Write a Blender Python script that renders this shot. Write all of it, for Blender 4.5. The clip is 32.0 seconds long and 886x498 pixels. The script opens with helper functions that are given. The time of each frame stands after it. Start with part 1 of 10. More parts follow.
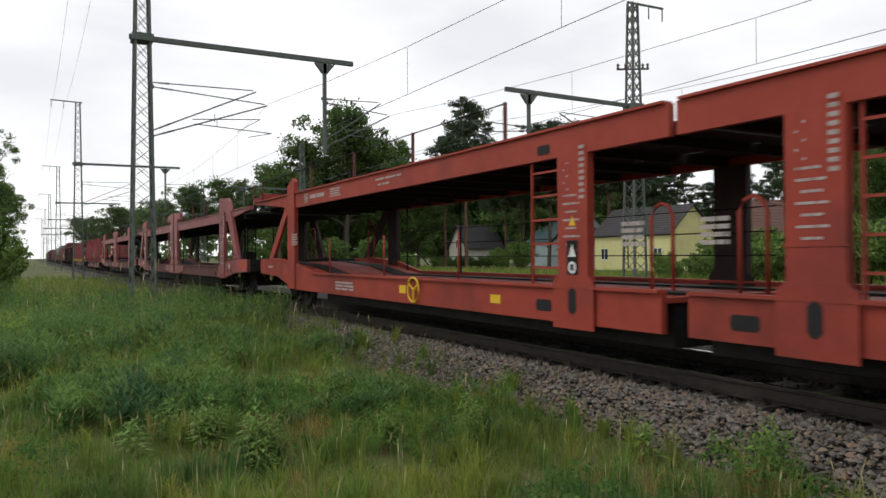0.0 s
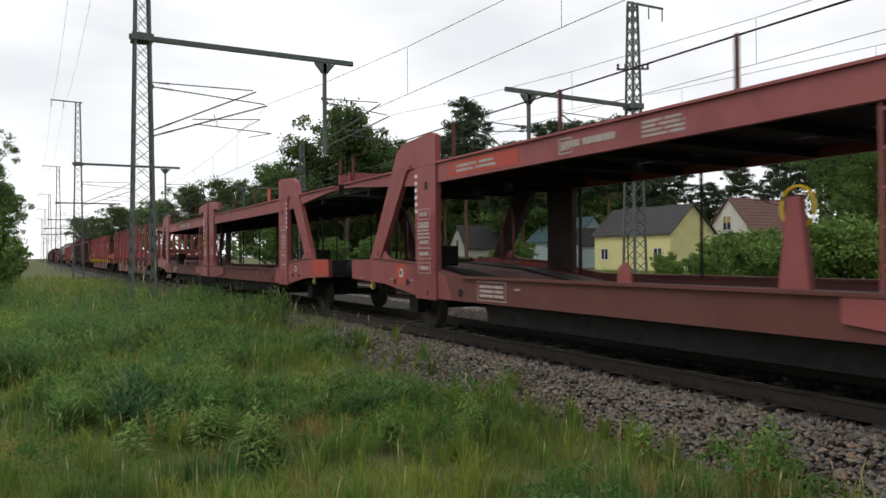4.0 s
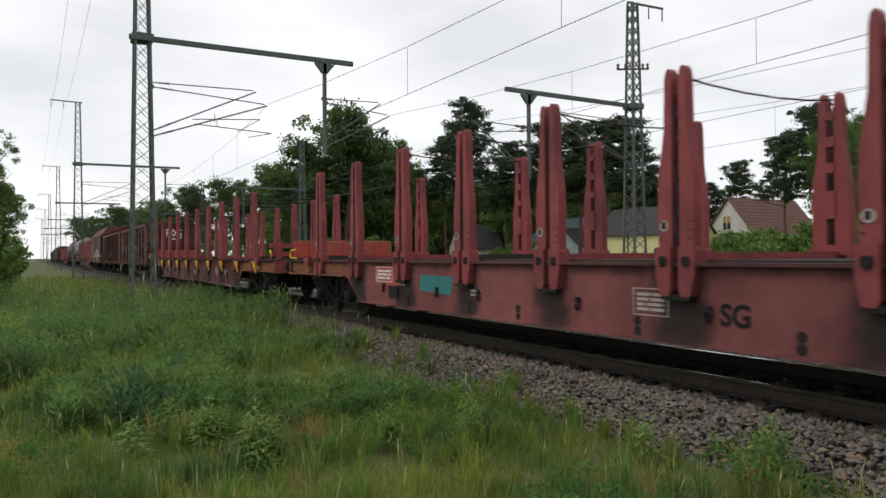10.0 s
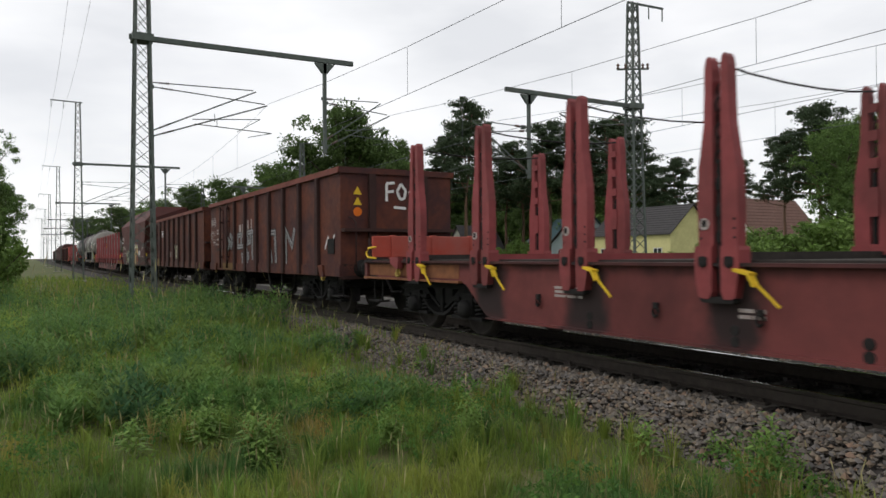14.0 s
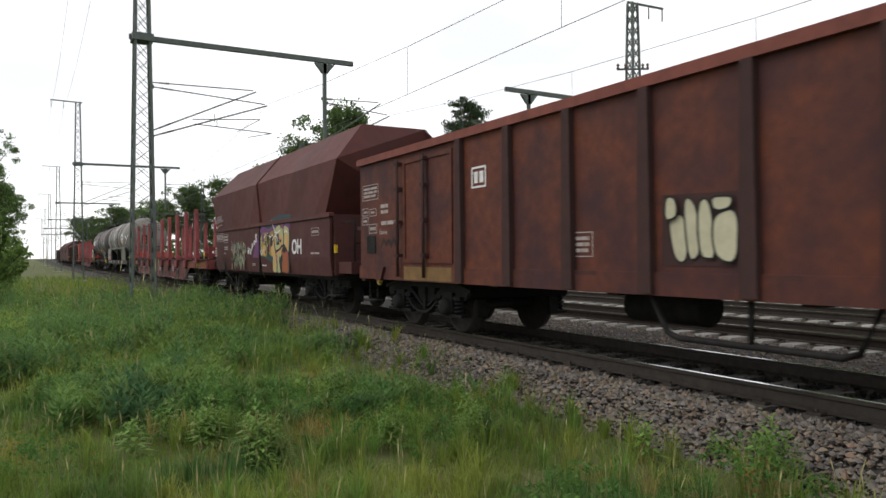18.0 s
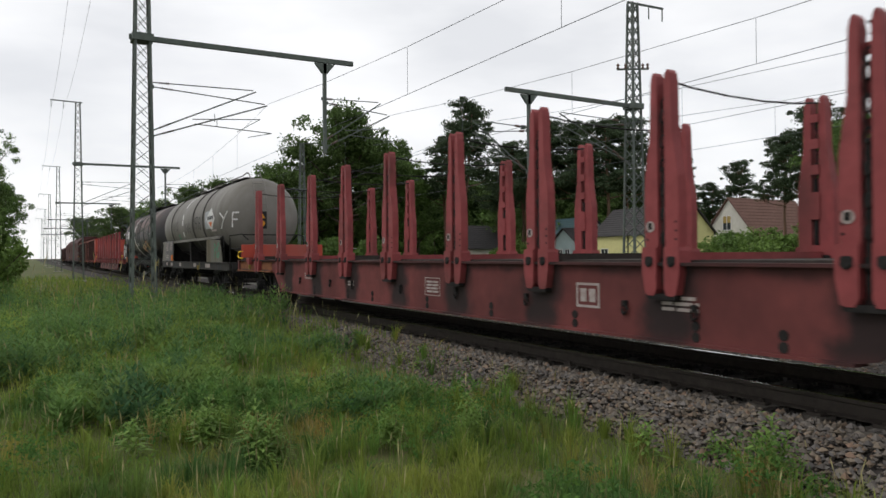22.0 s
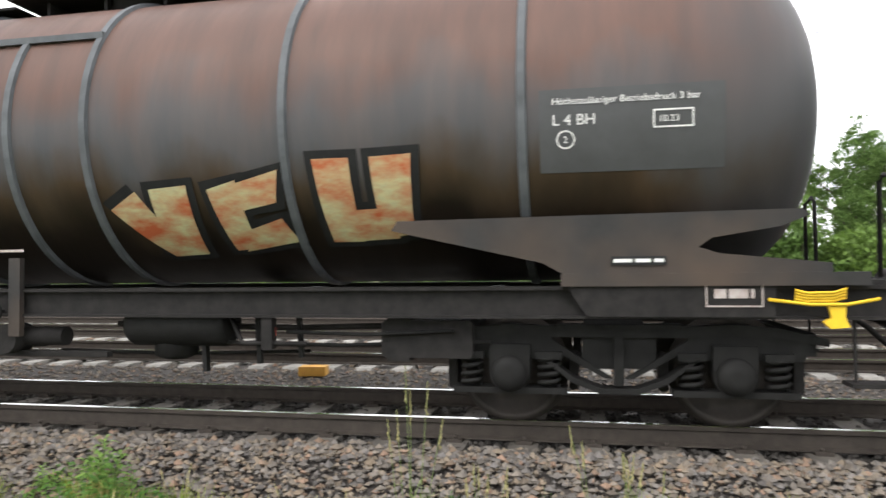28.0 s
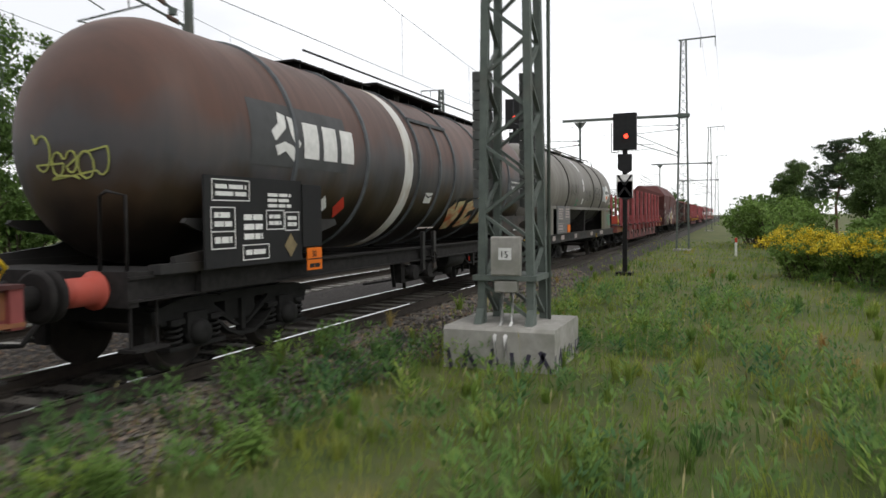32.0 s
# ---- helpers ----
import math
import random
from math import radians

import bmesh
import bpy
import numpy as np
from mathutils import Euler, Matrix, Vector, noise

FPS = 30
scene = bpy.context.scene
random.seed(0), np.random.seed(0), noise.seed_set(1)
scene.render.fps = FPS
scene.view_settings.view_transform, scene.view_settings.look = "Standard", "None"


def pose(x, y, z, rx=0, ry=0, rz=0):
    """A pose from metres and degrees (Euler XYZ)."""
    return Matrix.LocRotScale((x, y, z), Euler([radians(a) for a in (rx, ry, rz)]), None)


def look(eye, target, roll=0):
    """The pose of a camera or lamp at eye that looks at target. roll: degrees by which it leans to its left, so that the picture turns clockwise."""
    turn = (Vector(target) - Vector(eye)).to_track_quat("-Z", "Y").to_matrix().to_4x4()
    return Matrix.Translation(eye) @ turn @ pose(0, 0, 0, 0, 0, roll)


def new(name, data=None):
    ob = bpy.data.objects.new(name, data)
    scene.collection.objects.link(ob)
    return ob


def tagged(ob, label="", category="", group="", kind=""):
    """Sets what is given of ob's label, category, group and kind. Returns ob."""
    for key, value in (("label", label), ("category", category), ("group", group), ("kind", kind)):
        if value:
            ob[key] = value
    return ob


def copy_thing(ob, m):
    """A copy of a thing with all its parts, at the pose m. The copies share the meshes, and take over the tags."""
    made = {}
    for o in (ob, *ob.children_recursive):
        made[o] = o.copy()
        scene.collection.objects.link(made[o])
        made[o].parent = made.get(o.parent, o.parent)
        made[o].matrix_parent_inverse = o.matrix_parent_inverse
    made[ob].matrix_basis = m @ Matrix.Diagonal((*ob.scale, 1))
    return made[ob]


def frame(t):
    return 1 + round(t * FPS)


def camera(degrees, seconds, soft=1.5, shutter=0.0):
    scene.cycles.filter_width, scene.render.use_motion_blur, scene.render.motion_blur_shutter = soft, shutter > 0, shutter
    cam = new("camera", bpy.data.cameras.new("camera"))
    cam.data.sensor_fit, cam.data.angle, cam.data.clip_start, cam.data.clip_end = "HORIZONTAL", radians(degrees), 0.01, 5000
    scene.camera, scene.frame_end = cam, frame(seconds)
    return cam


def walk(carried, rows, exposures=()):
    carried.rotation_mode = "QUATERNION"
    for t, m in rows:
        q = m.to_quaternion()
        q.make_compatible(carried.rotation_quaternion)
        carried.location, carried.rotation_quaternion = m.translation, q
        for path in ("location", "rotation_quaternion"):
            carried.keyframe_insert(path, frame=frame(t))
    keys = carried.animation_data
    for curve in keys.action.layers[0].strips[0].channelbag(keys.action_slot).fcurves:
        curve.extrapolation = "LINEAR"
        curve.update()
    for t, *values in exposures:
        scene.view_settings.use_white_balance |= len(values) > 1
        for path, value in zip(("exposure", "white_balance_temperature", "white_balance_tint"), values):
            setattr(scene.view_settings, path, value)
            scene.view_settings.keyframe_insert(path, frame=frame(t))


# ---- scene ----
# ---- the camera and its way ----
D = 7.244                      # middle line of the near track
EYE = 1.33                     # the lens over the rail tops


def turned(yaw, pitch, roll, x=0.0, y=0.0, z=0.0):
    return pose(x, y, EYE + z, 90 + pitch, roll, yaw)


cam = camera(62.58, 32.0, soft=1.5, shutter=0.18)
STILL = turned(60.46, 0.49, 0.43)
walk(cam, [
    (0.0, STILL), (10.0, STILL), (20.0, STILL), (25.5, STILL),
    (26.0, turned(59.2, 0.52, 0.44)), (26.5, turned(53.5, 0.75, 0.5)), (27.0, turned(41.5, 1.1, 0.6)),
    (27.5, turned(27.0, 1.36, 0.68)), (28.0, turned(11.47, 1.66, 0.55)), (28.5, turned(-4.03, 1.53, 0.53)),
    (29.0, turned(-25.08, 1.30, 0.19)), (29.5, turned(-40.87, 1.22, -0.08)), (30.0, turned(-52.24, 0.86, -0.03)),
    (30.5, turned(-61.11, 0.88, 0.09)), (31.0, turned(-67.82, 0.28, -0.23, 0.06, 0.06, 0.03)),
    (31.3, turned(-67.7, 0.05, 0.2, 1.3, 0.05, 0.04)), (31.6, turned(-68.2, -0.65, 0.5, 3.2, 0.15, 0.14)),
    (31.8, turned(-68.3, -1.4, 0.6, 5.2, 0.28, 0.26)), (32.0, turned(-68.4, -2.5, 0.6, 7.6, 0.42, 0.42)),
], exposures=[(0.0, 0.0), (8.0, 0.0), (10.0, -0.1), (14.5, -0.1), (16.5, 0.1), (18.0, 0.2), (19.0, 0.4), (20.5, 0.55), (21.6, -0.1), (23.5, -0.1), (25.5, 0.0), (27.2, 0.4), (28.0, 1.35), (28.5, 2.15), (29.0, 2.6), (29.6, 2.4), (30.3, 1.93), (31.1, 0.85), (31.5, 0.3), (32.0, 0.15)])


def run(t):
    """How far the train has rolled after t seconds."""
    q = t / 10
    return 89.149 * q - 12.175 * q * q + 4.759 * q ** 3 - 0.73 * q ** 4


# ---- light: a white overcast sky ----
world = bpy.data.worlds.new("overcast")
scene.world = world
world.use_nodes = True
wn, wl = world.node_tree.nodes, world.node_tree.links
wn.clear()
sky = wn.new("ShaderNodeTexSky")
sky.sky_type, sky.sun_disc = "NISHITA", False
sky.sun_elevation, sky.sun_rotation = radians(50), radians(200)
wtc = wn.new("ShaderNodeTexCoord")
wmap = wn.new("ShaderNodeMapping")
wmap.inputs["Scale"].default_value = (1.0, 1.0, 3.2)
wno = wn.new("ShaderNodeTexNoise")
wno.inputs["Scale"].default_value, wno.inputs["Detail"].default_value = 2.2, 5
wra = wn.new("ShaderNodeValToRGB")
wra.color_ramp.elements[0].position, wra.color_ramp.elements[0].color = 0.35, (0.92, 0.93, 0.96, 1)
wra.color_ramp.elements[1].position, wra.color_ramp.elements[1].color = 0.60, (1.2, 1.2, 1.21, 1)
wsc = wn.new("ShaderNodeMixRGB")
wsc.blend_type = "MULTIPLY"
wsc.inputs[0].default_value, wsc.inputs[2].default_value = 1.0, (0.10, 0.10, 0.10, 1)
wmx = wn.new("ShaderNodeMixRGB")
wmx.inputs[0].default_value = 0.90
wbg, wou = wn.new("ShaderNodeBackground"), wn.new("ShaderNodeOutputWorld")
wl.new(wtc.outputs["Generated"], wmap.inputs["Vector"])
wl.new(wmap.outputs["Vector"], wno.inputs["Vector"])
wl.new(wno.outputs["Fac"], wra.inputs["Fac"])
wl.new(sky.outputs["Color"], wsc.inputs[1])
wl.new(wsc.outputs["Color"], wmx.inputs[1])
wl.new(wra.outputs["Color"], wmx.inputs[2])
wl.new(wmx.outputs["Color"], wbg.inputs["Color"])
wl.new(wbg.outputs["Background"], wou.inputs["Surface"])
wbg.inputs["Strength"].default_value = 1.0
sun = new("sun", bpy.data.lights.new("sun", "SUN"))
sun.data.energy, sun.data.angle, sun.data.color = 0.8, radians(25), (1.0, 0.97, 0.92)
sun.matrix_world = look((0, 0, 30), (10, 22, 0))

# ---- materials ----
MATS = {}


def see_through(m, col, share):
    """Leaves let part of the light through."""
    n, l = m.node_tree.nodes, m.node_tree.links
    t, x = n.new("ShaderNodeBsdfTranslucent"), n.new("ShaderNodeMixShader")
    l.new(col, t.inputs["Color"])
    x.inputs[0].default_value = share
    l.new(n["Principled BSDF"].outputs[0], x.inputs[1])
    l.new(t.outputs[0], x.inputs[2])
    l.new(x.outputs[0], n["Material Output"].inputs["Surface"])


def mat(name, c1, c2=None, scale=6.0, rough=0.7, metal=0.0, bump=0.0, stain=None, amount=0.35, vary=0.0, spec=0.2, stretch=(1, 1, 1), island=0.0, glow=0.0, leafy=0.0):
    """Two-scale noise between two colours, with stains of a third."""
    if name in MATS:
        return MATS[name]
    m = bpy.data.materials.new(name)
    m.use_nodes = True
    n, l = m.node_tree.nodes, m.node_tree.links
    b = n["Principled BSDF"]
    c2 = c2 or tuple(v * 0.75 for v in c1)
    tc, mp = n.new("ShaderNodeTexCoord"), n.new("ShaderNodeMapping")
    mp.inputs["Scale"].default_value = stretch
    l.new(tc.outputs["Object"], mp.inputs["Vector"])

    def noise_at(s, detail=6):
        o = n.new("ShaderNodeTexNoise")
        o.inputs["Scale"].default_value, o.inputs["Detail"].default_value = s, detail
        o.inputs["Roughness"].default_value = 0.62
        l.new(mp.outputs["Vector"], o.inputs["Vector"])
        return o.outputs["Fac"]

    def ramp(fac, lo, hi):
        o = n.new("ShaderNodeMapRange")
        o.inputs[1].default_value, o.inputs[2].default_value = lo, hi
        l.new(fac, o.inputs[0])
        return o.outputs[0]

    def mix(fac, a, c, mode="MIX"):
        o = n.new("ShaderNodeMixRGB")
        o.blend_type = mode
        if isinstance(fac, float):
            o.inputs[0].default_value = fac
        else:
            l.new(fac, o.inputs[0])
        for k, v in ((1, a), (2, c)):
            if isinstance(v, tuple):
                o.inputs[k].default_value = (*v, 1)
            else:
                l.new(v, o.inputs[k])
        return o.outputs[0]

    fine = noise_at(scale)
    col = mix(ramp(fine, 0.32, 0.68), tuple(c1), tuple(c2))
    broad = noise_at(scale * 0.16, 4)
    if stain:
        big = ramp(broad, 0.62 - amount * 0.5, 0.78 - amount * 0.3)
        col = mix(big, col, tuple(stain))
    else:
        shade = n.new("ShaderNodeMapRange")
        shade.inputs[3].default_value, shade.inputs[4].default_value = 0.82, 1.16
        l.new(broad, shade.inputs[0])
        col = mix(1.0, col, shade.outputs[0], "MULTIPLY")
    if vary or island:
        src = n.new("ShaderNodeObjectInfo").outputs["Random"] if vary else n.new("ShaderNodeNewGeometry").outputs["Random Per Island"]
        k = vary or island
        o = n.new("ShaderNodeMapRange")
        o.inputs[3].default_value, o.inputs[4].default_value = 1 - k, 1 + k
        l.new(src, o.inputs[0])
        col = mix(1.0, col, o.outputs[0], "MULTIPLY")
    l.new(col, b.inputs["Base Color"])
    r = n.new("ShaderNodeMapRange")
    r.inputs[3].default_value, r.inputs[4].default_value = max(0.02, rough - 0.12), min(1, rough + 0.12)
    l.new(fine, r.inputs[0])
    l.new(r.outputs[0], b.inputs["Roughness"])
    b.inputs["Metallic"].default_value = metal
    b.inputs["Specular IOR Level"].default_value = spec
    if bump:
        bp = n.new("ShaderNodeBump")
        bp.inputs["Strength"].default_value, bp.inputs["Distance"].default_value = bump, 0.02
        l.new(fine, bp.inputs["Height"])
        l.new(bp.outputs[0], b.inputs["Normal"])
    if glow:
        b.inputs["Emission Color"].default_value = (*c1, 1)
        b.inputs["Emission Strength"].default_value = glow
    if leafy:
        see_through(m, col, leafy)
    MATS[name] = m
    return m


ORANGE = mat("orange_red_paint", (0.33, 0.052, 0.032), (0.27, 0.043, 0.028), 3, 0.6, bump=0.05, stain=(0.17, 0.034, 0.025), amount=0.25, spec=0.22)
RED = mat("faded_red_paint", (0.275, 0.072, 0.07), (0.23, 0.058, 0.057), 3, 0.55, bump=0.06, stain=(0.16, 0.038, 0.036), amount=0.25, spec=0.4)
REDBROWN = mat("dusty_red_brown_paint", (0.125, 0.046, 0.039), (0.10, 0.04, 0.034), 3, 0.7, bump=0.06, stain=(0.12, 0.05, 0.042), amount=0.35)
STAKE = mat("stake_red_paint", (0.27, 0.058, 0.06), (0.215, 0.045, 0.047), 4, 0.6, bump=0.05, stain=(0.12, 0.034, 0.032), amount=0.3, spec=0.25)
FRAME = mat("stake_wagon_red", (0.23, 0.06, 0.056), (0.18, 0.049, 0.046), 3, 0.7, bump=0.06, stain=(0.075, 0.03, 0.027), amount=0.32, spec=0.25)
BOARD = mat("bright_red_paint", (0.43, 0.07, 0.046), (0.36, 0.06, 0.04), 4, 0.55, bump=0.05, stain=(0.34, 0.1, 0.08), amount=0.25)
DEEPRED = mat("deep_red_paint", (0.235, 0.034, 0.038), (0.2, 0.03, 0.033), 3, 0.5, bump=0.05, stain=(0.15, 0.032, 0.03), amount=0.2, spec=0.35)
RUST = mat("orange_rust", (0.24, 0.10, 0.045), (0.16, 0.07, 0.04), 7, 0.85, bump=0.15)
GOND = mat("gondola_brown_paint", (0.135, 0.041, 0.022), (0.088, 0.03, 0.02), 6.5, 0.7, bump=0.12, stain=(0.05, 0.022, 0.023), amount=0.45)
GONDDARK = mat("gondola_dark_ribs", (0.055, 0.027, 0.024), (0.04, 0.022, 0.02), 4, 0.8, bump=0.1)
OCHRE = mat("ochre_stained_steel", (0.20, 0.12, 0.045), (0.14, 0.085, 0.04), 5, 0.8, bump=0.1)
RIM = mat("gondola_rim", (0.2, 0.062, 0.045), (0.14, 0.048, 0.038), 5, 0.7, bump=0.1)
HOP = mat("hopper_brown_paint", (0.096, 0.029, 0.025), (0.078, 0.0255, 0.022), 3, 0.75, bump=0.06, stain=(0.072, 0.03, 0.027), amount=0.35, spec=0.3)
HOPLOW = mat("hopper_lower_brown", (0.078, 0.029, 0.026), (0.062, 0.025, 0.023), 3, 0.72, bump=0.06)
# Shaded copy of the frame paint: far-side posts carry shade and dirt as colour.
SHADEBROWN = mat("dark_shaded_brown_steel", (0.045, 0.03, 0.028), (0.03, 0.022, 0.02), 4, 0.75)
DARK = mat("black_grimy_steel", (0.022, 0.02, 0.019), (0.012, 0.011, 0.011), 8, 0.8, bump=0.1)
UNDER = mat("grey_grimy_steel", (0.0135, 0.013, 0.0125), (0.0075, 0.0073, 0.007), 6, 0.75, bump=0.1)
DECK = mat("dark_wood_deck", (0.05, 0.042, 0.036), (0.03, 0.026, 0.024), 9, 0.9, bump=0.3)
WHEEL = mat("wheel_steel", (0.05, 0.042, 0.037), (0.03, 0.027, 0.025), 8, 0.65, 0.3)
TREAD = mat("polished_steel", (0.8, 0.8, 0.8), (0.7, 0.7, 0.7), 5, 0.1, 1.0)
RAILSIDE = mat("rusty_rail_steel", (0.055, 0.046, 0.038), (0.036, 0.03, 0.026), 9, 0.85, bump=0.2)
GREY = mat("grey_tank_paint", (0.205, 0.192, 0.175), (0.165, 0.155, 0.136), 2.5, 0.55, bump=0.03, stain=(0.11, 0.102, 0.082), amount=0.4, stretch=(2.0, 0.7, 0.5))
YELLOW = mat("yellow_paint", (0.72, 0.48, 0.03), (0.62, 0.4, 0.03), 8, 0.5)
HOOK = mat("dirty_yellow_paint", (0.5, 0.36, 0.05), (0.3, 0.22, 0.05), 14, 0.6, stain=(0.12, 0.09, 0.05), amount=0.4)
WHITE = mat("white_marking", (0.75, 0.74, 0.72), (0.6, 0.6, 0.58), 9, 0.7)
PALE = mat("worn_pale_marking", (0.42, 0.38, 0.36), (0.3, 0.24, 0.22), 14, 0.7)
BLACK = mat("black_paint", (0.012, 0.012, 0.013), (0.02, 0.02, 0.02), 9, 0.6)
SIGNORANGE = mat("orange_sign", (0.72, 0.17, 0.015), (0.66, 0.15, 0.015), 7, 0.5)
MASTGREEN = mat("grey_green_mast_paint", (0.115, 0.135, 0.12), (0.085, 0.10, 0.09), 5, 0.7, bump=0.08, stain=(0.10, 0.095, 0.08), amount=0.2)
WIRE = mat("wire", (0.13, 0.14, 0.15), (0.10, 0.11, 0.12), 9, 0.6, 0.3)
CONCRETE = mat("concrete", (0.34, 0.33, 0.30), (0.26, 0.25, 0.23), 8, 0.9, bump=0.25, stain=(0.2, 0.2, 0.17), amount=0.3)
TIE = mat("weathered_tie", (0.13, 0.117, 0.102), (0.085, 0.077, 0.068), 7, 0.9, bump=0.25, vary=0.2)
TIE2 = mat("pale_concrete_tie", (0.30, 0.285, 0.26), (0.22, 0.21, 0.19), 8, 0.9, bump=0.2, vary=0.15)


# ---- mesh helpers ----
class Shape:
    """Collects simple solids into one mesh."""

    def __init__(self):
        self.v, self.f, self.smooth = [], [], []

    def add(self, vs, fs, smooth=False):
        k = len(self.v)
        self.v.extend(tuple(p) for p in vs)
        self.f.extend(tuple(i + k for i in q) for q in fs)
        self.smooth.extend([smooth] * len(fs))
        return self

    def box(self, x0, x1, y0, y1, z0, z1, c=0.0):
        """A box; c chamfers its long corners in the xz outline."""
        if c:
            pr = [(x0 + c, z0), (x1 - c, z0), (x1, z0 + c), (x1, z1 - c), (x1 - c, z1), (x0 + c, z1), (x0, z1 - c), (x0, z0 + c)]
            return self.prism_y(pr, y0, y1)
        vs = [(x, y, z) for x in (x0, x1) for y in (y0, y1) for z in (z0, z1)]
        return self.add(vs, [(0, 1, 3, 2), (4, 6, 7, 5), (0, 4, 5, 1), (2, 3, 7, 6), (0, 2, 6, 4), (1, 5, 7, 3)])

    def prism_y(self, pr, y0, y1):
        """An outline in x and z (anticlockwise seen from -y), drawn out along y."""
        n = len(pr)
        vs = [(x, y0, z) for x, z in pr] + [(x, y1, z) for x, z in pr]
        fs = [tuple(range(n)), tuple(range(2 * n - 1, n - 1, -1))] + [(i, i + n, (i + 1) % n + n, (i + 1) % n) for i in range(n)]
        return self.add(vs, fs)

    def prism_x(self, pr, x0, x1):
        """An outline in y and z, drawn out along x."""
        n = len(pr)
        vs = [(x0, y, z) for y, z in pr] + [(x1, y, z) for y, z in pr]
        fs = [tuple(range(n - 1, -1, -1)), tuple(range(n, 2 * n))] + [((i + 1) % n, (i + 1) % n + n, i + n, i) for i in range(n)]
        return self.add(vs, fs)

    def bar(self, a, b, w, d=None, up=(0, 0, 1)):
        """A rectangular bar from a to b, w wide and d deep."""
        a, b = Vector(a), Vector(b)
        d = d or w
        t = (b - a).normalized()
        u = Vector(up)
        if abs(t.dot(u)) > 0.98:
            u = Vector((1, 0, 0))
        s = t.cross(u).normalized()
        n = s.cross(t)
        vs = [p + s * i * w / 2 + n * j * d / 2 for p in (a, b) for i, j in ((-1, -1), (1, -1), (1, 1), (-1, 1))]
        return self.add(vs, [(3, 2, 1, 0), (4, 5, 6, 7), (0, 1, 5, 4), (1, 2, 6, 5), (2, 3, 7, 6), (3, 0, 4, 7)])

    def rod(self, pts, r, seg=6, closed=False):
        """A round rod through points."""
        pts = [Vector(p) for p in pts]
        rings = []
        for i, p in enumerate(pts):
            a, b = pts[max(i - 1, 0)], pts[min(i + 1, len(pts) - 1)]
            if closed:
                a, b = pts[i - 1], pts[(i + 1) % len(pts)]
            t = (b - a).normalized()
            u = Vector((0, 0, 1)) if abs(t.z) < 0.9 else Vector((1, 0, 0))
            s = t.cross(u).normalized()
            n = s.cross(t)
            rings.append([p + (s * math.cos(k * math.tau / seg) + n * math.sin(k * math.tau / seg)) * r for k in range(seg)])
        vs = [p for ring in rings for p in ring]
        m = len(pts)
        fs = [(i * seg + k, i * seg + (k + 1) % seg, ((i + 1) % m) * seg + (k + 1) % seg, ((i + 1) % m) * seg + k) for i in range(m if closed else m - 1) for k in range(seg)]
        if not closed:
            fs += [tuple(range(seg - 1, -1, -1)), tuple(range((m - 1) * seg, m * seg))]
        return self.add(vs, fs, True)

    def lathe(self, rings, axis="x", c=(0, 0, 0), seg=24, caps=True):
        """Rings (place along the axis, radius) round an axis."""
        vs = []
        for s, r in rings:
            for k in range(seg):
                p, q = r * math.cos(k * math.tau / seg), r * math.sin(k * math.tau / seg)
                d = {"x": (s, p, q), "y": (q, s, p), "z": (p, q, s)}[axis]
                vs.append((c[0] + d[0], c[1] + d[1], c[2] + d[2]))
        fs = [(i * seg + k, (i + 1) * seg + k, (i + 1) * seg + (k + 1) % seg, i * seg + (k + 1) % seg)[::-1] for i in range(len(rings) - 1) for k in range(seg)]
        self.add(vs, fs, True)
        if caps:
            k = len(self.v) - len(vs)
            self.f.append(tuple(range(k + seg - 1, k - 1, -1)))
            self.f.append(tuple(range(k + (len(rings) - 1) * seg, k + len(rings) * seg)))
            self.smooth += [False, False]
        return self

    def mesh(self, name, material):
        me = bpy.data.meshes.new(name)
        me.from_pydata(self.v, [], self.f)
        me.polygons.foreach_set("use_smooth", self.smooth)
        for m in (material if isinstance(material, (list, tuple)) else [material]):
            me.materials.append(m)
        me.update()
        return me


def part(name, shape, material, parent, label="", m=None):
    ob = new(name, shape.mesh(name, material) if isinstance(shape, Shape) else shape)
    if material and not isinstance(shape, Shape) and not ob.data.materials:
        ob.data.materials.append(material)
    ob.parent = parent
    if m is not None:
        ob.matrix_basis = m
    return tagged(ob, label)


def thing(name, label, category, group="", kind="", m=None):
    ob = new(name)
    if m is not None:
        ob.matrix_basis = m
    return tagged(ob, label, category, group, kind)


def solo(name, shape, material, label, category="", group="", kind="", m=None):
    ob = new(name, shape.mesh(name, material))
    if m is not None:
        ob.matrix_basis = m
    return tagged(ob, label, category, group, kind)


def writing(name, text, size, parent, m, material, label="", bold=0.0):
    """Letters of the built-in font as a thin mesh."""
    cu = bpy.data.curves.new(name, "FONT")
    cu.body, cu.size, cu.extrude, cu.offset = text, size, 0.002, bold
    cu.align_x = "LEFT"
    tmp = bpy.data.objects.new(name, cu)
    me = bpy.data.meshes.new_from_object(tmp)
    me.materials.clear()
    me.materials.append(material)
    bpy.data.objects.remove(tmp)
    ob = new(name, me)
    ob.parent, ob.matrix_basis = parent, m
    return tagged(ob, label)


def lumpy(x, y):
    """The lie of the land round the tracks."""
    if 5.45 < y:
        return -0.62
    base = -0.50 + 0.05 * noise.noise((x * 0.16, y * 0.16, 0.3)) + 0.02 * noise.noise((x * 0.8, y * 0.8, 2.0))
    if y < 0:
        base += min(0.5, -y * 0.012)
    return base


MOVERS = []                     # things that roll with the train: (thing, place at the start)
WHEELS = []                     # wheelsets that turn


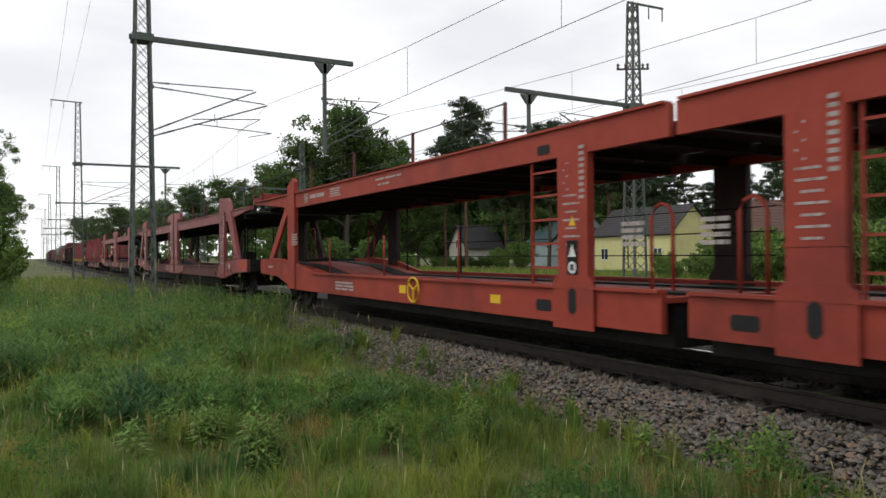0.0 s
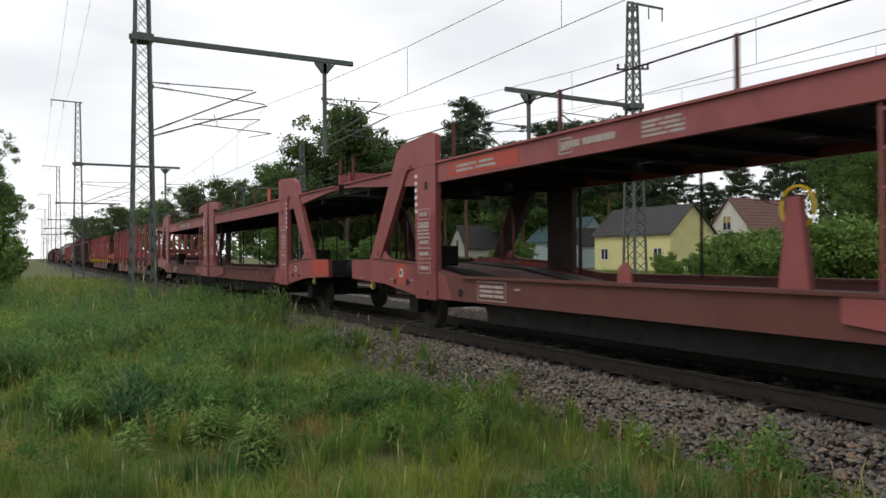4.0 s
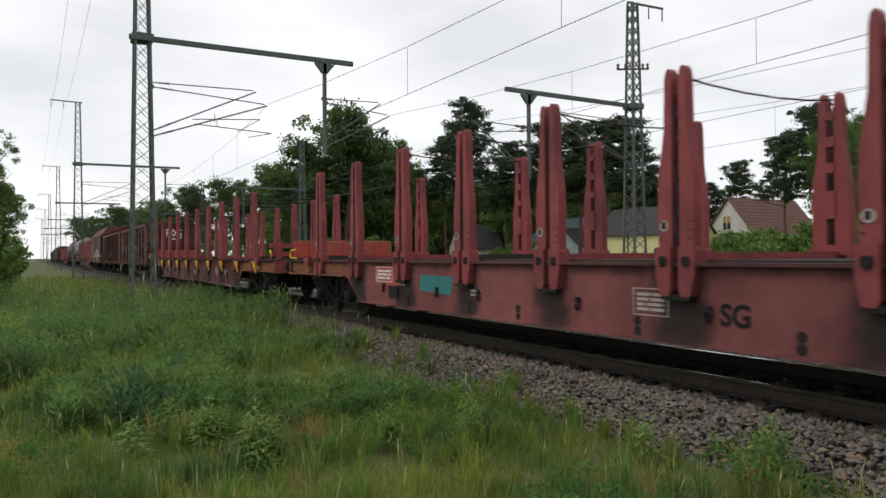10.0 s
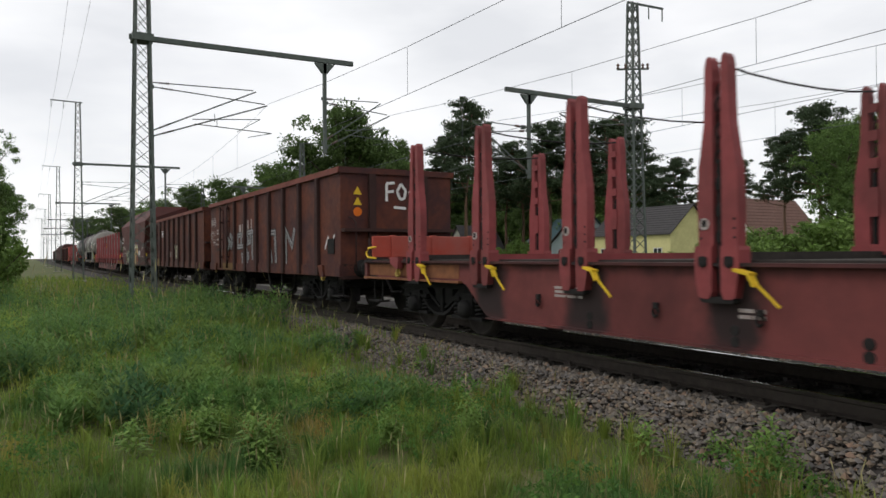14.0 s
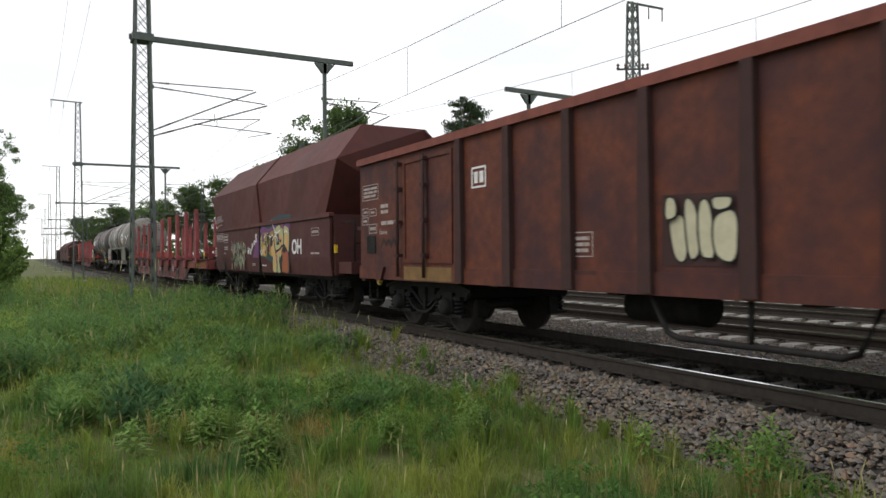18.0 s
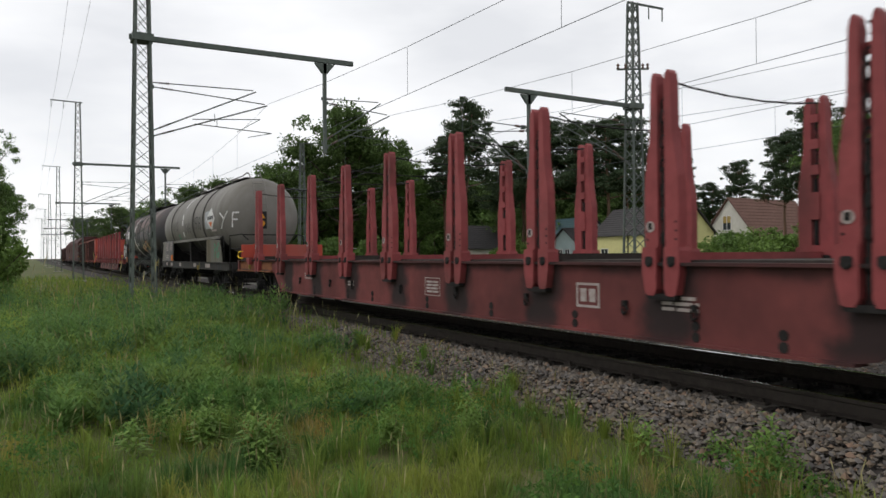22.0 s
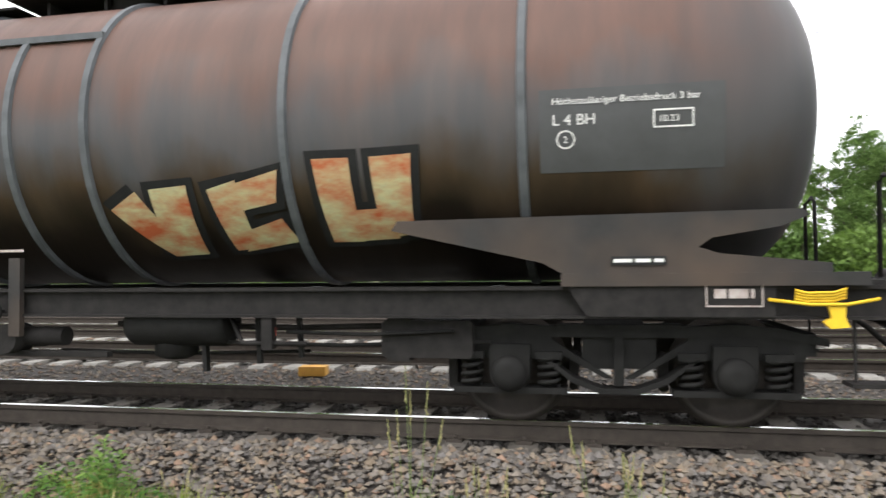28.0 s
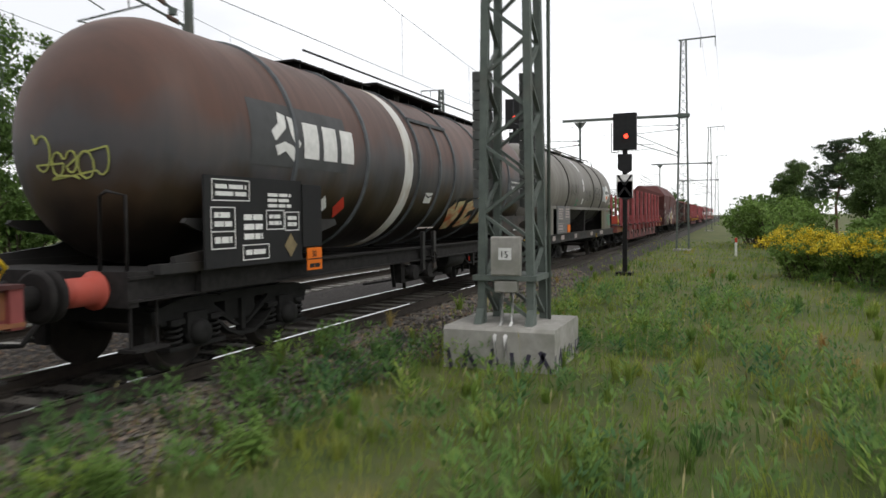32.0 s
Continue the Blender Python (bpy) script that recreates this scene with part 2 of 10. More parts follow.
# ---- running gear ----
def wheelset(parent, x, z=0.46, r=0.46):
    s = Shape()
    for y in (-0.75, 0.75):
        k = 1 if y > 0 else -1
        s.lathe([(y - 0.07 * k, r + 0.03), (y - 0.04 * k, r + 0.03), (y - 0.03 * k, r), (y + 0.06 * k, r - 0.005), (y + 0.065 * k, r - 0.06), (y + 0.02 * k, r - 0.07),
                 (y + 0.015 * k, 0.17), (y + 0.07 * k, 0.14), (y + 0.08 * k, 0.09)], "y", (0, 0, 0), 28)
    s.lathe([(-1.0, 0.075), (1.0, 0.075)], "y", (0, 0, 0), 10)
    for k in range(4):          # stiffening marks that show the turning
        a = k * math.tau / 4
        s.box(0.2 * math.cos(a) - 0.03, 0.2 * math.cos(a) + 0.03, -0.79, -0.755, 0.2 * math.sin(a) - 0.03, 0.2 * math.sin(a) + 0.03)
    ob = part("wheelset", s, WHEEL, parent, "worn steel wheelset with polished treads", pose(x, 0, z))
    WHEELS.append((ob, x, z, r))
    return ob


def springs(s, x, y, z0, z1, r=0.07, turns=5):
    pts = [(x + r * math.cos(a), y + r * math.sin(a), z0 + (z1 - z0) * i / (turns * 8)) for i in range(turns * 8 + 1) for a in [i * math.tau / 8]]
    s.rod(pts, 0.021, 5)


BRAKE = Shape().box(-0.04, 0.04, 0.0, 0.18, -0.16, 0.16, 0.015).mesh("brake_block", DARK)


def bogie(parent, x):
    """A two-axle freight bogie: bowed side frames, springs, axle boxes."""
    s = Shape()
    for k in (-1, 1):
        y = 1.0 * k
        top = [(-1.6, 0.70), (-1.25, 0.76), (-0.9, 0.78), (-0.5, 0.76), (0.5, 0.76), (0.9, 0.78), (1.25, 0.76), (1.6, 0.70), (1.6, 0.76), (1.25, 0.84), (0.9, 0.87), (0.5, 0.85), (-0.5, 0.85), (-0.9, 0.87), (-1.25, 0.84), (-1.6, 0.76)]
        s.prism_y(top, y - 0.06, y + 0.06)
        for kx in (-1, 1):
            web = [(0.52, 0.64), (0.62, 0.58), (1.42, 0.58), (1.5, 0.72), (1.25, 0.78), (0.9, 0.80), (0.55, 0.78)]
            s.prism_y([(kx * a, b) for a, b in web][::kx], y - 0.03, y + 0.03)
            s.prism_y([(kx * a, b) for a, b in [(0.05, 0.42), (0.12, 0.42), (0.55, 0.66), (0.55, 0.74)]][::kx], y - 0.03, y + 0.03)
        s.box(-0.04, 0.04, y - 0.05, y + 0.05, 0.36, 0.8)
        s.box(-0.5, 0.5, y - 0.1, y + 0.1, 0.84, 0.87)
        s.prism_y([(-0.62, 0.58), (-0.38, 0.39), (-0.15, 0.30), (0.15, 0.30), (0.38, 0.39), (0.62, 0.58), (0.62, 0.61), (0.36, 0.43), (0.14, 0.345), (-0.14, 0.345), (-0.36, 0.43), (-0.62, 0.61)], y - 0.1, y + 0.1)
        for xa in (-0.9, 0.9):
            s.lathe([(y - 0.1, 0.17), (y + 0.05, 0.17), (y + 0.11 * k, 0.155), (y + 0.19 * k, 0.13), (y + 0.2 * k, 0.05)][::1], "y", (xa, 0, 0.46), 14)
            s.box(xa - 0.48, xa + 0.48, y - 0.1, y + 0.1, 0.29, 0.34)
            for xs in (-0.33, 0.33):
                springs(s, xa + xs, y + 0.02 * k, 0.34, 0.6, 0.085, 4)
                s.box(xa + xs - 0.11, xa + xs + 0.11, y - 0.1, y + 0.1, 0.58, 0.64)
            s.box(xa - 0.17, xa + 0.17, y - 0.09, y + 0.09, 0.46, 0.7)
    s.box(-0.3, 0.3, -1.0, 1.0, 0.5, 0.78)
    for xe in (-1.45, 1.45):
        s.box(xe - 0.07, xe + 0.07, -1.0, 1.0, 0.62, 0.8)
    ob = part("bogie", s, UNDER, parent, "black grimy two-axle bogie with coil springs", pose(x, 0, 0))
    wheelset(ob, -0.9)
    wheelset(ob, 0.9)
    for y in (-0.84, 0.66):
        for xa in (-0.9, 0.9):
            for kx in (-1, 1):
                part("brake_block", BRAKE, None, ob, "", pose(xa + kx * 0.53, y, 0.45))
    return ob


def buffers(parent, xe, k, z=1.05, red=False):
    """Two buffers and a hook at the end xe; k is the way they point."""
    for y in (-0.875, 0.875):
        s = Shape()
        s.lathe([(0, 0.2), (0.03, 0.2), (0.035, 0.145), (0.33, 0.145), (0.335, 0.12), (0.5, 0.11)] if k > 0 else [(0, 0.2), (-0.03, 0.2), (-0.035, 0.145), (-0.33, 0.145), (-0.335, 0.12), (-0.5, 0.11)], "x", (xe, y, z), 16)
        b = part("buffer", s, BOARD if red else DARK, parent, "red buffer sleeve" if red else "black greasy buffer")
        p = Shape()
        e = xe + 0.5 * k
        p.lathe([(0, 0.22), (0.02 * k, 0.25), (0.05 * k, 0.255), (0.075 * k, 0.22), (0.085 * k, 0.1)], "x", (e, y, z), 20)
        part("buffer_plate", p, DARK, b)
    h = Shape()
    h.box(min(xe, xe + 0.3 * k), max(xe, xe + 0.3 * k), -0.05, 0.05, z - 0.06, z + 0.06)
    h.rod([(xe + 0.3 * k, 0, z + 0.08), (xe + 0.42 * k, 0, z + 0.02), (xe + 0.45 * k, 0, z - 0.08), (xe + 0.36 * k, 0, z - 0.14)], 0.035, 6)
    h.rod([(xe + 0.4 * k, 0.05, z), (xe + 0.52 * k, 0.05, z - 0.25), (xe + 0.6 * k, 0, z - 0.33), (xe + 0.52 * k, -0.05, z - 0.25), (xe + 0.4 * k, -0.05, z)], 0.02, 5)
    part("coupling_hook", h, DARK, parent)
    for y in (-0.35, 0.35):
        a = Shape()
        a.rod([(xe - 0.05 * k, y, z - 0.12), (xe + 0.2 * k, y, z - 0.3), (xe + 0.42 * k, y, z - 0.52), (xe + 0.6 * k, y * 0.8, z - 0.5)], 0.028, 6)
        part("air_hose", a, DARK, parent)


def foot_steps(parent, x, k, y=-1.25):
    for s0 in (-1, 1):
        s = Shape()
        yy = y * -s0 if s0 > 0 else y
        for dx in (-0.18, 0.18):
            s.bar((x + dx, yy, 0.95), (x + dx, yy, 0.45), 0.03, 0.02)
        s.box(x - 0.24, x + 0.24, yy - 0.12, yy + 0.12, 0.43, 0.46)
        part("footstep", s, DARK, parent)


def rope_hook(parent, x, y, z, material=None):
    s = Shape()
    s.bar((x, y, z), (x, y, z - 0.13), 0.06, 0.04)
    s.rod([(x - 0.09, y, z - 0.1), (x - 0.07, y, z - 0.15), (x, y, z - 0.17), (x + 0.07, y, z - 0.15), (x + 0.09, y, z - 0.1)], 0.022, 6)
    part("rope_hook", s, material or HOOK, parent, "yellow-painted cast rope hook")


def marks(parent, x, y, z, w, h, rows, material, frame_it=False, side=-1):
    """Lettering too small to read, as a block of plain bars."""
    s = Shape()
    rnd = random.Random(int(abs(x * 1000 + z * 100)) % 9973)
    rh = h / rows
    y0, y1 = sorted((y, y + 0.003 * side))
    for i in range(rows):
        zz = z - h / 2 + rh * (i + 0.5)
        px = x - w / 2
        while px < x + w / 2 - 0.02:
            ln = rnd.uniform(0.25, 0.6) * w
            ln = min(ln, x + w / 2 - px)
            s.box(px, px + ln, y0, y1, zz - rh * 0.3, zz + rh * 0.3)
            px += ln + w * 0.06
    if frame_it:
        t = 0.012
        for a, b, c, d in ((x - w / 2 - 0.05, x + w / 2 + 0.05, z + h / 2 + 0.03, z + h / 2 + 0.03 + t), (x - w / 2 - 0.05, x + w / 2 + 0.05, z - h / 2 - 0.03 - t, z - h / 2 - 0.03),
                           (x - w / 2 - 0.05 - t, x - w / 2 - 0.05, z - h / 2 - 0.03 - t, z + h / 2 + 0.03 + t), (x + w / 2 + 0.05, x + w / 2 + 0.05 + t, z - h / 2 - 0.03 - t, z + h / 2 + 0.03 + t)):
            s.box(a, b, y0, y1, c, d)
    return part("marking", s, material, parent, "stencilled marking, too small to read")


def emblem(parent, x, y, z, w, h, material):
    """A framed operator's emblem as a plain shape: outline and two blocks."""
    s = Shape()
    t = 0.07 * w
    for a, b, c, d in ((-w / 2, w / 2, h / 2 - t, h / 2), (-w / 2, w / 2, -h / 2, -h / 2 + t), (-w / 2, -w / 2 + t, -h / 2 + t, h / 2 - t), (w / 2 - t, w / 2, -h / 2 + t, h / 2 - t),
                       (-0.32 * w, -0.06 * w, -0.27 * h, 0.27 * h), (0.06 * w, 0.32 * w, -0.27 * h, 0.27 * h)):
        s.box(x + a, x + b, y - 0.003, y, z + c, z + d)
    return part("emblem", s, material, parent, "pale framed emblem")


def rolling(name, label, category, u, group="wagons of the freight train"):
    ob = thing(name, label, category, group, "", pose(u, D, 0))
    MOVERS.append((ob, u))
    return ob


def vertical(y=-1.4, x=0.0, z=0.0):
    """Pose of writing that stands on the side that faces -y."""
    return pose(x, y, z, 90, 0, 0)


# ---- car carriers ----
def carrier(u0, u1, uj, paint, label, old=False):
    """A two-storey car carrier of two close-coupled halves between u0 and u1, joined at uj."""
    mid = uj
    w = rolling("car_carrier_wagon", label, "railway wagon", mid)
    body = paint
    for k, ue in ((1, u1), (-1, u0)):
        L = abs(ue - uj)                              # this half's length
        e = lambda d: k * (L - d)                     # d metres in from the outer end

        def out(pts):
            q = [(e(a), b) for a, b in pts]
            return q if k < 0 else q[::-1]

        top, low = (2.90, 2.55) if old else (2.83, 2.52)
        sl, sh = (0.48, 0.91) if old else (0.60, 0.97)
        for y in (-1.42, 1.42):
            yo = (y - 0.04, y + 0.04)
            s = Shape()
            s.prism_y(out([(0.0, 0.86), (1.6, 0.80), (3.0, sl + 0.02), (L - 0.18, sl), (L - 0.18, sh), (4.6, sh), (3.2, 1.16), (1.1, 1.27), (0.0, 1.25)]), *yo)
            s.prism_y(out([(3.2, 1.15), (1.1, 1.26), (1.1, 1.30), (3.2, 1.19)]), y - 0.07, y + 0.07)
            s.box(min(e(4.4), e(L - 0.2)), max(e(4.4), e(L - 0.2)), y - 0.09, y + 0.07, sh, sh + 0.035)
            part("side_sill", s, body if old else REDBROWN, w)
            if not old:
                s = Shape()
                s.prism_y(out([(0.0, 0.87), (1.6, 0.81), (3.0, sl + 0.03), (4.1, sl + 0.02), (3.9, sh + 0.02), (3.2, 1.15), (1.1, 1.26), (0.0, 1.24)]), yo[0] - 0.008, yo[1] + 0.008)
                part("sill_end", s, body, w)
                s = Shape()
                pa, pb, z0_, z1_ = (0.02, 1.1, 0.9, 1.235) if k > 0 else (2.08, 2.46, 0.82, 1.2)
                s.box(min(e(pa), e(pb)), max(e(pa), e(pb)), yo[0] - 0.014, yo[1] + 0.014, z0_, z1_)
                part("sill_plate", s, BOARD, w, "bright red plate on the sill")
                s = Shape()
                s.prism_y(out([(0.9, 1.05), (2.75, 0.98), (2.75, 1.22), (1.9, 1.26), (1.6, 1.42), (1.06, 1.42), (0.9, 1.26)]), yo[0] - 0.012, yo[0])
                part("gusset", s, body, w, "welded gusset plate below the frame")
                if y < 0:
                    for d_, z_ in ((1.35, 1.4), (3.3, 0.72)):
                        s = Shape().lathe([(y - 0.1, 0.05), (y - 0.06, 0.06)], "y", (e(d_), 0, z_), 10)
                        part("frame_bolt", s, body, w)
            s = Shape()
            s.prism_y(out([(-0.42, top - 0.07), (0.1, top - 0.09), (2.9, low), (L - 0.05, low), (L - 0.05, top), (2.6, top), (-0.42, top)]), *yo)
            s.box(min(e(-0.4), e(L - 0.1)), max(e(-0.4), e(L - 0.1)), y - 0.08, y + 0.06, top, top + 0.03)
            part("upper_beam", s, body, w)
            # end frame: broad post and slanting brace in one plate
            pw = 0.55 if old else 0.72
            ph = 3.3
            if old:
                s = Shape()
                s.prism_y(out([(2.62, 0.52), (2.62 + pw, 0.52), (2.62 + pw, ph - 0.1), (2.62 + pw - 0.14, ph), (2.62, ph - 0.2)]), y - 0.075, y + 0.03)
                s.prism_y(out([(0.85, 1.25), (1.25, 1.25), (2.62, 2.5), (2.62, 2.86)]), y - 0.05, y + 0.02)
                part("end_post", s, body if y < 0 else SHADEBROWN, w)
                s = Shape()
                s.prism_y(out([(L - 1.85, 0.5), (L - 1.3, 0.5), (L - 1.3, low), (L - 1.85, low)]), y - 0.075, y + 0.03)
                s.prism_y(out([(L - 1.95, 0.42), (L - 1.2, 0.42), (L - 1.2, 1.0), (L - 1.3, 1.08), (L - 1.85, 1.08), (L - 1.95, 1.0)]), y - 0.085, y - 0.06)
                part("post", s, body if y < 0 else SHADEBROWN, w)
            else:
                s = Shape()
                s.prism_y(out([(2.9, 0.6), (2.9 + pw, 0.6), (2.9 + pw, ph), (2.9 + pw - 0.15, ph + 0.06), (2.45, ph), (2.2, ph - 0.12), (1.0, 1.28), (1.45, 1.28), (2.55, 2.78), (2.72, 2.9), (2.86, 2.84), (2.9, 2.7)]), y - 0.075, y + 0.03)
                part("end_frame", s, body if y < 0 else SHADEBROWN, w, "A-shaped end frame plate" if y < 0 else "A-shaped end frame plate, dirt and shade in its colour")
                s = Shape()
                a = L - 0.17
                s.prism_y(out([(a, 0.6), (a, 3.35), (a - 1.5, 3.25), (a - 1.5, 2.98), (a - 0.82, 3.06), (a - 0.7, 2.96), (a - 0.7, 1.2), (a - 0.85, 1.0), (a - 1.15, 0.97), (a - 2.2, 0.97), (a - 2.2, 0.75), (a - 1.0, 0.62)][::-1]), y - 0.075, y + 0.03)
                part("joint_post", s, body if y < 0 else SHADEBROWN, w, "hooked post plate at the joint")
                if y < 0 and k < 0:
                    for i in range(6):
                        s = Shape().box(min(e(a - 0.6), e(a - 0.7)), max(e(a - 0.6), e(a - 0.7)), y - 0.079, y - 0.074, 2.0 + i * 0.14, 2.08 + i * 0.14)
                        part("white_mark", s, WHITE, w)
                    s = Shape().box(min(e(a - 0.42), e(a - 0.3)), max(e(a - 0.42), e(a - 0.3)), y - 0.08, y - 0.074, 2.4, 2.56, 0.02)
                    part("slot", s, BLACK, w)
                    xm = (e(a - 0.5) + e(a - 0.18)) / 2
                    sp = part("sign_plate", Shape().box(xm - 0.14, xm + 0.14, y - 0.08, y - 0.074, 1.69, 2.19), BLACK, w, "dark plate with yellow warning signs")
                    part("triangle_sign", Shape().prism_y([(xm - 0.085, 1.99), (xm + 0.085, 1.99), (xm, 2.14)], y - 0.084, y - 0.081), YELLOW, sp)
                    part("round_sign", Shape().lathe([(y - 0.084, 0.085), (y - 0.081, 0.085)], "y", (xm, 0, 1.83), 18), YELLOW, sp)
                    part("round_sign_centre", Shape().lathe([(y - 0.087, 0.05), (y - 0.085, 0.05)], "y", (xm, 0, 1.82), 14), BLACK, sp)
                    marks(w, xm - 0.04, y - 0.0785, 1.45, 0.5, 0.18, 3, PALE)
                    marks(w, xm - 0.06, y - 0.076, 0.82, 0.28, 0.16, 2, PALE, True)
                    part("round_mark", Shape().lathe([(y - 0.08, 0.06), (y - 0.075, 0.06)], "y", (xm + 0.22, 0, 0.84), 16), OCHRE, w)
        # decks
        s = Shape()
        a0, a1 = min(e(-0.42), e(L - 0.06)), max(e(-0.42), e(L - 0.06))
        s.box(a0, a1, -1.37, 0.42, low + 0.12, low + 0.17)
        s.box(a0, a1, 0.54, 1.37, low + 0.12, low + 0.17)
        px_ = a0
        while px_ < a1:                                  # drain slots between the two deck plates
            s.box(px_, min(px_ + 0.5, a1), 0.42, 0.54, low + 0.12, low + 0.17)
            px_ += 0.86
        for i in range(int(L / 1.1)):
            rib = Shape().box(min(e(0.6 + i * 1.1), e(0.68 + i * 1.1)), max(e(0.6 + i * 1.1), e(0.68 + i * 1.1)), -1.37, 1.37, low + 0.0, low + 0.118)
            part("deck_rib", rib, DARK, w)
        part("upper_deck", s, DARK, w, "dark steel upper deck")
        # folded loading flaps across the end of the upper deck
        for y0_, y1_ in ((-1.36, -0.25), (0.05, 1.3)):
            s = Shape().box(min(e(-0.42), e(-0.36)), max(e(-0.42), e(-0.36)), y0_, y1_, top + 0.06, top + 0.27)
            fl = part("loading_flap", s, body, w, "red loading flap folded up on edge")
            for yy in (y0_ + 0.06, y1_ - 0.06):
                s = Shape().box(min(e(-0.41), e(-0.33)), max(e(-0.41), e(-0.33)), yy - 0.04, yy + 0.04, low + 0.17, top + 0.06)
                part("flap_foot", s, DARK, fl)
                s = Shape().rod([(e(-0.39), yy - 0.03, top + 0.27), (e(-0.39), yy, top + 0.31), (e(-0.39), yy + 0.03, top + 0.27)], 0.02, 5)
                part("flap_lug", s, DARK, fl)
        s = Shape()
        s.prism_y(out([(0.1, 1.17), (1.1, 1.17), (3.2, 1.05), (4.6, 0.86), (L - 0.2, 0.86), (L - 0.2, 0.80), (4.5, 0.80), (3.1, 0.99), (1.1, 1.11), (0.1, 1.11)][::-1]), -1.38, 1.38)
        part("lower_deck", s, REDBROWN if not old else body, w, "rust-stained lower deck")
        for y in (-0.95, 0.55):
            s = Shape()
            s.prism_y(out([(0.5, 1.19), (1.1, 1.19), (3.2, 1.08), (4.6, 0.89), (L - 0.4, 0.89), (L - 0.4, 0.87), (4.6, 0.87), (3.2, 1.06), (1.1, 1.17), (0.5, 1.17)][::-1]), y, y + 0.4)
            part("wheel_track", s, UNDER, w)
        s = Shape().box(min(e(4.7), e(L - 0.25)), max(e(4.7), e(L - 0.25)), -1.2, 1.2, 0.3, 0.78, 0.02)
        part("belly_frame", s, DARK, w, "black frame below the lower deck")
        # cross members and end sill
        s = Shape().box(min(e(0.0), e(0.16)), max(e(0.0), e(0.16)), -1.4, 1.4, 0.86, 1.24)
        part("end_sill", s, DARK, w)
        for d in (2.0, 5.0, 8.0, L - 1.0):
            s = Shape().box(min(e(d), e(d + 0.14)), max(e(d), e(d + 0.14)), -1.38, 1.38, 0.66 if d > 3 else 0.9, 0.8 if d > 3 else 1.1)
            part("cross_member", s, DARK, w)
        s = Shape()
        s.box(min(e(0.3), e(3.0)), max(e(0.3), e(3.0)), -0.25, 0.25, 0.7, 1.0)
        part("draft_box", s, DARK, w)
        buffers(w, e(0.0), k)
        for d in (2.15,):
            ws = wheelset(w, e(d), 0.42, 0.42)
            for y in (-1.05, 1.05):
                s = Shape()
                s.box(e(d) - 0.16, e(d) + 0.16, y - 0.1, y + 0.1, 0.3, 0.6, 0.04)
                for i in range(5):
                    s.box(e(d) - 0.6 + i * 0.07, e(d) + 0.6 - i * 0.07, y - 0.06, y + 0.06, 0.62 + i * 0.022, 0.64 + i * 0.022)
                part("axle_box", s, DARK, w)
        rope_hook(w, e(1.0), -1.44, 0.86)
        # hand rails on the upper deck: posts and a rope
        for y in (-1.3, 1.3):
            ds = [-0.3, 3.9, 6.6, 9.3, min(L - 0.4, 12.2)]
            for d in ds:
                s = Shape()
                s.bar((e(d), y, top), (e(d), y, top + 0.62), 0.05, 0.03)
                part("rail_post", s, REDBROWN, w)
            s = Shape()
            s.rod([(e(ds[0]), y, top + 0.6)] + [(e((a + b) / 2), y, top + 0.585) for a, b in zip(ds, ds[1:])][:1] + [(e(d), y, top + 0.6) for d in ds[1:]], 0.011, 5)
            part("rail_rope", s, DARK, w)
        for y in (1.3,):
            for d in (3.9, 6.6, 9.3):
                s = Shape()
                s.bar((e(d), y, sh), (e(d), y, low), 0.035, 0.03)
                part("guard_post", s, DARK, w)
            for zz in (1.3, 1.62, 1.95) if old else ():
                s = Shape()
                s.rod([(e(3.6), y, zz), (e(L - 0.8), y, zz)], 0.009, 4)
                part("guard_rope", s, DARK, w)
        # ladder near the joint, hoop rail at the outer end
        s = Shape()
        ly = -1.40 if old or k < 0 else 1.36
        lx, lw = (L - 2.08, 0.42) if not old else (L - 2.5, 0.56)
        for dx in (0.0, lw):
            s.bar((e(lx + dx), ly, sh - 0.05), (e(lx + dx), ly, top + 0.05), 0.04, 0.025)
        for i in range(6):
            s.bar((e(lx), ly, sh + 0.25 + i * 0.31), (e(lx + lw), ly, sh + 0.25 + i * 0.31), 0.028)
        if not old:
            q = lx + lw
            s.rod([(e(q), ly, top), (e(q), ly, 3.2), (e(q + 0.06), ly, 3.32), (e(q + 0.2), ly, 3.36), (e(q + 0.34), ly * 0.97, 3.3), (e(q + 0.36), ly * 0.93, 2.9)], 0.02, 6)
        # The far ladder is drawn darker than the near one, like the far posts.
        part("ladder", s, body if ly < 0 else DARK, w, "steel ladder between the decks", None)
        if not old:
            s = Shape().rod([(e(L - 1.24), -1.3, sh), (e(L - 1.24), -1.3, 3.1)], 0.022, 6)
            part("control_rod", s, DARK, w)
        s = Shape()
        hx = e(1.9)
        s.rod([(hx, 1.25, 1.2), (hx, 1.25, 2.1), (hx + 0.06 * k, 1.25, 2.24), (hx + 0.2 * k, 1.25, 2.3), (hx + 0.34 * k, 1.25, 2.24), (hx + 0.4 * k, 1.25, 2.1), (hx + 0.4 * k, 1.25, 1.2)], 0.022, 6)
        part("grab_hoop", s, body, w)
        # markings
        marks(w, e(1.0), -1.462, 1.05, 0.5, 0.1, 1, PALE)
        marks(w, e(3.2), -1.4985, 1.75, 0.42, 0.3, 5, PALE)
        marks(w, e(L - 0.55), -1.4985, 1.55, 0.34, 0.3, 4, PALE)
        if old:
            marks(w, e(6.4), -1.462, (sl + sh) / 2, 1.0, 0.2, 3, PALE)
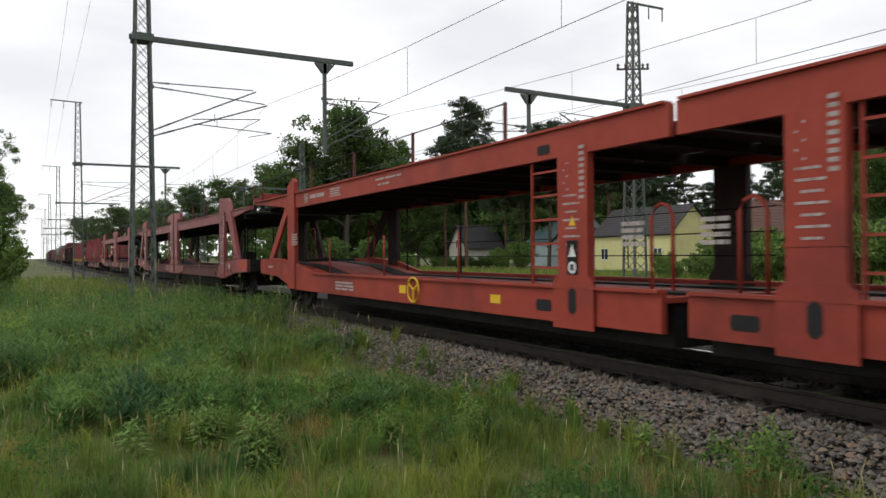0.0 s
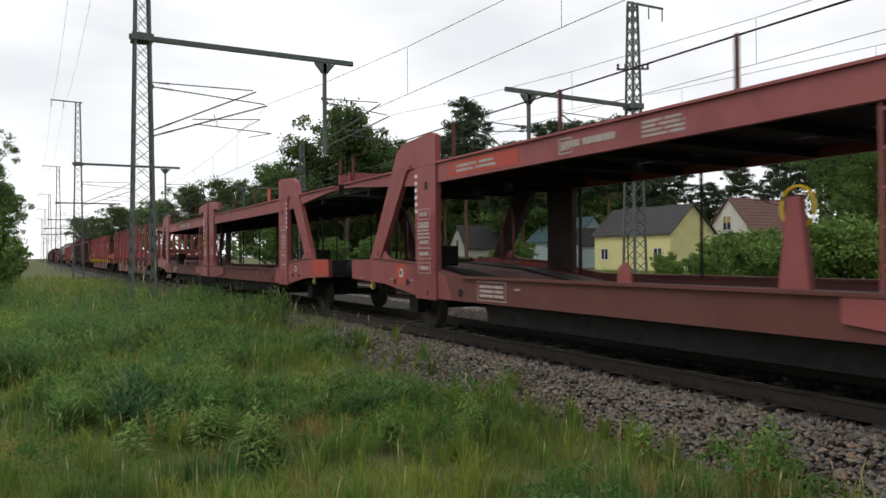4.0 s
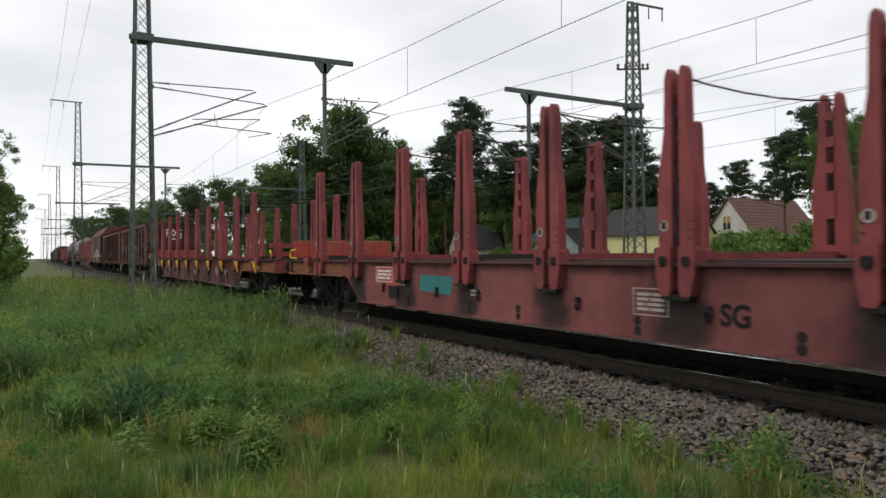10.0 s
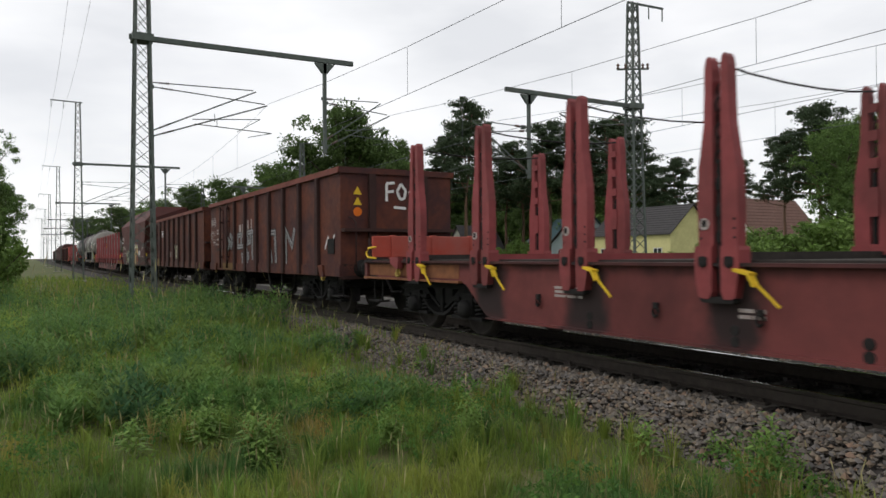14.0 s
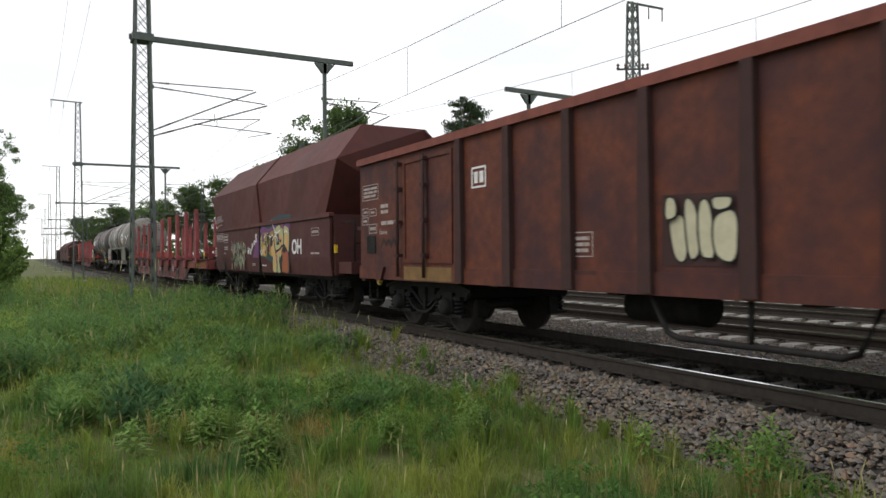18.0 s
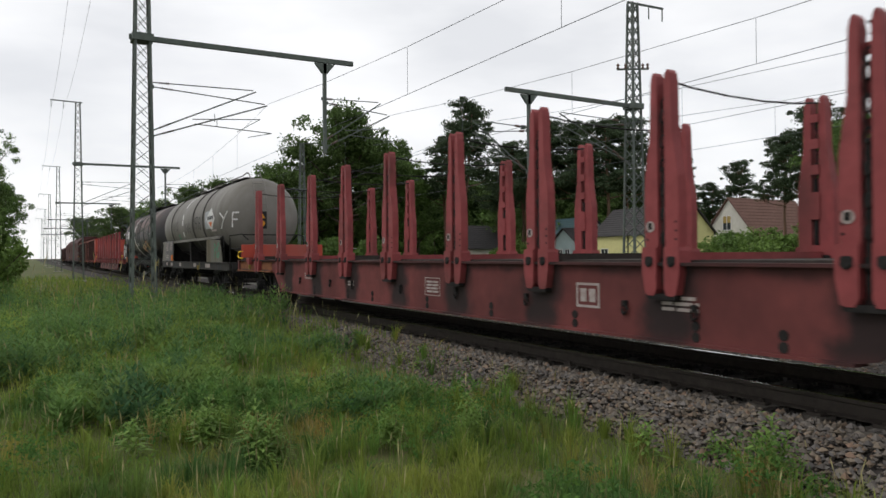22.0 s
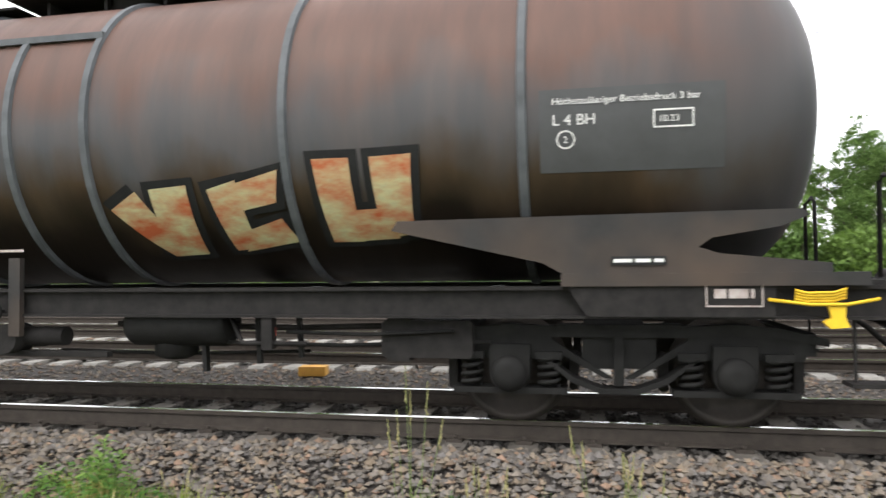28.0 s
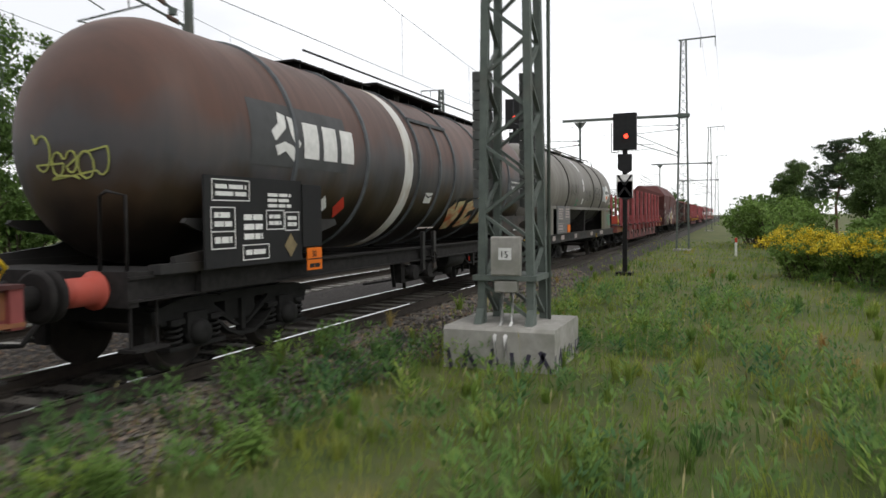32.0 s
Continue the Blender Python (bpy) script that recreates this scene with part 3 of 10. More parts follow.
        if not old:
            # fittings on the sloping sill end
            for d, r_ in ((2.05, 0.05), (2.55, 0.055), (4.35, 0.06)):
                s = Shape().lathe([(-1.478, r_), (-1.468, r_)], "y", (e(d), 0, 0.86 if d < 3 else 0.75), 16)
                part("hole", s, BLACK, w)
            s = Shape().lathe([(-1.479, 0.075), (-1.469, 0.075)], "y", (e(2.3), 0, 1.02), 18)
            rd = part("round_plate", s, WHITE, w, "round white plate")
            part("round_plate_mark", Shape().lathe([(-1.482, 0.05), (-1.48, 0.05)], "y", (e(2.3), 0, 1.02), 14), MASTGREEN, rd)
            if k < 0:
                marks(w, e(5.2), -1.462, 0.8, 0.62, 0.2, 3, PALE, True)
            marks(w, e(5.85), -1.462, 0.85, 0.14, 0.04, 1, PALE)
            for d in (0.5, 1.9, 2.7):
                marks(w, e(d), -1.474, 0.9, 0.16, 0.03, 1, PALE)
            s = Shape().box(min(e(2.3), e(2.75)), max(e(2.3), e(2.75)), -0.9, -0.55, 1.14, 1.5, 0.02)
            part("equipment_box", s, DARK, w, "black equipment box on the deck")
            s = Shape().prism_y([(e(3.05) - 0.16, 1.15), (e(3.05) + 0.16, 1.15), (e(3.05) + 0.12, 1.34), (e(3.05), 1.4), (e(3.05) - 0.12, 1.34)], -1.5, -1.46)
            part("lashing_eye", s, body, w)
            for zz, ww in ((2.02, 0.3), (1.82, 0.3), (1.55, 0.3), (1.36, 0.34), (1.12, 0.32)):
                marks(w, e(3.22), -1.4985, zz, ww, 0.1, 1, PALE, zz != 1.82)
            s = Shape().box(min(e(2.91), e(3.61)), max(e(2.91), e(3.61)), -1.498, -1.4955, 1.02, 2.02)
            part("repaint_patch", s, DEEPRED, w, "darker red repainted lower half of the post")
            s = Shape().box(min(e(L - 0.86), e(L - 0.18)), max(e(L - 0.86), e(L - 0.18)), -1.498, -1.4955, 1.2, 2.05)
            part("repaint_patch", s, DEEPRED, w, "darker red repainted lower half of the post")
            s = Shape().box(e(3.3) - 0.05, e(3.3) + 0.05, -1.5, -1.494, 2.42, 2.56, 0.02)
            part("slot", s, BLACK, w)
            for i in range(6):
                s = Shape().box(min(e(2.9), e(2.98)), max(e(2.9), e(2.98)), -1.499, -1.496, 2.05 + i * 0.12, 2.11 + i * 0.12)
                part("white_mark", s, WHITE, w)
            if k < 0:
                s = Shape().box(min(e(4.0), e(5.9)), max(e(4.0), e(5.9)), -1.466, -1.461, low + 0.05, top - 0.04)
                part("repaint_patch", s, BOARD, w, "bright red panel with data")
                marks(w, e(4.8), -1.467, (top + low) / 2, 1.1, 0.14, 2, PALE)
            s = Shape().rod([(e(1.35), -1.1, 1.2), (e(1.35), -1.1, 2.05), (e(1.4), -1.1, 2.2), (e(1.55), -1.1, 2.26), (e(1.7), -1.1, 2.2), (e(1.75), -1.1, 2.05), (e(1.75), -1.1, 1.2)], 0.022, 6)
            part("grab_hoop", s, DARK, w)
        if k < 0:
            emblem(w, e(4.0) if old else e(6.9), -1.463, (top + low) / 2, 0.26, 0.2, PALE)
            marks(w, (e(4.0) if old else e(6.6)) + 0.75, -1.463, (top + low) / 2 + 0.01, 0.95, 0.14, 1, PALE)
            marks(w, (e(4.0) if old else e(6.6)) + 1.9, -1.463, (top + low) / 2, 0.6, 0.2, 4, PALE)
        if old:
            xp = e(L - 1.575)
            s = Shape().box(xp - 0.07, xp + 0.07, -1.51, -1.504, 0.6, 0.92, 0.05)
            part("foot_slot", s, BLACK, w)
            xs = e(L - 2.2) if k < 0 else e(L - 0.85)
            s = Shape().box(xs - 0.16, xs + 0.16, -1.466, -1.459, 0.6, 0.75, 0.03)
            part("sill_slot", s, BLACK, w)
            if k < 0:
                sp = part("sign_plate", Shape().box(xp - 0.1, xp + 0.1, -1.502, -1.496, 1.05, 1.5), UNDER, w, "dark plate with two white signs")
                part("triangle_sign", Shape().prism_y([(xp - 0.07, 1.3), (xp + 0.07, 1.3), (xp, 1.45)], -1.506, -1.503), WHITE, sp)
                part("round_sign", Shape().lathe([(-1.506, 0.075), (-1.503, 0.075)], "y", (xp, 0, 1.17), 16), WHITE, sp)
                part("round_sign_centre", Shape().box(xp - 0.03, xp + 0.03, -1.509, -1.507, 1.13, 1.21), BLACK, sp)
                part("triangle_sign", Shape().prism_y([(xp - 0.06, 1.68), (xp + 0.06, 1.68), (xp, 1.8)], -1.5, -1.496), YELLOW, w)
                part("small_plate", Shape().box(e(L - 3.45), e(L - 3.2), -1.466, -1.46, 0.64, 0.76), YELLOW, w, "small yellow plate")
                s = Shape().box(e(L - 2.3), e(L - 2.05), -1.47, -1.459, 2.62, 2.74, 0.02)
                part("beam_slot", s, BLACK, w)
            for i in range(9):
                s = Shape().box(xp + 0.13, xp + 0.22, -1.499, -1.496, 2.0 + i * 0.075, 2.04 + i * 0.075)
                part("white_mark", s, PALE, w)
            for i in range(7):
                marks(w, xp - 0.02, -1.4965, 1.45 + i * 0.1, 0.3 if i % 2 else 0.2, 0.04, 1, PALE)
            for i in range(6):
                s = Shape().lathe([(-1.499, 0.014), (-1.496, 0.014)], "y", (xp - 0.16 + 0.07 * (i % 2), 0, 2.05 + i * 0.08), 8)
                part("rivet", s, PALE, w)
            s = Shape().box(xp - 0.3, xp + 0.3, -1.502, -1.494, 1.38, 1.4)
            part("weld_seam", s, body, w)
            hx2 = e(L - 0.6)
            s = Shape().rod([(hx2 - 0.16, -1.0, sh), (hx2 - 0.16, -1.0, 1.75), (hx2 - 0.1, -1.0, 1.86), (hx2, -1.0, 1.9), (hx2 + 0.1, -1.0, 1.86), (hx2 + 0.16, -1.0, 1.75), (hx2 + 0.16, -1.0, sh)], 0.022, 6)
            part("grab_hoop", s, body, w)
            for d in (5.2, 8.1, 10.9):
                s = Shape().rod([(e(d), -1.32, sh), (e(d), -1.32, 1.72)], 0.02, 6)
                part("rail_post", s, body, w)
            marks(w, e(8.6), -1.463, (top + low) / 2 + 0.06, 1.1, 0.06, 1, PALE)
            marks(w, e(8.4), -1.463, (top + low) / 2 - 0.04, 0.5, 0.06, 1, PALE)
        if old and k < 0:
            s = Shape()
            c = (e(9.7), -1.52, 0.74)
            s.rod([(c[0] + 0.21 * math.cos(a * math.tau / 20), c[1], c[2] + 0.21 * math.sin(a * math.tau / 20)) for a in range(20)], 0.018, 6, True)
            for a in range(3):
                s.bar(c, (c[0] + 0.2 * math.cos(a * 2.1 + 0.5), c[1], c[2] + 0.2 * math.sin(a * 2.1 + 0.5)), 0.025)
            s.rod([c, (c[0], -1.4, c[2])], 0.025, 6)
            part("handwheel", s, YELLOW, w, "yellow brake handwheel")
            s = Shape()
            s.box(e(9.05), e(9.3), -1.466, -1.46, 0.66, 0.8) if k > 0 else s.box(e(9.3), e(9.05), -1.466, -1.46, 0.66, 0.8)
            part("warning_plate", s, YELLOW, w)
        if not old and k < 0:
            s = Shape()
            c = (e(L - 3.05), -1.05, 1.75)
            s.rod([(c[0] + 0.17 * math.cos(a * math.tau / 20), c[1], c[2] + 0.2 * math.sin(a * math.tau / 20)) for a in range(20)], 0.016, 6, True)
            part("handwheel", s, YELLOW, w, "pale yellow handwheel")
            s = Shape()
            s.prism_y([(c[0] - 0.16, sh), (c[0] + 0.16, sh), (c[0] + 0.07, 1.85), (c[0] - 0.07, 1.85)], -1.12, -1.04)
            part("wheel_stand", s, body, w)
            s = Shape()
            s.prism_y([(e(L - 4.9) - 0.12, sh), (e(L - 4.9) + 0.12, sh), (e(L - 4.9) + 0.09, sh + 0.2), (e(L - 4.9), sh + 0.27), (e(L - 4.9) - 0.09, sh + 0.2)], -1.46, -1.43)
            part("lashing_eye", s, body, w)
    return w


# ---- stake wagons ----
def stake_pair(parent, x, side, straps):
    """One bunk's stake: two swan-necked plates with rungs between, on a clamp foot."""
    y = 1.33 * side
    ob = None
    for k in (-1, 1):
        outline = [(0.05, 1.22), (0.225, 1.22), (0.235, 1.5), (0.24, 1.85), (0.23, 2.15), (0.185, 2.42), (0.155, 2.62), (0.14, 3.16), (0.125, 3.24), (0.095, 3.28), (0.065, 3.24), (0.05, 3.15), (0.05, 2.5)]
        st = Shape().prism_y([(x + k * a, b) for a, b in outline][::k], y - 0.06, y + 0.06)
        if ob is None:
            ob = part("stake", st, STAKE, parent, "tall twin-plate timber stake with lashing chain")
        else:
            part("second_plate", st, STAKE, ob)
    yb = y - 0.05 * side
    for z0, z1 in ((1.3, 1.42), (1.74, 2.08), (2.3, 2.42), (2.62, 2.74), (2.95, 3.05)):
        part("web", Shape().box(x - 0.065, x + 0.065, min(yb, yb - 0.03 * side), max(yb, yb - 0.03 * side), z0, z1), STAKE, ob)
    s = Shape()
    for i in range(15):
        zz = 1.1 + i * 0.13
        s.rod([(x + 0.03 * math.cos(a * math.tau / 8), y + 0.03 * side * (1 if i % 2 else 0.3), zz + 0.075 * math.sin(a * math.tau / 8)) for a in range(8)], 0.014, 4, True)
    s.bar((x, y - 0.01 * side, 1.0), (x, y - 0.01 * side, 2.25), 0.09, 0.03)
    part("chain", s, DARK, ob)
    for k in (-1, 1):
        foot = [(0.055, 1.4), (0.25, 1.4), (0.26, 1.36), (0.26, 1.12), (0.215, 0.9), (0.17, 0.88), (0.09, 0.88), (0.055, 0.95)]
        s = Shape().prism_y([(x + k * a, b) for a, b in foot][::-k], y - 0.09, y + 0.09)
        part("clamp_foot", s, STAKE, ob)
        s = Shape().box(x + k * 0.155 - 0.055, x + k * 0.155 + 0.055, y - 0.1, y - 0.088, 1.2, 1.3, 0.02)
        part("clamp_pocket", s, DARK, ob)
        s = Shape().lathe([(-0.118, 0.028), (0.118, 0.028)], "y", (x + k * 0.155, y, 1.215), 8)
        part("clamp_bolt", s, DARK, ob)
    if side < 0:
        s = Shape().box(x - 0.2, x + 0.2, y - 0.08, y + 0.08, 0.84, 0.9, 0.02)
        part("foot_pad", s, DARK, ob, "black greasy pad")
        for k in (-1, 1):
            for i in range(3):
                s = Shape().lathe([(y - 0.066, 0.014), (y - 0.058, 0.014)], "y", (x + k * 0.2, 0, 1.48 + 0.09 * i), 6)
                part("rivet", s, DARK, ob)
    if side < 0:
        s = Shape()
        s.lathe([(y - 0.062, 0.06), (y - 0.068, 0.06)], "y", (x - 0.155, 0, 1.62), 16)
        rp = part("round_plate", s, PALE, ob)
        part("round_plate_mark", Shape().box(x - 0.18, x - 0.13, y - 0.072, y - 0.069, 1.59, 1.66), UNDER, rp)
        if straps:
            s = Shape()
            s.bar((x + 0.24, y - 0.1, 1.17), (x + 0.44, y - 0.12, 1.13), 0.09, 0.03)
            s.bar((x + 0.4, y - 0.12, 1.15), (x + 0.48, y - 0.13, 1.02), 0.07, 0.03)
            s.bar((x + 0.44, y - 0.13, 1.08), (x + 0.74, y - 0.15, 0.84), 0.022, 0.022)
            part("ratchet_handle", s, YELLOW, ob, "yellow ratchet lever hanging open")
    return ob


def greased(name, base, x0, pitch):
    """Wagon paint with black grease that has run down below each stake, and dust along the foot."""
    m = mat(name, *base, 3, 0.7, bump=0.06, stain=tuple(v * 0.62 for v in base[1]), amount=0.3, spec=0.25)
    n, l = m.node_tree.nodes, m.node_tree.links
    b = n["Principled BSDF"]
    paint = b.inputs["Base Color"].links[0].from_socket

    def step(op, a, c=None):
        o = n.new("ShaderNodeMath")
        o.operation = op
        for k, v in enumerate((a, c)):
            if isinstance(v, (int, float)):
                o.inputs[k].default_value = v
            elif v is not None:
                l.new(v, o.inputs[k])
        return o.outputs[0]

    def span(v, a, c):
        o = n.new("ShaderNodeMapRange")
        o.interpolation_type = "SMOOTHSTEP"
        o.inputs[1].default_value, o.inputs[2].default_value = a, c
        l.new(v, o.inputs[0])
        return o.outputs[0]

    tc, sp, no = n.new("ShaderNodeTexCoord"), n.new("ShaderNodeSeparateXYZ"), n.new("ShaderNodeTexNoise")
    no.inputs["Scale"].default_value, no.inputs["Detail"].default_value = 2.6, 5
    l.new(tc.outputs["Object"], sp.inputs[0])
    l.new(tc.outputs["Object"], no.inputs["Vector"])
    part_of = step("SUBTRACT", step("FRACT", step("ADD", step("DIVIDE", step("SUBTRACT", sp.outputs["X"], x0), pitch), 40.5)), 0.5)
    off = step("MULTIPLY", step("ABSOLUTE", part_of), pitch)
    off = step("ADD", off, step("MULTIPLY", step("SUBTRACT", no.outputs["Fac"], 0.5), 0.55))
    run_down = step("MULTIPLY", span(off, 0.52, 0.2), span(sp.outputs["Z"], 0.05, 0.55))
    top_band = step("MULTIPLY", span(step("ADD", sp.outputs["Z"], step("MULTIPLY", no.outputs["Fac"], 0.3)), 1.2, 1.36), 0.7)
    x = n.new("ShaderNodeMixRGB")
    x.inputs[2].default_value = (0.014, 0.012, 0.012, 1)
    l.new(step("MULTIPLY", step("MAXIMUM", run_down, top_band), 0.92), x.inputs[0])
    l.new(paint, x.inputs[1])
    l.new(x.outputs[0], b.inputs["Base Color"])
    return m


def stake_wagon(u0, u1, first, pitch, label, straps=False, count=10, boards=(1, 1), gap=0.0, tail=0.0, base=((0.17, 0.044, 0.041), (0.13, 0.037, 0.035))):
    c = (u0 + u1) / 2
    L = (u1 - u0) / 2
    beam_paint = greased("greased_wagon_red_%d" % abs(u0), base, first - c, pitch)
    w = rolling("stake_wagon", label, "railway wagon", c)
    for y in (-1.3, 1.3):
        s = Shape()
        pr = [(-L, 0.92), (-L + 3.6, 0.92), (-L + 3.82, 0.86), (-L + 4.35, 0.44), (-L + 4.55, 0.40), (L - 4.55, 0.40), (L - 4.35, 0.44), (L - 3.82, 0.86), (L - 3.6, 0.92), (L, 0.92), (L, 1.2), (-L, 1.2)]
        s.prism_y(pr, y - 0.015, y + 0.015)
        s.box(-L, L, y - 0.1, y + 0.1, 1.2, 1.235)
        s.box(-L + 4.5, L - 4.5, y - 0.1, y + 0.1, 0.385, 0.415)
        for i in range(int(2 * L / 1.08)):
            x = -L + 0.6 + i * 1.08
            z0 = 0.92 if abs(x) > L - 4.5 else 0.42
            s.box(x - 0.012, x + 0.012, min(y * 0.986, y * 0.93), max(y * 0.986, y * 0.93), z0, 1.2)
        part("side_beam", s, beam_paint, w, "fish-bellied side beam of faded red steel")
        for k in (-1, 1):
            s = Shape()
            s.box(min(k * (L - 3.6), k * L), max(k * (L - 3.6), k * L), y - 0.022, y + 0.022, 0.95, 1.17)
            s.box(min(k * (L - 3.7), k * L), max(k * (L - 3.7), k * L), y - 0.1, y + 0.1, 0.885, 0.92)
            part("rusty_end_web", s, RUST, w)
    s = Shape()
    for i in range(14):
        y = -1.2 + i * 0.172
        s.box(-L + 0.1, L - 0.1, y, y + 0.16, 1.2, 1.26)
    part("plank_floor", s, DECK, w, "dark oily plank floor")
    s = Shape()
    for i in range(int(L)):
        x = -L + 1 + 2 * i
        s.box(x - 0.1, x + 0.1, -1.2, 1.2, 1.0 if abs(x) > L - 4.5 else 0.6, 1.2)
    s.box(-L, L, -0.25, 0.25, 0.85, 1.15)
    part("cross_frame", s, DARK, w)
    for i in range(count):
        x = first - pitch * i - (gap if i > 4 else 0.0) - (tail if i > 7 else 0.0) - c
        s = Shape()
        s.box(x - 0.11, x + 0.11, -1.25, 1.25, 1.26, 1.34)
        part("bunk", s, STAKE if i % 3 else DECK, w)
        stake_pair(w, x, -1, straps)
        stake_pair(w, x, 1, False)
    for i in range(count):
        x = first - pitch * i - (gap if i > 4 else 0.0) - (tail if i > 7 else 0.0) - c
        s = Shape().rod([(x, -1.33, 3.2), (x, -0.9, 3.15), (x, -0.3, 3.12), (x, 0.3, 3.12), (x, 0.9, 3.15), (x, 1.33, 3.2)], 0.012, 5)
        part("lashing_strap", s, DARK, w, "thin dark lashing strap")
    for k in (-1, 1):
        s = Shape()
        s.box(min(k * L, k * (L - 0.12)), max(k * L, k * (L - 0.12)), -1.38, 1.38, 0.86, 1.22)
        part("end_sill", s, FRAME, w)
        e = k * (L - 0.35)
        if boards[0 if k < 0 else 1]:
            # low folding end board in three leaves
            s = Shape()
            s.box(e - 0.03, e + 0.03, -1.36, 1.36, 1.3, 1.72, 0.01)
            for y in (-0.92, 0.0, 0.92):
                s.box(e - 0.06, e + 0.06, y - 0.05, y + 0.05, 1.24, 1.74)
            part("end_board", s, BOARD, w, "low bright red end board")
        else:
            s = Shape()
            for y in (-1.15, -0.05, 1.05):
                s.box(e - 0.09, e + 0.05, y - 0.07, y + 0.07, 1.22, 1.75)
            for zz in (1.34, 1.58):
                s.box(e - 0.14, e - 0.02, -1.38, 1.38, zz, zz + 0.13)
            part("end_rack", s, STAKE, w, "open rack of red channel steel across the end")
        bogie(w, k * (L - 2.55))
        buffers(w, k * L, k)
        foot_steps(w, k * (L - 0.4), k)
        rope_hook(w, k * (L - 1.6), -1.42, 1.12)
        s = Shape()
        s.prism_y([(k * (L - 1.6) - 0.25, 1.3), (k * (L - 1.6) - 0.25, 1.2), (k * (L - 1.6), 1.08), (k * (L - 1.6) + 0.06, 1.1), (k * (L - 1.6) + 0.1, 1.3)], -1.46, -1.36)
        part("hook_bracket", s, STAKE, w)
        s = Shape()
        xx = k * (L - 0.5)
        s.rod([(xx, -1.36, 1.28), (xx + 0.25 * k, -1.42, 1.3), (xx + 0.32 * k, -1.42, 1.38), (xx + 0.22 * k, -1.42, 1.48), (xx, -1.36, 1.5)], 0.022, 6)
        part("grab_handle", s, YELLOW, w)
    for i, x in enumerate((-6.3, -4.2, -2.9, -0.6, 1.4, 3.3, 5.2, 6.2)):
        s = Shape()
        s.box(x - 0.03, x + 0.03, -1.36, -1.3, 0.74, 0.8)
        s.rod([(x + 0.045 * math.cos(a * math.tau / 10), -1.345 - 0.01 * math.sin(a), 0.7 + 0.055 * math.sin(a * math.tau / 10)) for a in range(10)], 0.016, 5, True)
        part("lashing_ring", s, DARK, w)
        for zz in (0.47, 0.58):
            hole = Shape().lathe([(-1.322, 0.05), (-1.316, 0.055)], "y", (x + 1.0, 0, zz), 14)
            part("greasy_hole", hole, DARK, w)
    emblem(w, 4.55, -1.319, 0.83, 0.42, 0.3, PALE)
    marks(w, 6.0, -1.318, 0.8, 0.5, 0.18, 3, PALE)
    marks(w, -5.7, -1.318, 0.85, 0.55, 0.16, 3, PALE)
    marks(w, 0.6, -1.318, 0.8, 0.4, 0.22, 4, PALE, True)
    marks(w, -3.0, -1.318, 0.75, 0.3, 0.12, 2, PALE)
    return w


def strokes(parent, pts, width, y, material, name="graffito", label="", side=-1, closed=False):
    """A flat painted line along points (x, z) on the side wall, mitred at its corners."""
    s = Shape()
    n, vs = len(pts), []
    for i, (px, pz) in enumerate(pts):
        a = pts[i - 1] if i or closed else None
        b = pts[(i + 1) % n] if i < n - 1 or closed else None
        dirs = []
        for p, q in ((a, (px, pz)), ((px, pz), b)):
            if p and q:
                d = math.hypot(q[0] - p[0], q[1] - p[1]) or 1
                dirs.append(((q[0] - p[0]) / d, (q[1] - p[1]) / d))
        tx, tz = sum(d[0] for d in dirs), sum(d[1] for d in dirs)
        m = math.hypot(tx, tz) or 1
        nx, nz = -tz / m, tx / m
        wide = width / 2 / max(0.55, abs(nx * -dirs[0][1] + nz * dirs[0][0]))
        ex = 0.0
        if len(dirs) == 1:
            ex = width * 0.3 * (-1 if a is None else 1)
        for yy in (y - 0.003, y):
            for k in (1, -1):
                vs.append((px + dirs[0][0] * ex + k * nx * wide, yy, pz + dirs[0][1] * ex + k * nz * wide))
    fs = []
    for i in range(n if closed else n - 1):
        a, b = 4 * i, 4 * ((i + 1) % n)
        fs += [(a, a + 1, b + 1, b), (a + 2, b + 2, b + 3, a + 3), (a, b, b + 2, a + 2), (a + 1, a + 3, b + 3, b + 1)]
    if not closed:
        fs += [(0, 2, 3, 1), (4 * n - 4, 4 * n - 3, 4 * n - 1, 4 * n - 2)]
    s.add(vs, fs)
    return part(name, s, material, parent, label)


def patches(parent, polys, y, material, name="graffito", label=""):
    s = Shape()
    for p in polys:
        s.prism_y(p, y - 0.003, y)
    return part(name, s, material, parent, label)


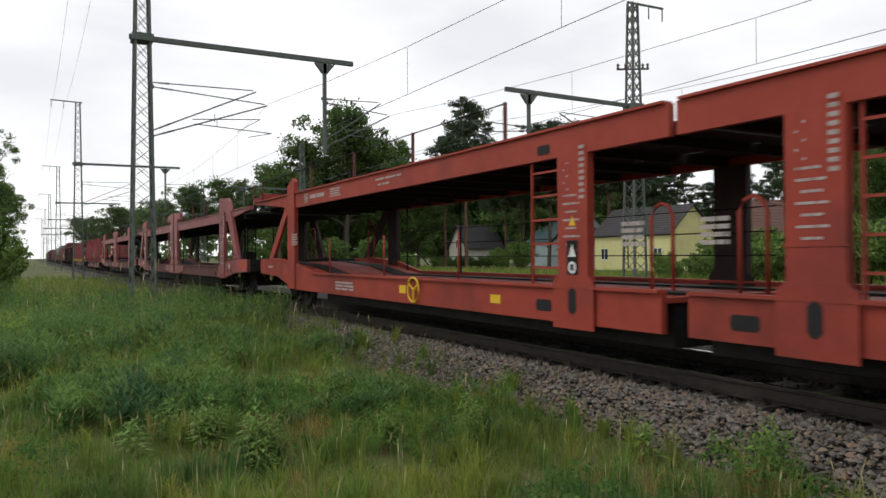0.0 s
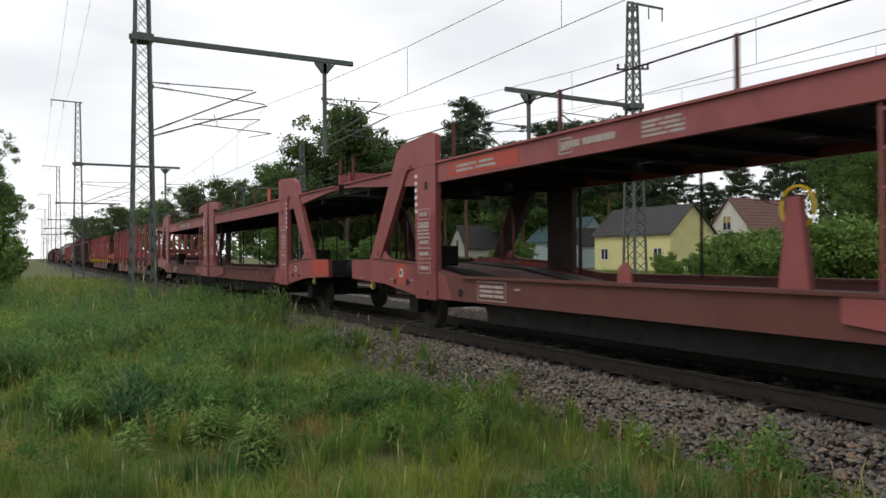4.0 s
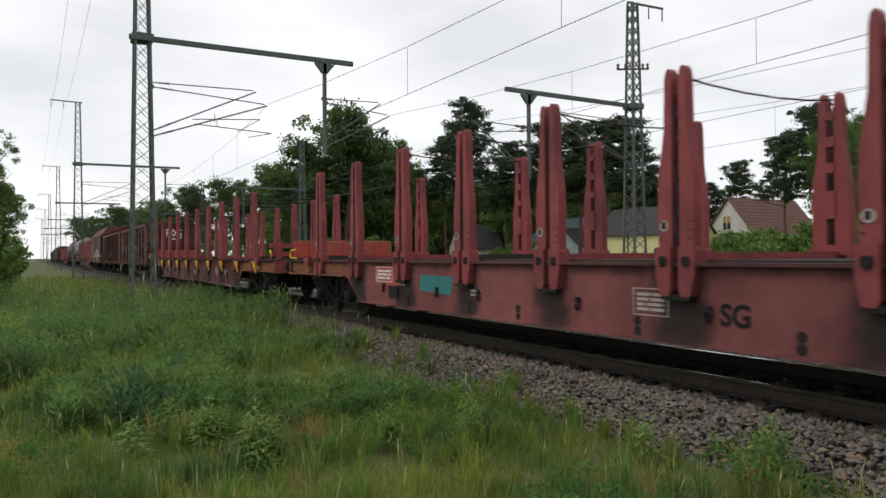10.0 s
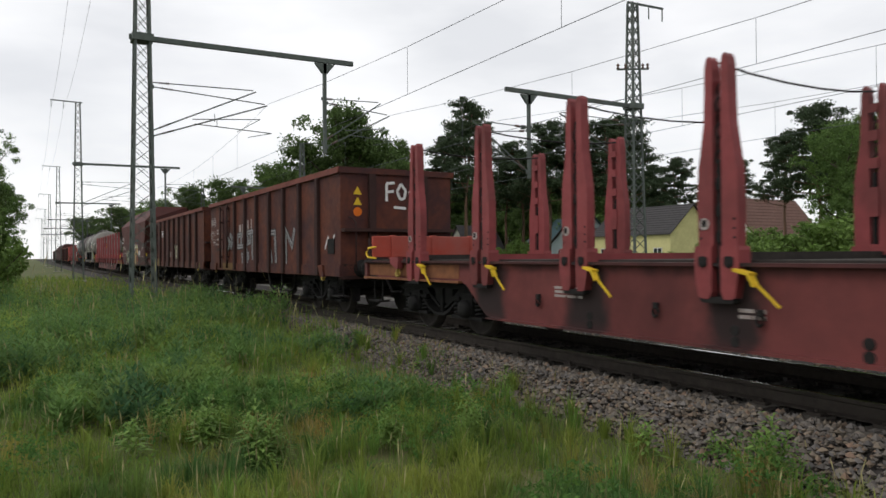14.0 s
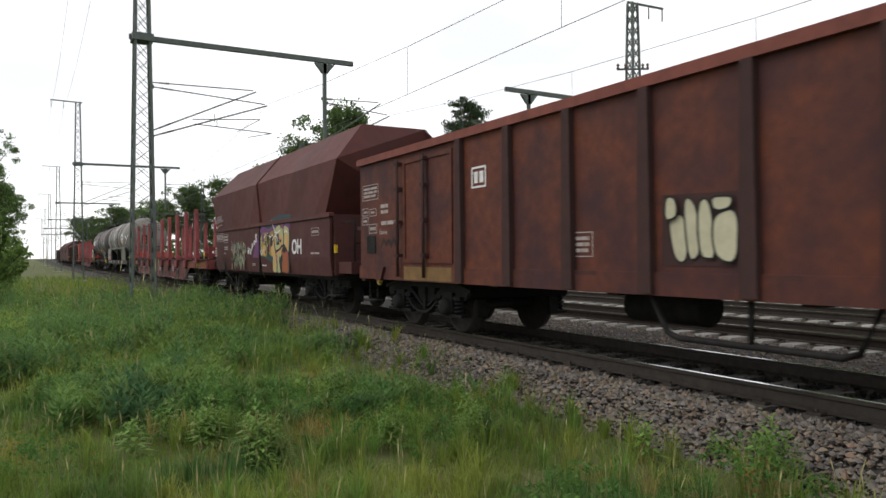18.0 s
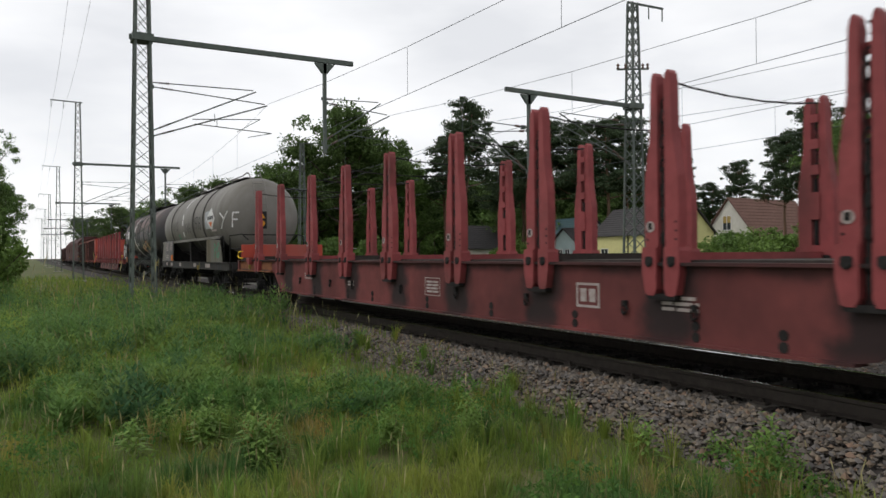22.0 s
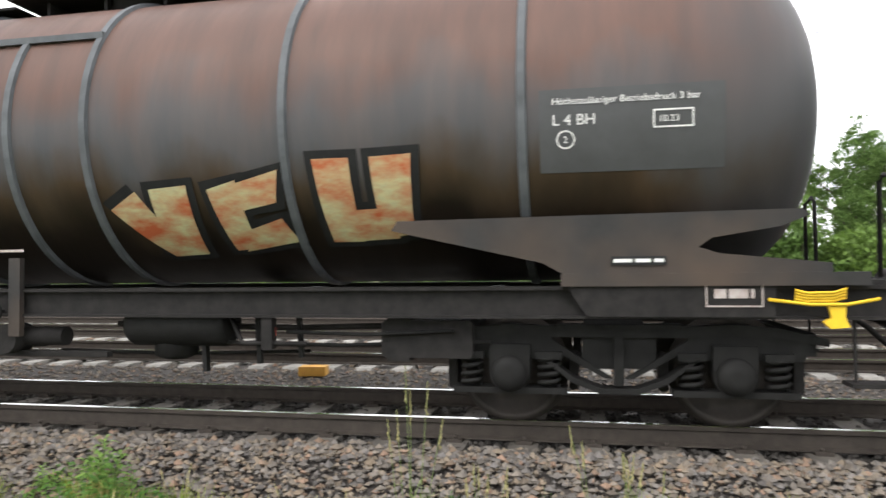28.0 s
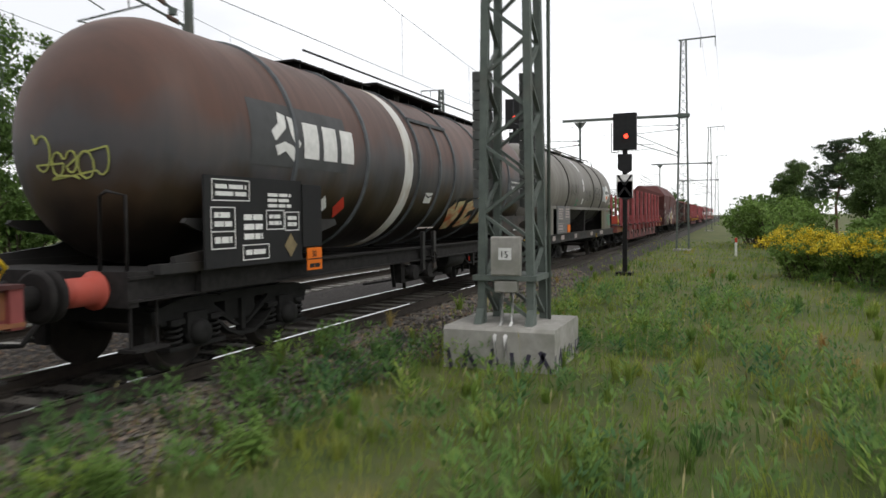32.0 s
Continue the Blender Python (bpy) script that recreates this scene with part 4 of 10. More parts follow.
# ---- open gondolas ----
def gondola(u0, u1, label, top=3.27, paint=None, rimpaint=None, end_post=True, seed=1):
    c, L = (u0 + u1) / 2, (u1 - u0) / 2
    paint, rimpaint = paint or GOND, rimpaint or RIM
    w = rolling("gondola_wagon", label, "railway wagon", c)
    for y in (-1.36, 1.36):
        k = 1 if y > 0 else -1
        s = Shape()
        s.box(-L, L, y - 0.02, y + 0.02, 1.12, top - 0.1)
        part("side_wall", s, paint, w)
        s = Shape()
        s.box(-L - 0.04, L + 0.04, y - 0.09, y + 0.09, top - 0.13, top, 0.02)
        part("rim", s, rimpaint, w, "pale worn rim rail")
        s = Shape()
        s.box(-L, L, y - 0.05, y + 0.05, 0.88, 1.13)
        part("bottom_sill", s, paint, w)
        step = 1.314
        n = int((2 * L - 3.7) / step)
        for i in range(1, n + 1):
            x = L - 0.04 - step * i
            s = Shape()
            yo = y + 0.105 * k
            s.prism_y([(x - 0.1, 0.9), (x + 0.1, 0.9), (x + 0.07, top - 0.13), (x - 0.07, top - 0.13)], min(y, yo), max(y, yo))
            part("rib", s, GONDDARK, w)
            s = Shape()
            s.box(x + 0.12, x + 0.5, min(y, y + 0.05 * k), max(y, y + 0.05 * k), 1.08, 1.13)
            part("rib_foot", s, GONDDARK, w)
        # side door towards the rear
        s = Shape()
        x0, x1 = -L + 1.98, -L + 3.72
        yy = y + 0.045 * k
        for a, b, cc, d in ((x0, x1, 1.2, 1.27), (x0, x1, top - 0.3, top - 0.23), (x0, x0 + 0.07, 1.27, top - 0.3), (x1 - 0.07, x1, 1.27, top - 0.3), ((x0 + x1) / 2 - 0.04, (x0 + x1) / 2 + 0.04, 1.27, top - 0.3)):
            s.box(a, b, min(y, yy), max(y, yy), cc, d)
        part("door_frame", s, paint, w, "framed side door")
        s = Shape()
        s.box(x0 + 0.05, x1, min(y, y + 0.055 * k), max(y, y + 0.055 * k), 0.9, 1.13)
        part("door_sill", s, OCHRE, w, "ochre-stained door sill")
        for xb in (x0 - 0.12, (x0 + x1) / 2):
            s = Shape()
            s.rod([(xb, y + 0.1 * k, 0.95), (xb, y + 0.1 * k, top - 0.2)], 0.03, 6)
            for zz in (1.3, 1.9, 2.5, 2.95):
                s.box(xb - 0.06, xb + 0.06, min(y, y + 0.13 * k), max(y, y + 0.13 * k), zz, zz + 0.06)
            part("door_bar", s, GONDDARK, w)
        if y < 0:
            marks(w, -L + 0.5, y - 0.024, 2.58, 0.62, 0.22, 3, PALE, True)
            marks(w, -L + 0.25, y - 0.024, 2.2, 0.16, 0.07, 1, PALE, True)
            marks(w, -L + 0.62, y - 0.024, 2.18, 0.2, 0.06, 1, PALE, True)
            marks(w, -L + 0.25, y - 0.024, 2.02, 0.18, 0.07, 1, PALE, True)
            marks(w, -L + 0.62, y - 0.024, 1.86, 0.26, 0.1, 1, PALE, True)
            marks(w, -L + 1.15, y - 0.024, 2.22, 0.32, 0.22, 2, PALE)
            marks(w, -L + 1.32, y - 0.024, 1.95, 0.62, 0.12, 1, PALE)
            strokes(w, [(-L + 1.0 + 0.11 * i, 1.5 + 0.12 * (i % 2) + 0.02 * (i % 3)) for i in range(8)], 0.05, y - 0.024, BLACK, "tag", "black sprayed tag")
    for k in (-1, 1):
        s = Shape()
        e = k * L
        s.box(min(e, e - 0.04 * k), max(e, e - 0.04 * k), -1.36, 1.36, 0.9, top - 0.1)
        s.box(min(e + 0.06 * k, e - 0.06 * k), max(e + 0.06 * k, e - 0.06 * k), -1.42, 1.42, top - 0.13, top)
        part("end_wall", s, paint, w)
        for y in (-0.65, 0.65):
            s = Shape()
            s.box(min(e, e + 0.1 * k), max(e, e + 0.1 * k), y - 0.08, y + 0.08, 0.95, top - 0.13)
            part("end_rib", s, GONDDARK, w)
        s = Shape()
        s.box(min(e, e + 0.22 * k), max(e, e + 0.22 * k), -1.36, 1.36, 1.86, 1.93)
        s.box(min(e, e - 0.15 * k), max(e, e - 0.15 * k), -1.36, 1.36, 0.82, 1.14)
        part("end_beam", s, GONDDARK, w)
        s = Shape()
        s.rod([(e + 0.2 * k, -1.1, 1.0), (e + 0.2 * k, -1.1, 2.05), (e + 0.14 * k, -1.14, 2.15), (e, -1.18, 2.18)], 0.02, 6)
        s.rod([(e + 0.2 * k, -0.8, 1.0), (e + 0.2 * k, -0.8, 1.7)], 0.02, 6)
        part("grab_rail", s, GONDDARK, w)
        for zz, mm in ((2.68, YELLOW), (2.45, YELLOW)):
            s = Shape()
            s.add([(e + 0.005 * k, -0.98 - 0.1, zz), (e + 0.005 * k, -0.98 + 0.1, zz), (e + 0.005 * k, -0.98, zz + 0.18), (e + 0.012 * k, -0.98 - 0.1, zz), (e + 0.012 * k, -0.98 + 0.1, zz), (e + 0.012 * k, -0.98, zz + 0.18)],
                  [(0, 2, 1), (3, 4, 5), (0, 1, 4, 3), (1, 2, 5, 4), (2, 0, 3, 5)])
            part("warning_sign", s, mm, w)
        bogie(w, k * (L - 2.1))
        buffers(w, e, k)
        foot_steps(w, e - 0.35 * k, k)
        rope_hook(w, e - 1.0 * k, -1.42, 0.95)
        s = Shape()
        s.prism_y([(e - 1.25 * k, 1.12), (e - 0.95 * k, 1.12), (e - 0.9 * k, 0.86), (e - 1.1 * k, 0.86)][::(1 if k > 0 else -1)], -1.46, -1.38)
        part("hook_bracket", s, paint, w)
    s = Shape()
    s.box(-L, L, -1.33, 1.33, 1.1, 1.16)
    part("floor", s, DARK, w)
    s = Shape()
    for y in (-0.55, 0.55):
        s.box(-L, L, y - 0.08, y + 0.08, 0.85, 1.1)
    for x in (-2.5, 0, 2.5):
        s.box(x - 0.1, x + 0.1, -1.3, 1.3, 0.85, 1.1)
    s.rod([(0.55, -1.25, 0.9), (0.8, -1.25, 0.48), (0.95, -1.25, 0.43), (2.75, -1.25, 0.43), (2.9, -1.25, 0.48), (3.1, -1.25, 0.9)], 0.035, 7)
    s.rod([(1.85, -1.25, 0.43), (1.85, -1.25, 0.9)], 0.03, 6)
    s.lathe([(-1.0, 0.2), (-0.95, 0.24), (0.35, 0.24), (0.4, 0.2)], "x", (-0.3, 0.3, 0.62), 14)
    part("underframe", s, DARK, w)
    part("round_sign", Shape().lathe([(L + 0.004, 0.1), (L + 0.012, 0.1)], "x", (0, -0.98, 2.3), 16), SIGNORANGE, w)
    writing("lettering", "Eaos-x", 0.13, w, vertical(-1.384, -L + 0.92, 1.74), PALE, "pale stencilled lettering")
    s = Shape()
    s.box(L - 0.75, L - 0.35, -1.40, -1.382, 1.38, 1.72) if seed % 2 else s.box(-L + 0.35, -L + 0.75, -1.40, -1.382, 1.38, 1.72)
    part("label_holder", s, UNDER, w, "grey label holder with wire mesh")
    return w


# ---- covered hopper ----
def hopper(u0, u1, label, paint=None, low=None):
    c, L = (u0 + u1) / 2, (u1 - u0) / 2
    paint, low = paint or HOP, low or HOPLOW
    w = rolling("hopper_wagon", label, "railway wagon", c)
    # upper shell: walls that lean in, with a ridged roof and slanting ends
    s = Shape()
    prof = [(-1.42, 2.26), (-1.52, 3.43), (-0.8, 4.27), (0.8, 4.27), (1.52, 3.43), (1.42, 2.26)]
    xs = [-L + 0.05 + (2 * L - 0.1) * i / 10 for i in range(11)]
    vs, fs = [], []
    rnd = random.Random(5)
    for i, x in enumerate(xs):
        for j, (y, z) in enumerate(prof):
            xx = x
            if i == 0:
                xx = x + 0.33 - (0.42 if 0 < j < 5 else 0.0) + (0.85 if j in (2, 3) else 0)
            if i == 10:
                xx = x + (0.6 if 0 < j < 5 else -0.4) - (0.3 if j in (2, 3) else 0)
            dent = 0.03 * rnd.uniform(-1, 1) if 0 < i < 10 else 0
            vs.append((xx, y + dent * (1 if y < 0 else -1), z + dent * 0.6))
    for i in range(10):
        for j in range(5):
            a = i * 6 + j
            fs.append((a, a + 6, a + 7, a + 1))
    fs.append((0, 1, 2, 3, 4, 5))
    fs.append((60, 65, 64, 63, 62, 61))
    s.add(vs, fs)
    part("roof_shell", s, paint, w, "dented folding roof shell of dull red-brown steel")
    for x in [0.15]:
        s = Shape()
        s.bar((x, -1.535, 3.42), (x, -0.82, 4.275), 0.06, 0.02, (1, 0, 0))
        s.bar((x, -1.44, 2.28), (x, -1.54, 3.42), 0.06, 0.02, (1, 0, 0))
        part("seam", s, paint, w)
    for y in (-1.46, 1.46):
        s = Shape()
        s.box(-L + 0.34, L + 0.05, y - 0.06, y + 0.06, 2.2, 2.3, 0.02)
        part("ledge", s, paint, w)
        k = 1 if y > 0 else -1
        for x0, x1 in ((-L + 0.38, 0.115), (0.275, L)):
            s = Shape()
            s.prism_x([(y - 0.02, 2.21), (y - 0.02, 1.3), (y + 0.03 * -k, 0.88), (y + 0.03 * -k + 0.03, 0.88), (y + 0.03, 1.3), (y + 0.03, 2.21)], x0, x1)
            part("discharge_flap", s, low, w, "dark brown side discharge flap")
        s = Shape()
        s.bar((0.195, y - 0.01 * k, 2.2), (0.195, y - 0.01 * k, 0.86), 0.1, 0.05)
        part("flap_post", s, DARK, w)
    s = Shape()
    s.prism_x([(-1.40, 2.26), (1.40, 2.26), (1.38, 1.0), (0.5, 0.85), (-0.5, 0.85), (-1.38, 1.0)][::-1], -L + 0.42, L - 0.03)
    part("hopper_body", s, HOPLOW, w)
    s = Shape()
    s.box(-L - 0.1, L + 0.1, -0.5, 0.5, 0.8, 1.05)
    s.box(-L, L, -1.3, 1.3, 0.8, 0.88)
    part("underframe", s, DARK, w)
    for k in (-1, 1):
        e = k * (L + 0.0)
        s = Shape()
        s.box(min(e, e + 0.8 * k), max(e, e + 0.8 * k), -1.3, 1.3, 0.95, 1.2) if k > 0 else s.box(e - 0.2, e, -1.3, 1.3, 0.95, 1.2)
        s.box(min(e + 0.0, e + 0.06 * k), max(e, e + 0.06 * k), -1.38, 1.38, 0.9, 2.1)
        part("end_platform", s, HOPLOW, w)
        if k > 0:
            s = Shape()
            s.rod([(e + 0.75, -1.2, 1.2), (e + 0.75, -1.2, 2.0), (e + 0.7, -1.2, 2.08), (e + 0.1, -1.2, 2.08)], 0.022, 6)
            s.rod([(e + 0.75, 1.2, 1.2), (e + 0.75, 1.2, 2.0), (e + 0.1, 1.2, 2.05)], 0.022, 6)
            s.rod([(e + 0.75, -1.2, 1.6), (e + 0.75, 1.2, 1.6)], 0.02, 6)
            part("platform_rail", s, DARK, w)
            s = Shape()
            s.box(e + 0.1, e + 0.16, -1.42, -1.36, 1.4, 1.58)
            part("yellow_lever", s, YELLOW, w)
        buffers(w, k * (L + (0.35 if k > 0 else 0.2)), k, 1.05)
        bogie(w, k * (L - 1.5))
        foot_steps(w, k * (L - 0.2), k)
    return w


# ---- tank wagons ----
def tank_shell(parent, x0, x1, r, zc, material, name="tank_shell", label="", seg=56, bulge=0.55):
    s = Shape()
    n = 12
    rings = []
    for i in range(n + 1):
        a = math.pi / 2 * i / n
        rings.append((x0 + bulge * (1 - math.cos(a)) , r * max(0.012, math.sin(a) ** 0.72)))
    body = [(x0 + bulge + (x1 - x0 - 2 * bulge) * i / 12, r) for i in range(1, 12)]
    rings = rings + body + [(x0 + x1 - p, q) for p, q in rings[::-1]]
    s.lathe(rings, "x", (0, 0, zc), seg)
    return part(name, s, material, parent, label)


def hoop(parent, x, r, zc, w, t, material, name="hoop", label="", a0=0.0, a1=math.tau, seg=48):
    """A band round the tank from angle a0 to a1 (0 is the far side, a quarter is the top)."""
    s = Shape()
    n = max(4, int(seg * (a1 - a0) / math.tau))
    full = a1 - a0 > 6.2
    vs, fs = [], []
    for i in range(n + (0 if full else 1)):
        a = a0 + (a1 - a0) * i / n
        for xx, rr in ((x - w / 2, r - 0.01), (x - w / 2 + t * 0.4, r + t), (x + w / 2 - t * 0.4, r + t), (x + w / 2, r - 0.01)):
            vs.append((xx, rr * math.cos(a), zc + rr * math.sin(a)))
    m = n if full else n
    for i in range(m):
        a, b = i * 4, ((i + 1) % (n if full else n + 1)) * 4
        for j in range(4):
            fs.append((a + j, b + j, b + (j + 1) % 4, a + (j + 1) % 4)[::-1])
    s.add(vs, fs, False)
    return part(name, s, material, parent, label)


def wrapped(quads, x, ang, r, zc, out=0.006, nb=8, na=2):
    """Quads of (across, up the girth) wrapped on the near side of a tank round (x, angle)."""
    s = Shape()
    for q in quads:
        vs = []
        for i in range(na + 1):
            for j in range(nb + 1):
                p, t = i / na, j / nb
                a = (1 - t) * ((1 - p) * q[0][0] + p * q[1][0]) + t * ((1 - p) * q[3][0] + p * q[2][0])
                b = (1 - t) * ((1 - p) * q[0][1] + p * q[1][1]) + t * ((1 - p) * q[3][1] + p * q[2][1])
                th = ang - b / r
                vs.append((x + a, (r + out) * math.cos(th), zc + (r + out) * math.sin(th)))
        s.add(vs, [(i * (nb + 1) + j, (i + 1) * (nb + 1) + j, (i + 1) * (nb + 1) + j + 1, i * (nb + 1) + j + 1) for i in range(na) for j in range(nb)], True)
    return s


def bar_quad(x0, x1, b0, b1, lean=0.0):
    return [(x0, b0), (x1, b0), (x1 + lean, b1), (x0 + lean, b1)]


NEAR = math.pi                   # the angle of the tank's side that faces -y


def girth(z, r, zc):
    """Metres up the girth, from the near side's middle, of the height z."""
    return r * math.asin(max(-1, min(1, (z - zc) / r)))


def tank_grey(u0, u1, label):
    c, L = (u0 + u1) / 2, (u1 - u0) / 2
    w = rolling("silo_tank_wagon", label, "railway wagon", c)
    r, zc = 1.45, 2.74
    x0, x1 = -L + 0.35, L - 0.35
    tank_shell(w, x0, x1, r, zc, GREY, "tank_shell", "dusty grey steel tank with domed ends", 64, 1.0)
    for ux in (-199.68, -201.69, -206.72):
        hoop(w, ux - c, r, zc, 0.1, 0.035, mat("dark_grey_hoop", (0.075, 0.07, 0.066), (0.05, 0.047, 0.044), 5, 0.7), "hoop", "dark grimy reinforcing hoop", -0.9, math.pi + 0.9)
    s = wrapped([bar_quad(-0.11, 0.11, b, b + 0.22) for b in (-0.55, -0.05, 0.2)] + [bar_quad(-0.11, 0.11, 0.75, 1.6)], -203.93 - c, NEAR, r, zc, 0.012)
    part("white_band", s, WHITE, w, "broken white band")
    # walkway along the top with a rail
    s = Shape()
    s.box(x0 + 2.4, x1 - 1.6, -0.32, 0.32, zc + r + 0.06, zc + r + 0.09)
    for i in range(12):
        x = x0 + 2.5 + (x1 - x0 - 4.2) * i / 11
        s.box(x - 0.02, x + 0.02, -0.3, 0.3, zc + r - 0.03, zc + r + 0.06)
    part("walkway", s, UNDER, w, "grating walkway on the tank top")
    s = Shape()
    s.rod([(x0 + 2.4, -0.36, zc + r + 0.14), (x1 - 1.6, -0.36, zc + r + 0.14), (x1 - 1.1, -0.36, zc + r + 0.2), (x1 - 0.75, -0.36, zc + r + 0.1)], 0.02, 6)
    part("walkway_rail", s, DARK, w)
    for x in (-2.6, 0.2, 3.2):
        s = Shape()
        s.lathe([(zc + r - 0.05, 0.33), (zc + r + 0.16, 0.33), (zc + r + 0.18, 0.28), (zc + r + 0.22, 0.1)], "z", (x, 0.0, 0), 16)
        part("manhole", s, GREY, w)
    # ladder on the end
    s = Shape()
    for y in (-0.2, 0.2):
        s.rod([(L + 0.05, y - 0.25, 1.15), (L + 0.05, y - 0.25, 2.9), (L - 0.3, y - 0.25, 3.9), (L - 0.9, y - 0.25, 4.32)], 0.02, 6)
    for i in range(11):
        zz = 1.4 + i * 0.25
        xx = L + 0.05 if zz < 2.9 else L + 0.05 - (zz - 2.9) * 0.36
        s.rod([(xx, -0.45, zz), (xx, -0.05, zz)], 0.016, 5)
    part("end_ladder", s, GREY, w, "grey steel ladder up the tank end")
    s = Shape()
    s.box(L + 0.05, L + 0.07, -0.42, -0.08, 2.3, 2.9)
    part("sign_board", s, BLACK, w)
    s = Shape()
    s.add([(L + 0.075, -0.37, 2.66), (L + 0.075, -0.13, 2.66), (L + 0.075, -0.25, 2.86)], [(0, 1, 2)])
    s.lathe([(L + 0.072, 0.11), (L + 0.078, 0.11)], "x", (0, -0.25, 2.48), 16)
    part("warning_signs", s, mat("amber_sign_paint", (0.62, 0.27, 0.02), (0.5, 0.2, 0.02), 12, 0.5), w, "amber triangle and disc warning signs")
    # soot and shade on the belly below the ledge, both as colour
    hoop(w, 0.0, r, zc, x1 - x0 - 2.0, 0.008, mat("soot_and_shade_belly", (0.03, 0.028, 0.026), (0.05, 0.047, 0.042), 2, 0.8), "belly", "tank belly, blackened for soot and shade", math.pi + 0.5, math.tau - 0.5)
    # skirt plates
    s = Shape()
    s.box(-L + 0.5, L - 1.3, -1.42, -1.36, 1.98, 2.08)
    part("side_strip", s, GREY, w, "pale ledge strip along the tank")
    s = Shape()
    s.prism_y([(3.67, 1.14), (6.15, 1.14), (5.85, 1.92), (3.67, 2.02)], -1.40, -1.36)
    sk = part("side_skirt", s, mat("stained_skirt", (0.17, 0.165, 0.145), (0.13, 0.125, 0.10), 2.5, 0.7, bump=0.04, stain=(0.10, 0.085, 0.05), amount=0.4, stretch=(2, 1, 0.5)), w, "grey sheet skirt panel with olive stains")
    s = Shape()
    s.prism_y([(-L + 0.25, 1.14), (-L + 1.2, 1.14), (-L + 1.2, 2.05), (-L + 0.6, 2.05)], -1.40, -1.36)
    part("side_skirt", s, GREY, w)
    for x in (-4.0, 0.0, 4.2):
        s = Shape().prism_x([(-1.3, 1.14), (1.3, 1.14), (1.32, 2.0), (-1.32, 2.0)], x - 0.12, x + 0.12)
        part("saddle", s, DARK, w)
    for x in (-3.0, 0.2, 3.2):
        s = Shape()
        s.lathe([(1.0, 0.18), (1.3, 0.5), (1.6, 1.1)], "z", (x, 0, 0), 18)
        part("outlet_cone", s, DARK, w)
    CHANNEL = mat("grey_channel_steel", (0.034, 0.033, 0.032), (0.022, 0.021, 0.021), 6, 0.7, bump=0.08, stain=(0.05, 0.04, 0.033), amount=0.25)
    for y in (-1.34, 1.34):
        a, b = y - 0.07, y + 0.07
        i0, i1 = y - 0.03, y + 0.03
        s = Shape().prism_x([(a, 0.86), (b, 0.86), (b, 0.9), (i1, 0.9), (i1, 1.1), (b, 1.1), (b, 1.14), (a, 1.14), (a, 1.1), (i0, 1.1), (i0, 0.9), (a, 0.9)], -L, L)
        part("side_channel", s, CHANNEL, w, "grey channel-steel side frame")
    for x in (-L + 0.075, L - 0.075):
        part("end_channel", Shape().box(x - 0.075, x + 0.075, -1.27, 1.27, 0.86, 1.14), CHANNEL, w)
    for i in range(6):
        x = -L + 2 + i * 2
        part("cross_member", Shape().box(x - 0.08, x + 0.08, -1.3, 1.3, 0.9, 1.1), UNDER, w)
    for x, ww in ((-5.9, 0.4), (-4.6, 0.5), (-2.3, 0.45), (1.0, 0.5), (3.3, 0.8)):
        s = Shape()
        s.box(x, x + ww, -1.376, -1.371, 0.93, 1.08)
        part("data_panel", s, PALE, w)
    s = Shape()
    s.box(-5.54, -3.48, -1.45, -1.42, 1.15, 2.09)
    p = part("placard", s, mat("grey_placard", (0.14, 0.14, 0.14), (0.11, 0.11, 0.11), 5, 0.6), w, "grey placard with white data tables")
    marks(p, -5.0, -1.453, 1.82, 0.7, 0.4, 5, PALE)
    marks(p, -3.95, -1.453, 1.85, 0.6, 0.36, 4, PALE, True)
    marks(p, -5.0, -1.453, 1.36, 0.7, 0.2, 2, PALE, True)
    s = Shape()
    s.box(-3.98, -3.53, -1.47, -1.455, 1.18, 1.44)
    part("hazard_plate", s, SIGNORANGE, w, "orange hazard plate")
    for k in (-1, 1):
        bogie(w, k * (L - 2.3))
        buffers(w, k * L, k)
        foot_steps(w, k * (L - 0.3), k)
    rope_hook(w, 2.1, -1.42, 1.0)
    s = Shape()
    for y in (-1.3, 1.3):
        s.rod([(L - 0.1, y, 1.14), (L - 0.1, y, 1.95), (L - 0.16, y, 2.05), (L + 0.25, y * 0.75, 2.1), (L + 0.3, y * 0.6, 1.9)], 0.022, 6)
    s.rod([(L + 0.28, -0.95, 2.08), (L + 0.28, 0.95, 2.08)], 0.022, 6)
    s.rod([(L - 0.1, -1.3, 1.6), (L + 0.28, -0.95, 1.6), (L + 0.28, 0.95, 1.6)], 0.02, 6)
    s.rod([(L - 1.2, -1.36, 1.2), (L - 1.2, -1.36, 1.9), (L - 0.9, -1.36, 2.05), (L - 0.75, -1.36, 1.95), (L - 0.75, -1.36, 1.2)], 0.02, 6)
    part("platform_rail", s, DARK, w, "end platform handrail")
    # company panel: white patch with a diamond
    b = girth(2.72, r, zc)
    part("company_patch", wrapped([bar_quad(-0.85, 0.35, b - 0.34, b + 0.32)], -198.5 - c, NEAR, r, zc, 0.006), mat("pale_grey_paint", (0.40, 0.42, 0.43), (0.34, 0.36, 0.37), 4, 0.6), w, "pale painted field")
    part("company_panel", wrapped([[(-0.75, b), (0.0, b - 0.42), (0.0, b), (-0.75, b)], [(0.0, b - 0.42), (0.75, b), (0.75, b), (0.0, b)], [(-0.75, b), (0.75, b), (0.0, b + 0.42), (0.0, b + 0.42)]], -198.35 - c, NEAR, r, zc, 0.012), WHITE, w, "white diamond panel with plain blocks")
